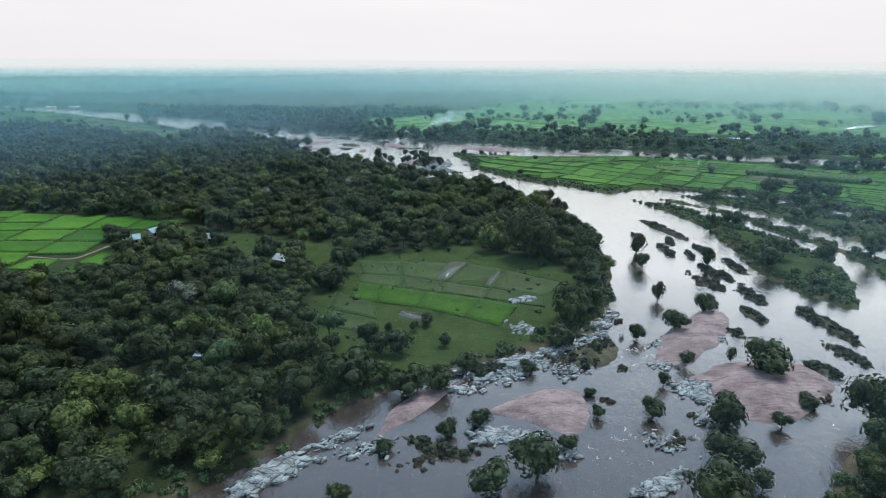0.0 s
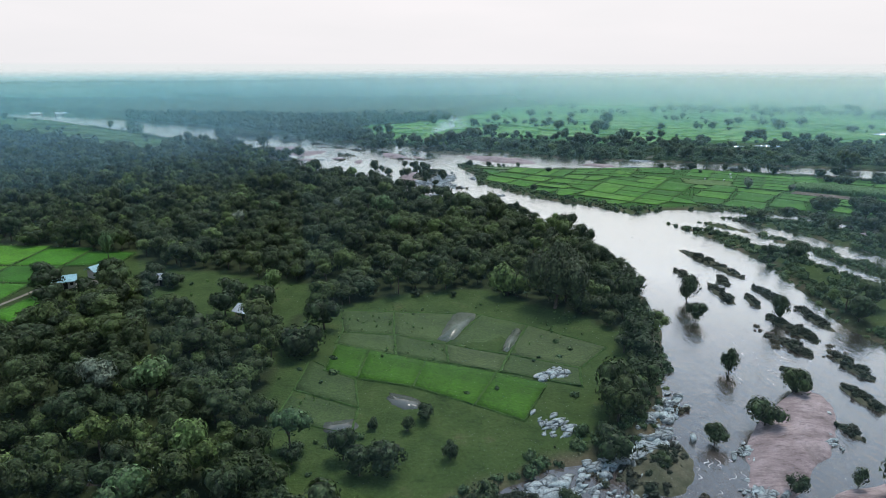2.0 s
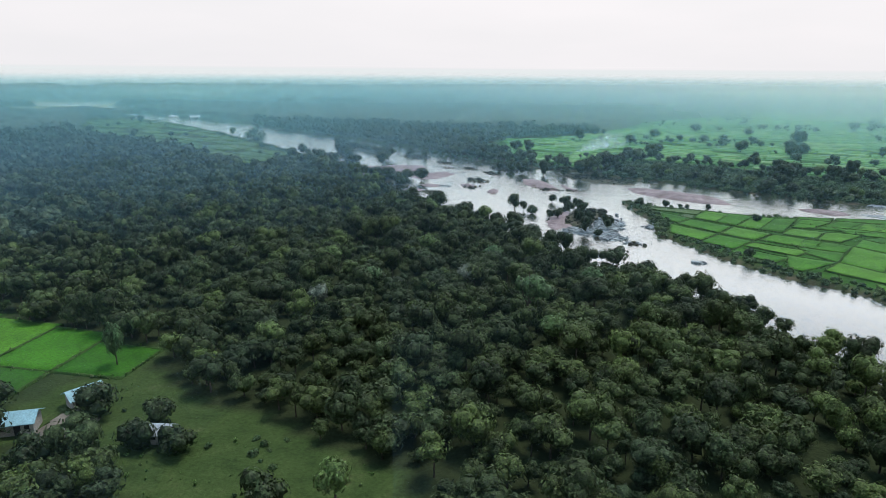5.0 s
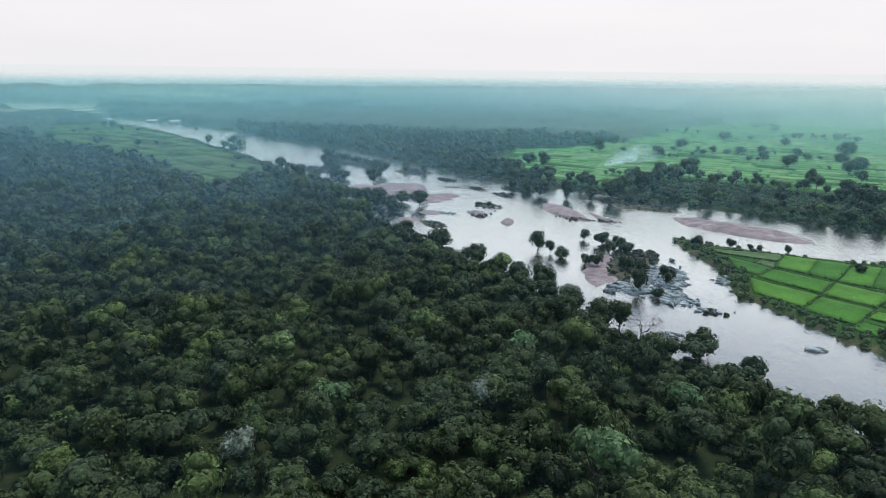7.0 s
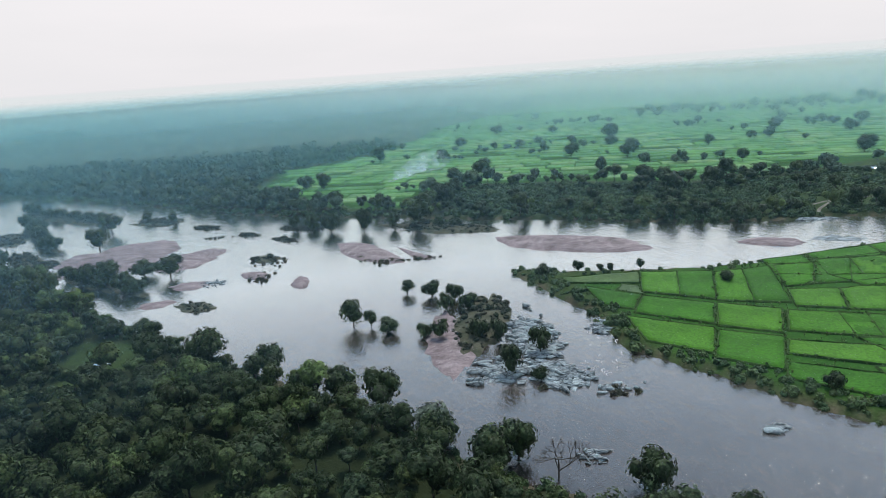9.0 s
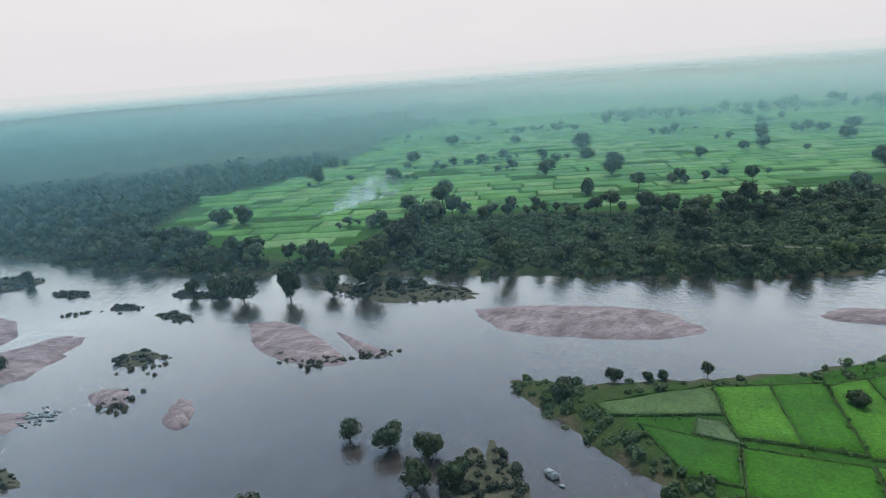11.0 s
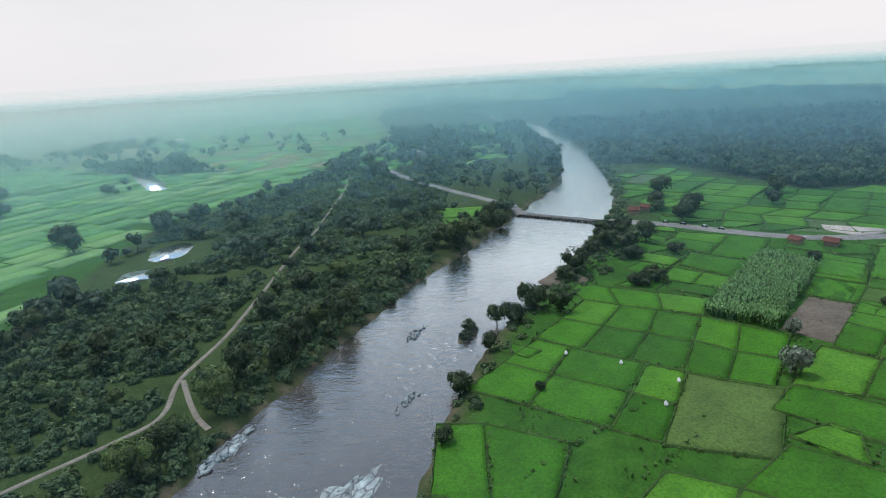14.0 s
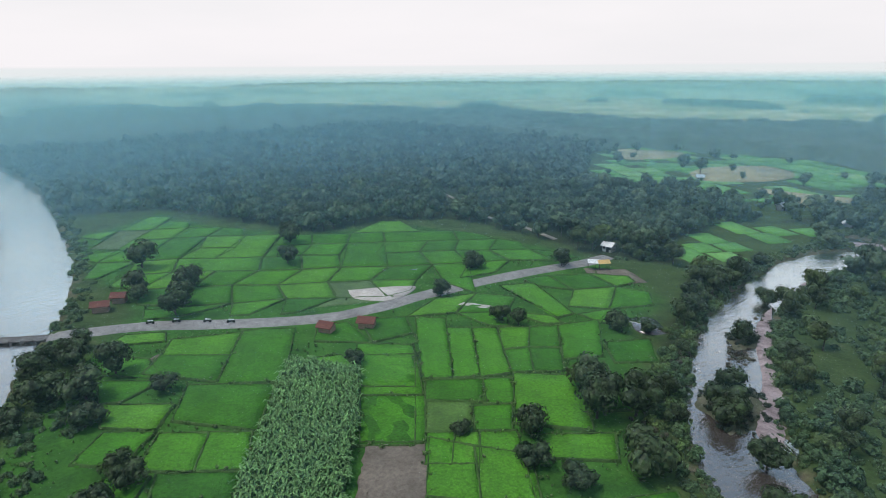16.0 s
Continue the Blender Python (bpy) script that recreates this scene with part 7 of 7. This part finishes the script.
def house(x, y, w, d, h, turn, wall, roof, label, rise=1.2):
    e = new("house")
    px, py = x * K, y * K
    e.matrix_world = pose(px, py, float(ground_z(px, py)) - 0.1, 0, 0, turn)
    tagged(e, label, "house")
    part("wall", join_boxes([((0, 0, h / 2), (w, d, h), 0)]), wall, e)
    rf = part("roof", gable(w + 0.9, d + 1.3, rise), roof, e)
    rf.location = (0, 0, h - 0.1)
    part("door", join_boxes([((0.3, -d / 2 - 0.02, 1.0), (0.95, 0.1, 2.0), 0)]), M_DARK, e)
    for s in (-1, 1):
        part("window", join_boxes([((s * w * 0.32, -d / 2 - 0.02, 1.4), (0.7, 0.08, 0.8), 0)]), M_DARK, e)
    return e


house(-111, 184.2, 5.2, 3.6, 2.2, 25, M_WALL, M_BLUE, "small farmhouse with a pale blue sheet roof")
house(-106.3, 194.2, 5.0, 3.2, 2.2, 60, M_WALL, M_BLUE, "small shed with a pale sheet roof by the yard")
house(-84.5, 186, 2.8, 2.2, 2.0, 10, M_WALL, M_TIN, "small white hut half hidden by trees")
house(-52.8, 161, 4.5, 3.2, 2.0, -30, M_MUD, M_TIN, "weathered hut with a grey tin roof in a clearing")
pool([(-108, 190), (-100, 190), (-100, 184), (-107, 183)], "bare earth farmyard between sheds", 0.08, M_TRACK)
house(238, 278, 3.4, 2.5, 1.8, 40, M_MUD, M_TILE, "low mud hut with a red tile roof by the road", 1.0)
house(242, 287, 3.0, 2.4, 1.8, 30, M_MUD, M_TILE, "low mud hut with a red tile roof by the road", 1.0)
house(293, 326.5, 3.6, 2.6, 1.8, 70, M_MUD, M_TILE, "low mud hut with a red tile roof near the river", 1.0)
house(297, 321, 3.0, 2.4, 1.8, 60, M_MUD, M_TILE, "low mud hut with a red tile roof near the river", 1.0)
for k, (x, y) in enumerate([(534, 451), (537, 440), (501, 431), (499, 442), (520, 436), (548, 447), (512, 447), (608, 428)]):
    house(x, y, 8 + k % 3, 6, 3.2, 20 * k, M_WALL, M_TIN if k % 2 else M_WHITE, "white village house with a pale roof among trees")
for k, (x, y) in enumerate([(471, -133), (478, -128), (852, -236), (835, -228), (242, 146), (240, 178), (292, 25), (230, 67), (199, 81), (-580, 849), (-518, 843), (-479, 830), (-286, 739), (860, -250), (700, 720), (740, 760), (780, 700)]):
    house(x, y, *((3.2, 2.6, 2.1) if -10 < y < 300 and x < 300 else (8 + (k % 3) * 2, 6, 3.2)), 37 * k, M_WALL, M_WHITE if k % 3 else M_TIN, "pale distant building between trees and fields")
# tents by the road
for k, (x, y, mat, lab) in enumerate(((231, 198, M_WHITE, "white cloth shelter at the roadside"), (229, 196, M_YELLOW, "yellow-brown tarpaulin shelter at the roadside"))):
    e = new("shelter")
    e.matrix_world = pose(x * K, y * K, float(ground_z(x * K, y * K)), 0, 0, 40 + 20 * k)
    tagged(e, lab, "shelter")
    rf = part("canopy", gable(3.6, 2.8, 0.8, 0.06), mat, e)
    rf.location = (0, 0, 2.1)
    for sx_ in (-1.6, 1.6):
        for sy_ in (-1.2, 1.2):
            part("pole", join_boxes([((sx_, sy_, 1.05), (0.12, 0.12, 2.2), 0)]), M_BARK, e)


def car(x, y, turn, mat, label):
    e = new("car")
    e.matrix_world = pose(x * K, y * K, float(max(ground_z(x * K, y * K), -0.25)) + 0.26, 0, 0, turn)
    tagged(e, label, "car")
    bm = join_boxes([((0, 0, 0.62), (4.0, 1.65, 0.62), 0)])
    part("body", bm, mat, e)
    bm = bmesh.new()
    r = bmesh.ops.create_cube(bm, size=1.0)["verts"]
    for v in r:
        v.co = Vector((v.co.x * (2.6 if v.co.z < 0 else 1.9), v.co.y * (1.55 if v.co.z < 0 else 1.3), 1.2 + v.co.z * 0.56))
    part("cabin", bm, M_GLASS, e)
    part("roof", join_boxes([((0, 0, 1.5), (1.9, 1.3, 0.06), 0)]), mat, e)
    for sx_ in (-1.25, 1.25):
        for sy_ in (-0.75, 0.75):
            bm = bmesh.new()
            bmesh.ops.create_cone(bm, cap_ends=True, segments=14, radius1=0.33, radius2=0.33, depth=0.22)
            bmesh.ops.rotate(bm, matrix=Matrix.Rotation(math.pi / 2, 3, "X"), verts=bm.verts)
            bmesh.ops.translate(bm, vec=(sx_, sy_, 0.33), verts=bm.verts)
            part("wheel", bm, M_DARK, e)


car(314, 374.5, 30, M_WHITE, "white van beside the bridge approach")


def motorbike(x, y, turn, mat, label):
    e = new("motorbike")
    e.matrix_world = pose(x * K, y * K, float(max(ground_z(x * K, y * K), -0.25)) + 0.25, 0, 0, turn)
    tagged(e, label, "motorbike", "motorbikes on the road")
    for sx_ in (-0.65, 0.65):
        bm = bmesh.new()
        bmesh.ops.create_cone(bm, cap_ends=True, segments=16, radius1=0.31, radius2=0.31, depth=0.11)
        bmesh.ops.rotate(bm, matrix=Matrix.Rotation(math.pi / 2, 3, "X"), verts=bm.verts)
        bmesh.ops.translate(bm, vec=(sx_, 0, 0.31), verts=bm.verts)
        part("wheel", bm, M_DARK, e)
    part("engine", join_boxes([((0, 0, 0.42), (0.7, 0.26, 0.34), 0)]), M_DARK, e)
    part("tank", join_boxes([((0.22, 0, 0.82), (0.5, 0.3, 0.26), 0)]), mat, e)
    part("seat", join_boxes([((-0.35, 0, 0.8), (0.75, 0.28, 0.14), 0)]), mat, e)
    part("handlebar", join_boxes([((0.55, 0, 1.05), (0.06, 0.7, 0.06), 0), ((0.6, 0, 0.7), (0.07, 0.1, 0.75), 0)]), M_DARK, e)


for x, y, a in ((274.7, 319.0, 58), (271.5, 313.6, 62), (266.5, 307.5, 50), (262.5, 303, 58)):
    motorbike(x, y, a, M_WHITE, "white motorbike parked on the roadside")

for x, y in ((161, 359), (153, 349.8), (144.5, 354.5), (165.8, 369.6), (14, 128)):
    bm = bmesh.new()
    bmesh.ops.create_icosphere(bm, subdivisions=2, radius=0.5)
    for v in bm.verts:
        v.co = Vector((v.co.x * 1.1, v.co.y * 0.7, max(v.co.z, -0.25) * (0.9 + 0.3 * math.sin(5 * v.co.x + 3 * v.co.y))))
    me = bpy.data.meshes.new("sack")
    bm.to_mesh(me)
    bm.free()
    ob = new("sack", me)
    me.materials.append(M_WHITE)
    ob.location = (x * K, y * K, float(ground_z(x * K, y * K)) + 0.52)
    tagged(ob, "white filled sack lying on a paddy bund", "sack", "sacks in the paddies")


# smoke from a field fire: a thin leaning plume of soft puffs
M_SMOKE = bpy.data.materials.new("smoke")
M_SMOKE.use_nodes = True
sn, sl = M_SMOKE.node_tree.nodes, M_SMOKE.node_tree.links
sn.clear()
s_out, s_tp, s_df, s_mx = [sn.new("ShaderNode" + k) for k in ("OutputMaterial", "BsdfTransparent", "BsdfTranslucent", "MixShader")]
s_df.inputs["Color"].default_value = (0.72, 0.86, 0.95, 1)
s_no = tex(sn, sl, 0.22, 3, 0.6)
s_r = ramp(sn, ((0.38, (0.0, 0.0, 0.0)), (0.7, (0.3, 0.3, 0.3))))
sl.new(s_no.outputs["Fac"], s_r.inputs["Fac"])
sl.new(s_r.outputs["Color"], s_mx.inputs[0])
sl.new(s_tp.outputs[0], s_mx.inputs[1])
sl.new(s_df.outputs[0], s_mx.inputs[2])
sl.new(s_mx.outputs[0], s_out.inputs["Surface"])
vs, fs, base = [], [], 0
for k in range(7):
    v, f = ball(700 + k, 7, 12, 0.12)
    s_ = 0.8 + 0.75 * k
    vs.append(v * (s_ * 2.2, s_ * 0.8, s_) + (k * 4.6, k * 1.2, 1.0 + 1.35 * k))
    fs.append(f + base)
    base += len(v)
smoke = new("smoke", mesh_from("smoke", np.vstack(vs), np.vstack(fs), smooth=True))
smoke.data.materials.append(M_SMOKE)
smoke.location = (-14 * K, 592 * K, 0.2)
smoke.visible_shadow = False
tagged(smoke, "thin pale blue smoke drifting from a field fire", "smoke", kind="stuff")


# tufts of grass and weeds along the bunds and on the open ground between paddies
tw = np.random.RandomState(140)
tx, ty = [], []
for q in HAND:
    q = np.array(q, float)
    for a, b in zip(q, np.roll(q, -1, 0)):
        n = int(np.hypot(*(b - a)) / 0.8)
        u = tw.rand(n, 1)
        e = a + (b - a) * u + tw.normal(size=(n, 2)) * 0.25
        keep = fbm(e[:, 0] / 5, e[:, 1] / 5, 141) > -0.08
        tx.append(e[keep, 0])
        ty.append(e[keep, 1])
ox, oy = scatter(20 * K, 330 * K, 190 * K, 400 * K, 1.7, 142)
free = inside(ox, oy, np.vstack([ISLAND_FIELDS])) & (water_distance(ox, oy) > 1.5) & (line_distance(ox, oy, ROAD_EAST) > 3.5) & (fbm(ox / 8, oy / 8, 143) > -0.02)
ox, oy = ox[free], oy[free]
free = np.ones(len(ox), bool)
for q in ALL_PLOTS:
    free &= ~inside(ox, oy, q)
for q in (CANE, PLOUGHED):
    free &= signed(ox, oy, q) > 0.5
tx, ty = np.concatenate(tx + [ox[free]]), np.concatenate(ty + [oy[free]])
p = np.stack([tx, ty, ground_z(tx, ty)], 1)
size = 0.18 + 0.36 * tw.rand(len(p)) ** 3
thicket("bund_grass", TUFTS, p, size, np.full(len(p), 0.05), 0.9 + 0.5 * tw.rand(len(p)), M_WEED, "rough grass and weeds along the paddy bunds", "grass", 144)
mx, my = scatter(-125, 45, 80, 225, 2.0, 145)
open_m = ((signed(mx, my, MEADOW) < -1) | (signed(mx, my, CLEARING) < -1)) & (fbm(mx / 9, my / 9, 146) > 0.13) & (water_distance(mx, my) > 1.5)
mx, my = mx[open_m], my[open_m]
p = np.stack([mx, my, ground_z(mx, my)], 1)
thicket("meadow_grass", TUFTS, p, 0.2 + 0.38 * tw.rand(len(p)) ** 3, np.full(len(p), -0.03), 0.8 + 0.5 * tw.rand(len(p)), M_WEED, "rough tussocks of grass in the meadow", "grass", 147)
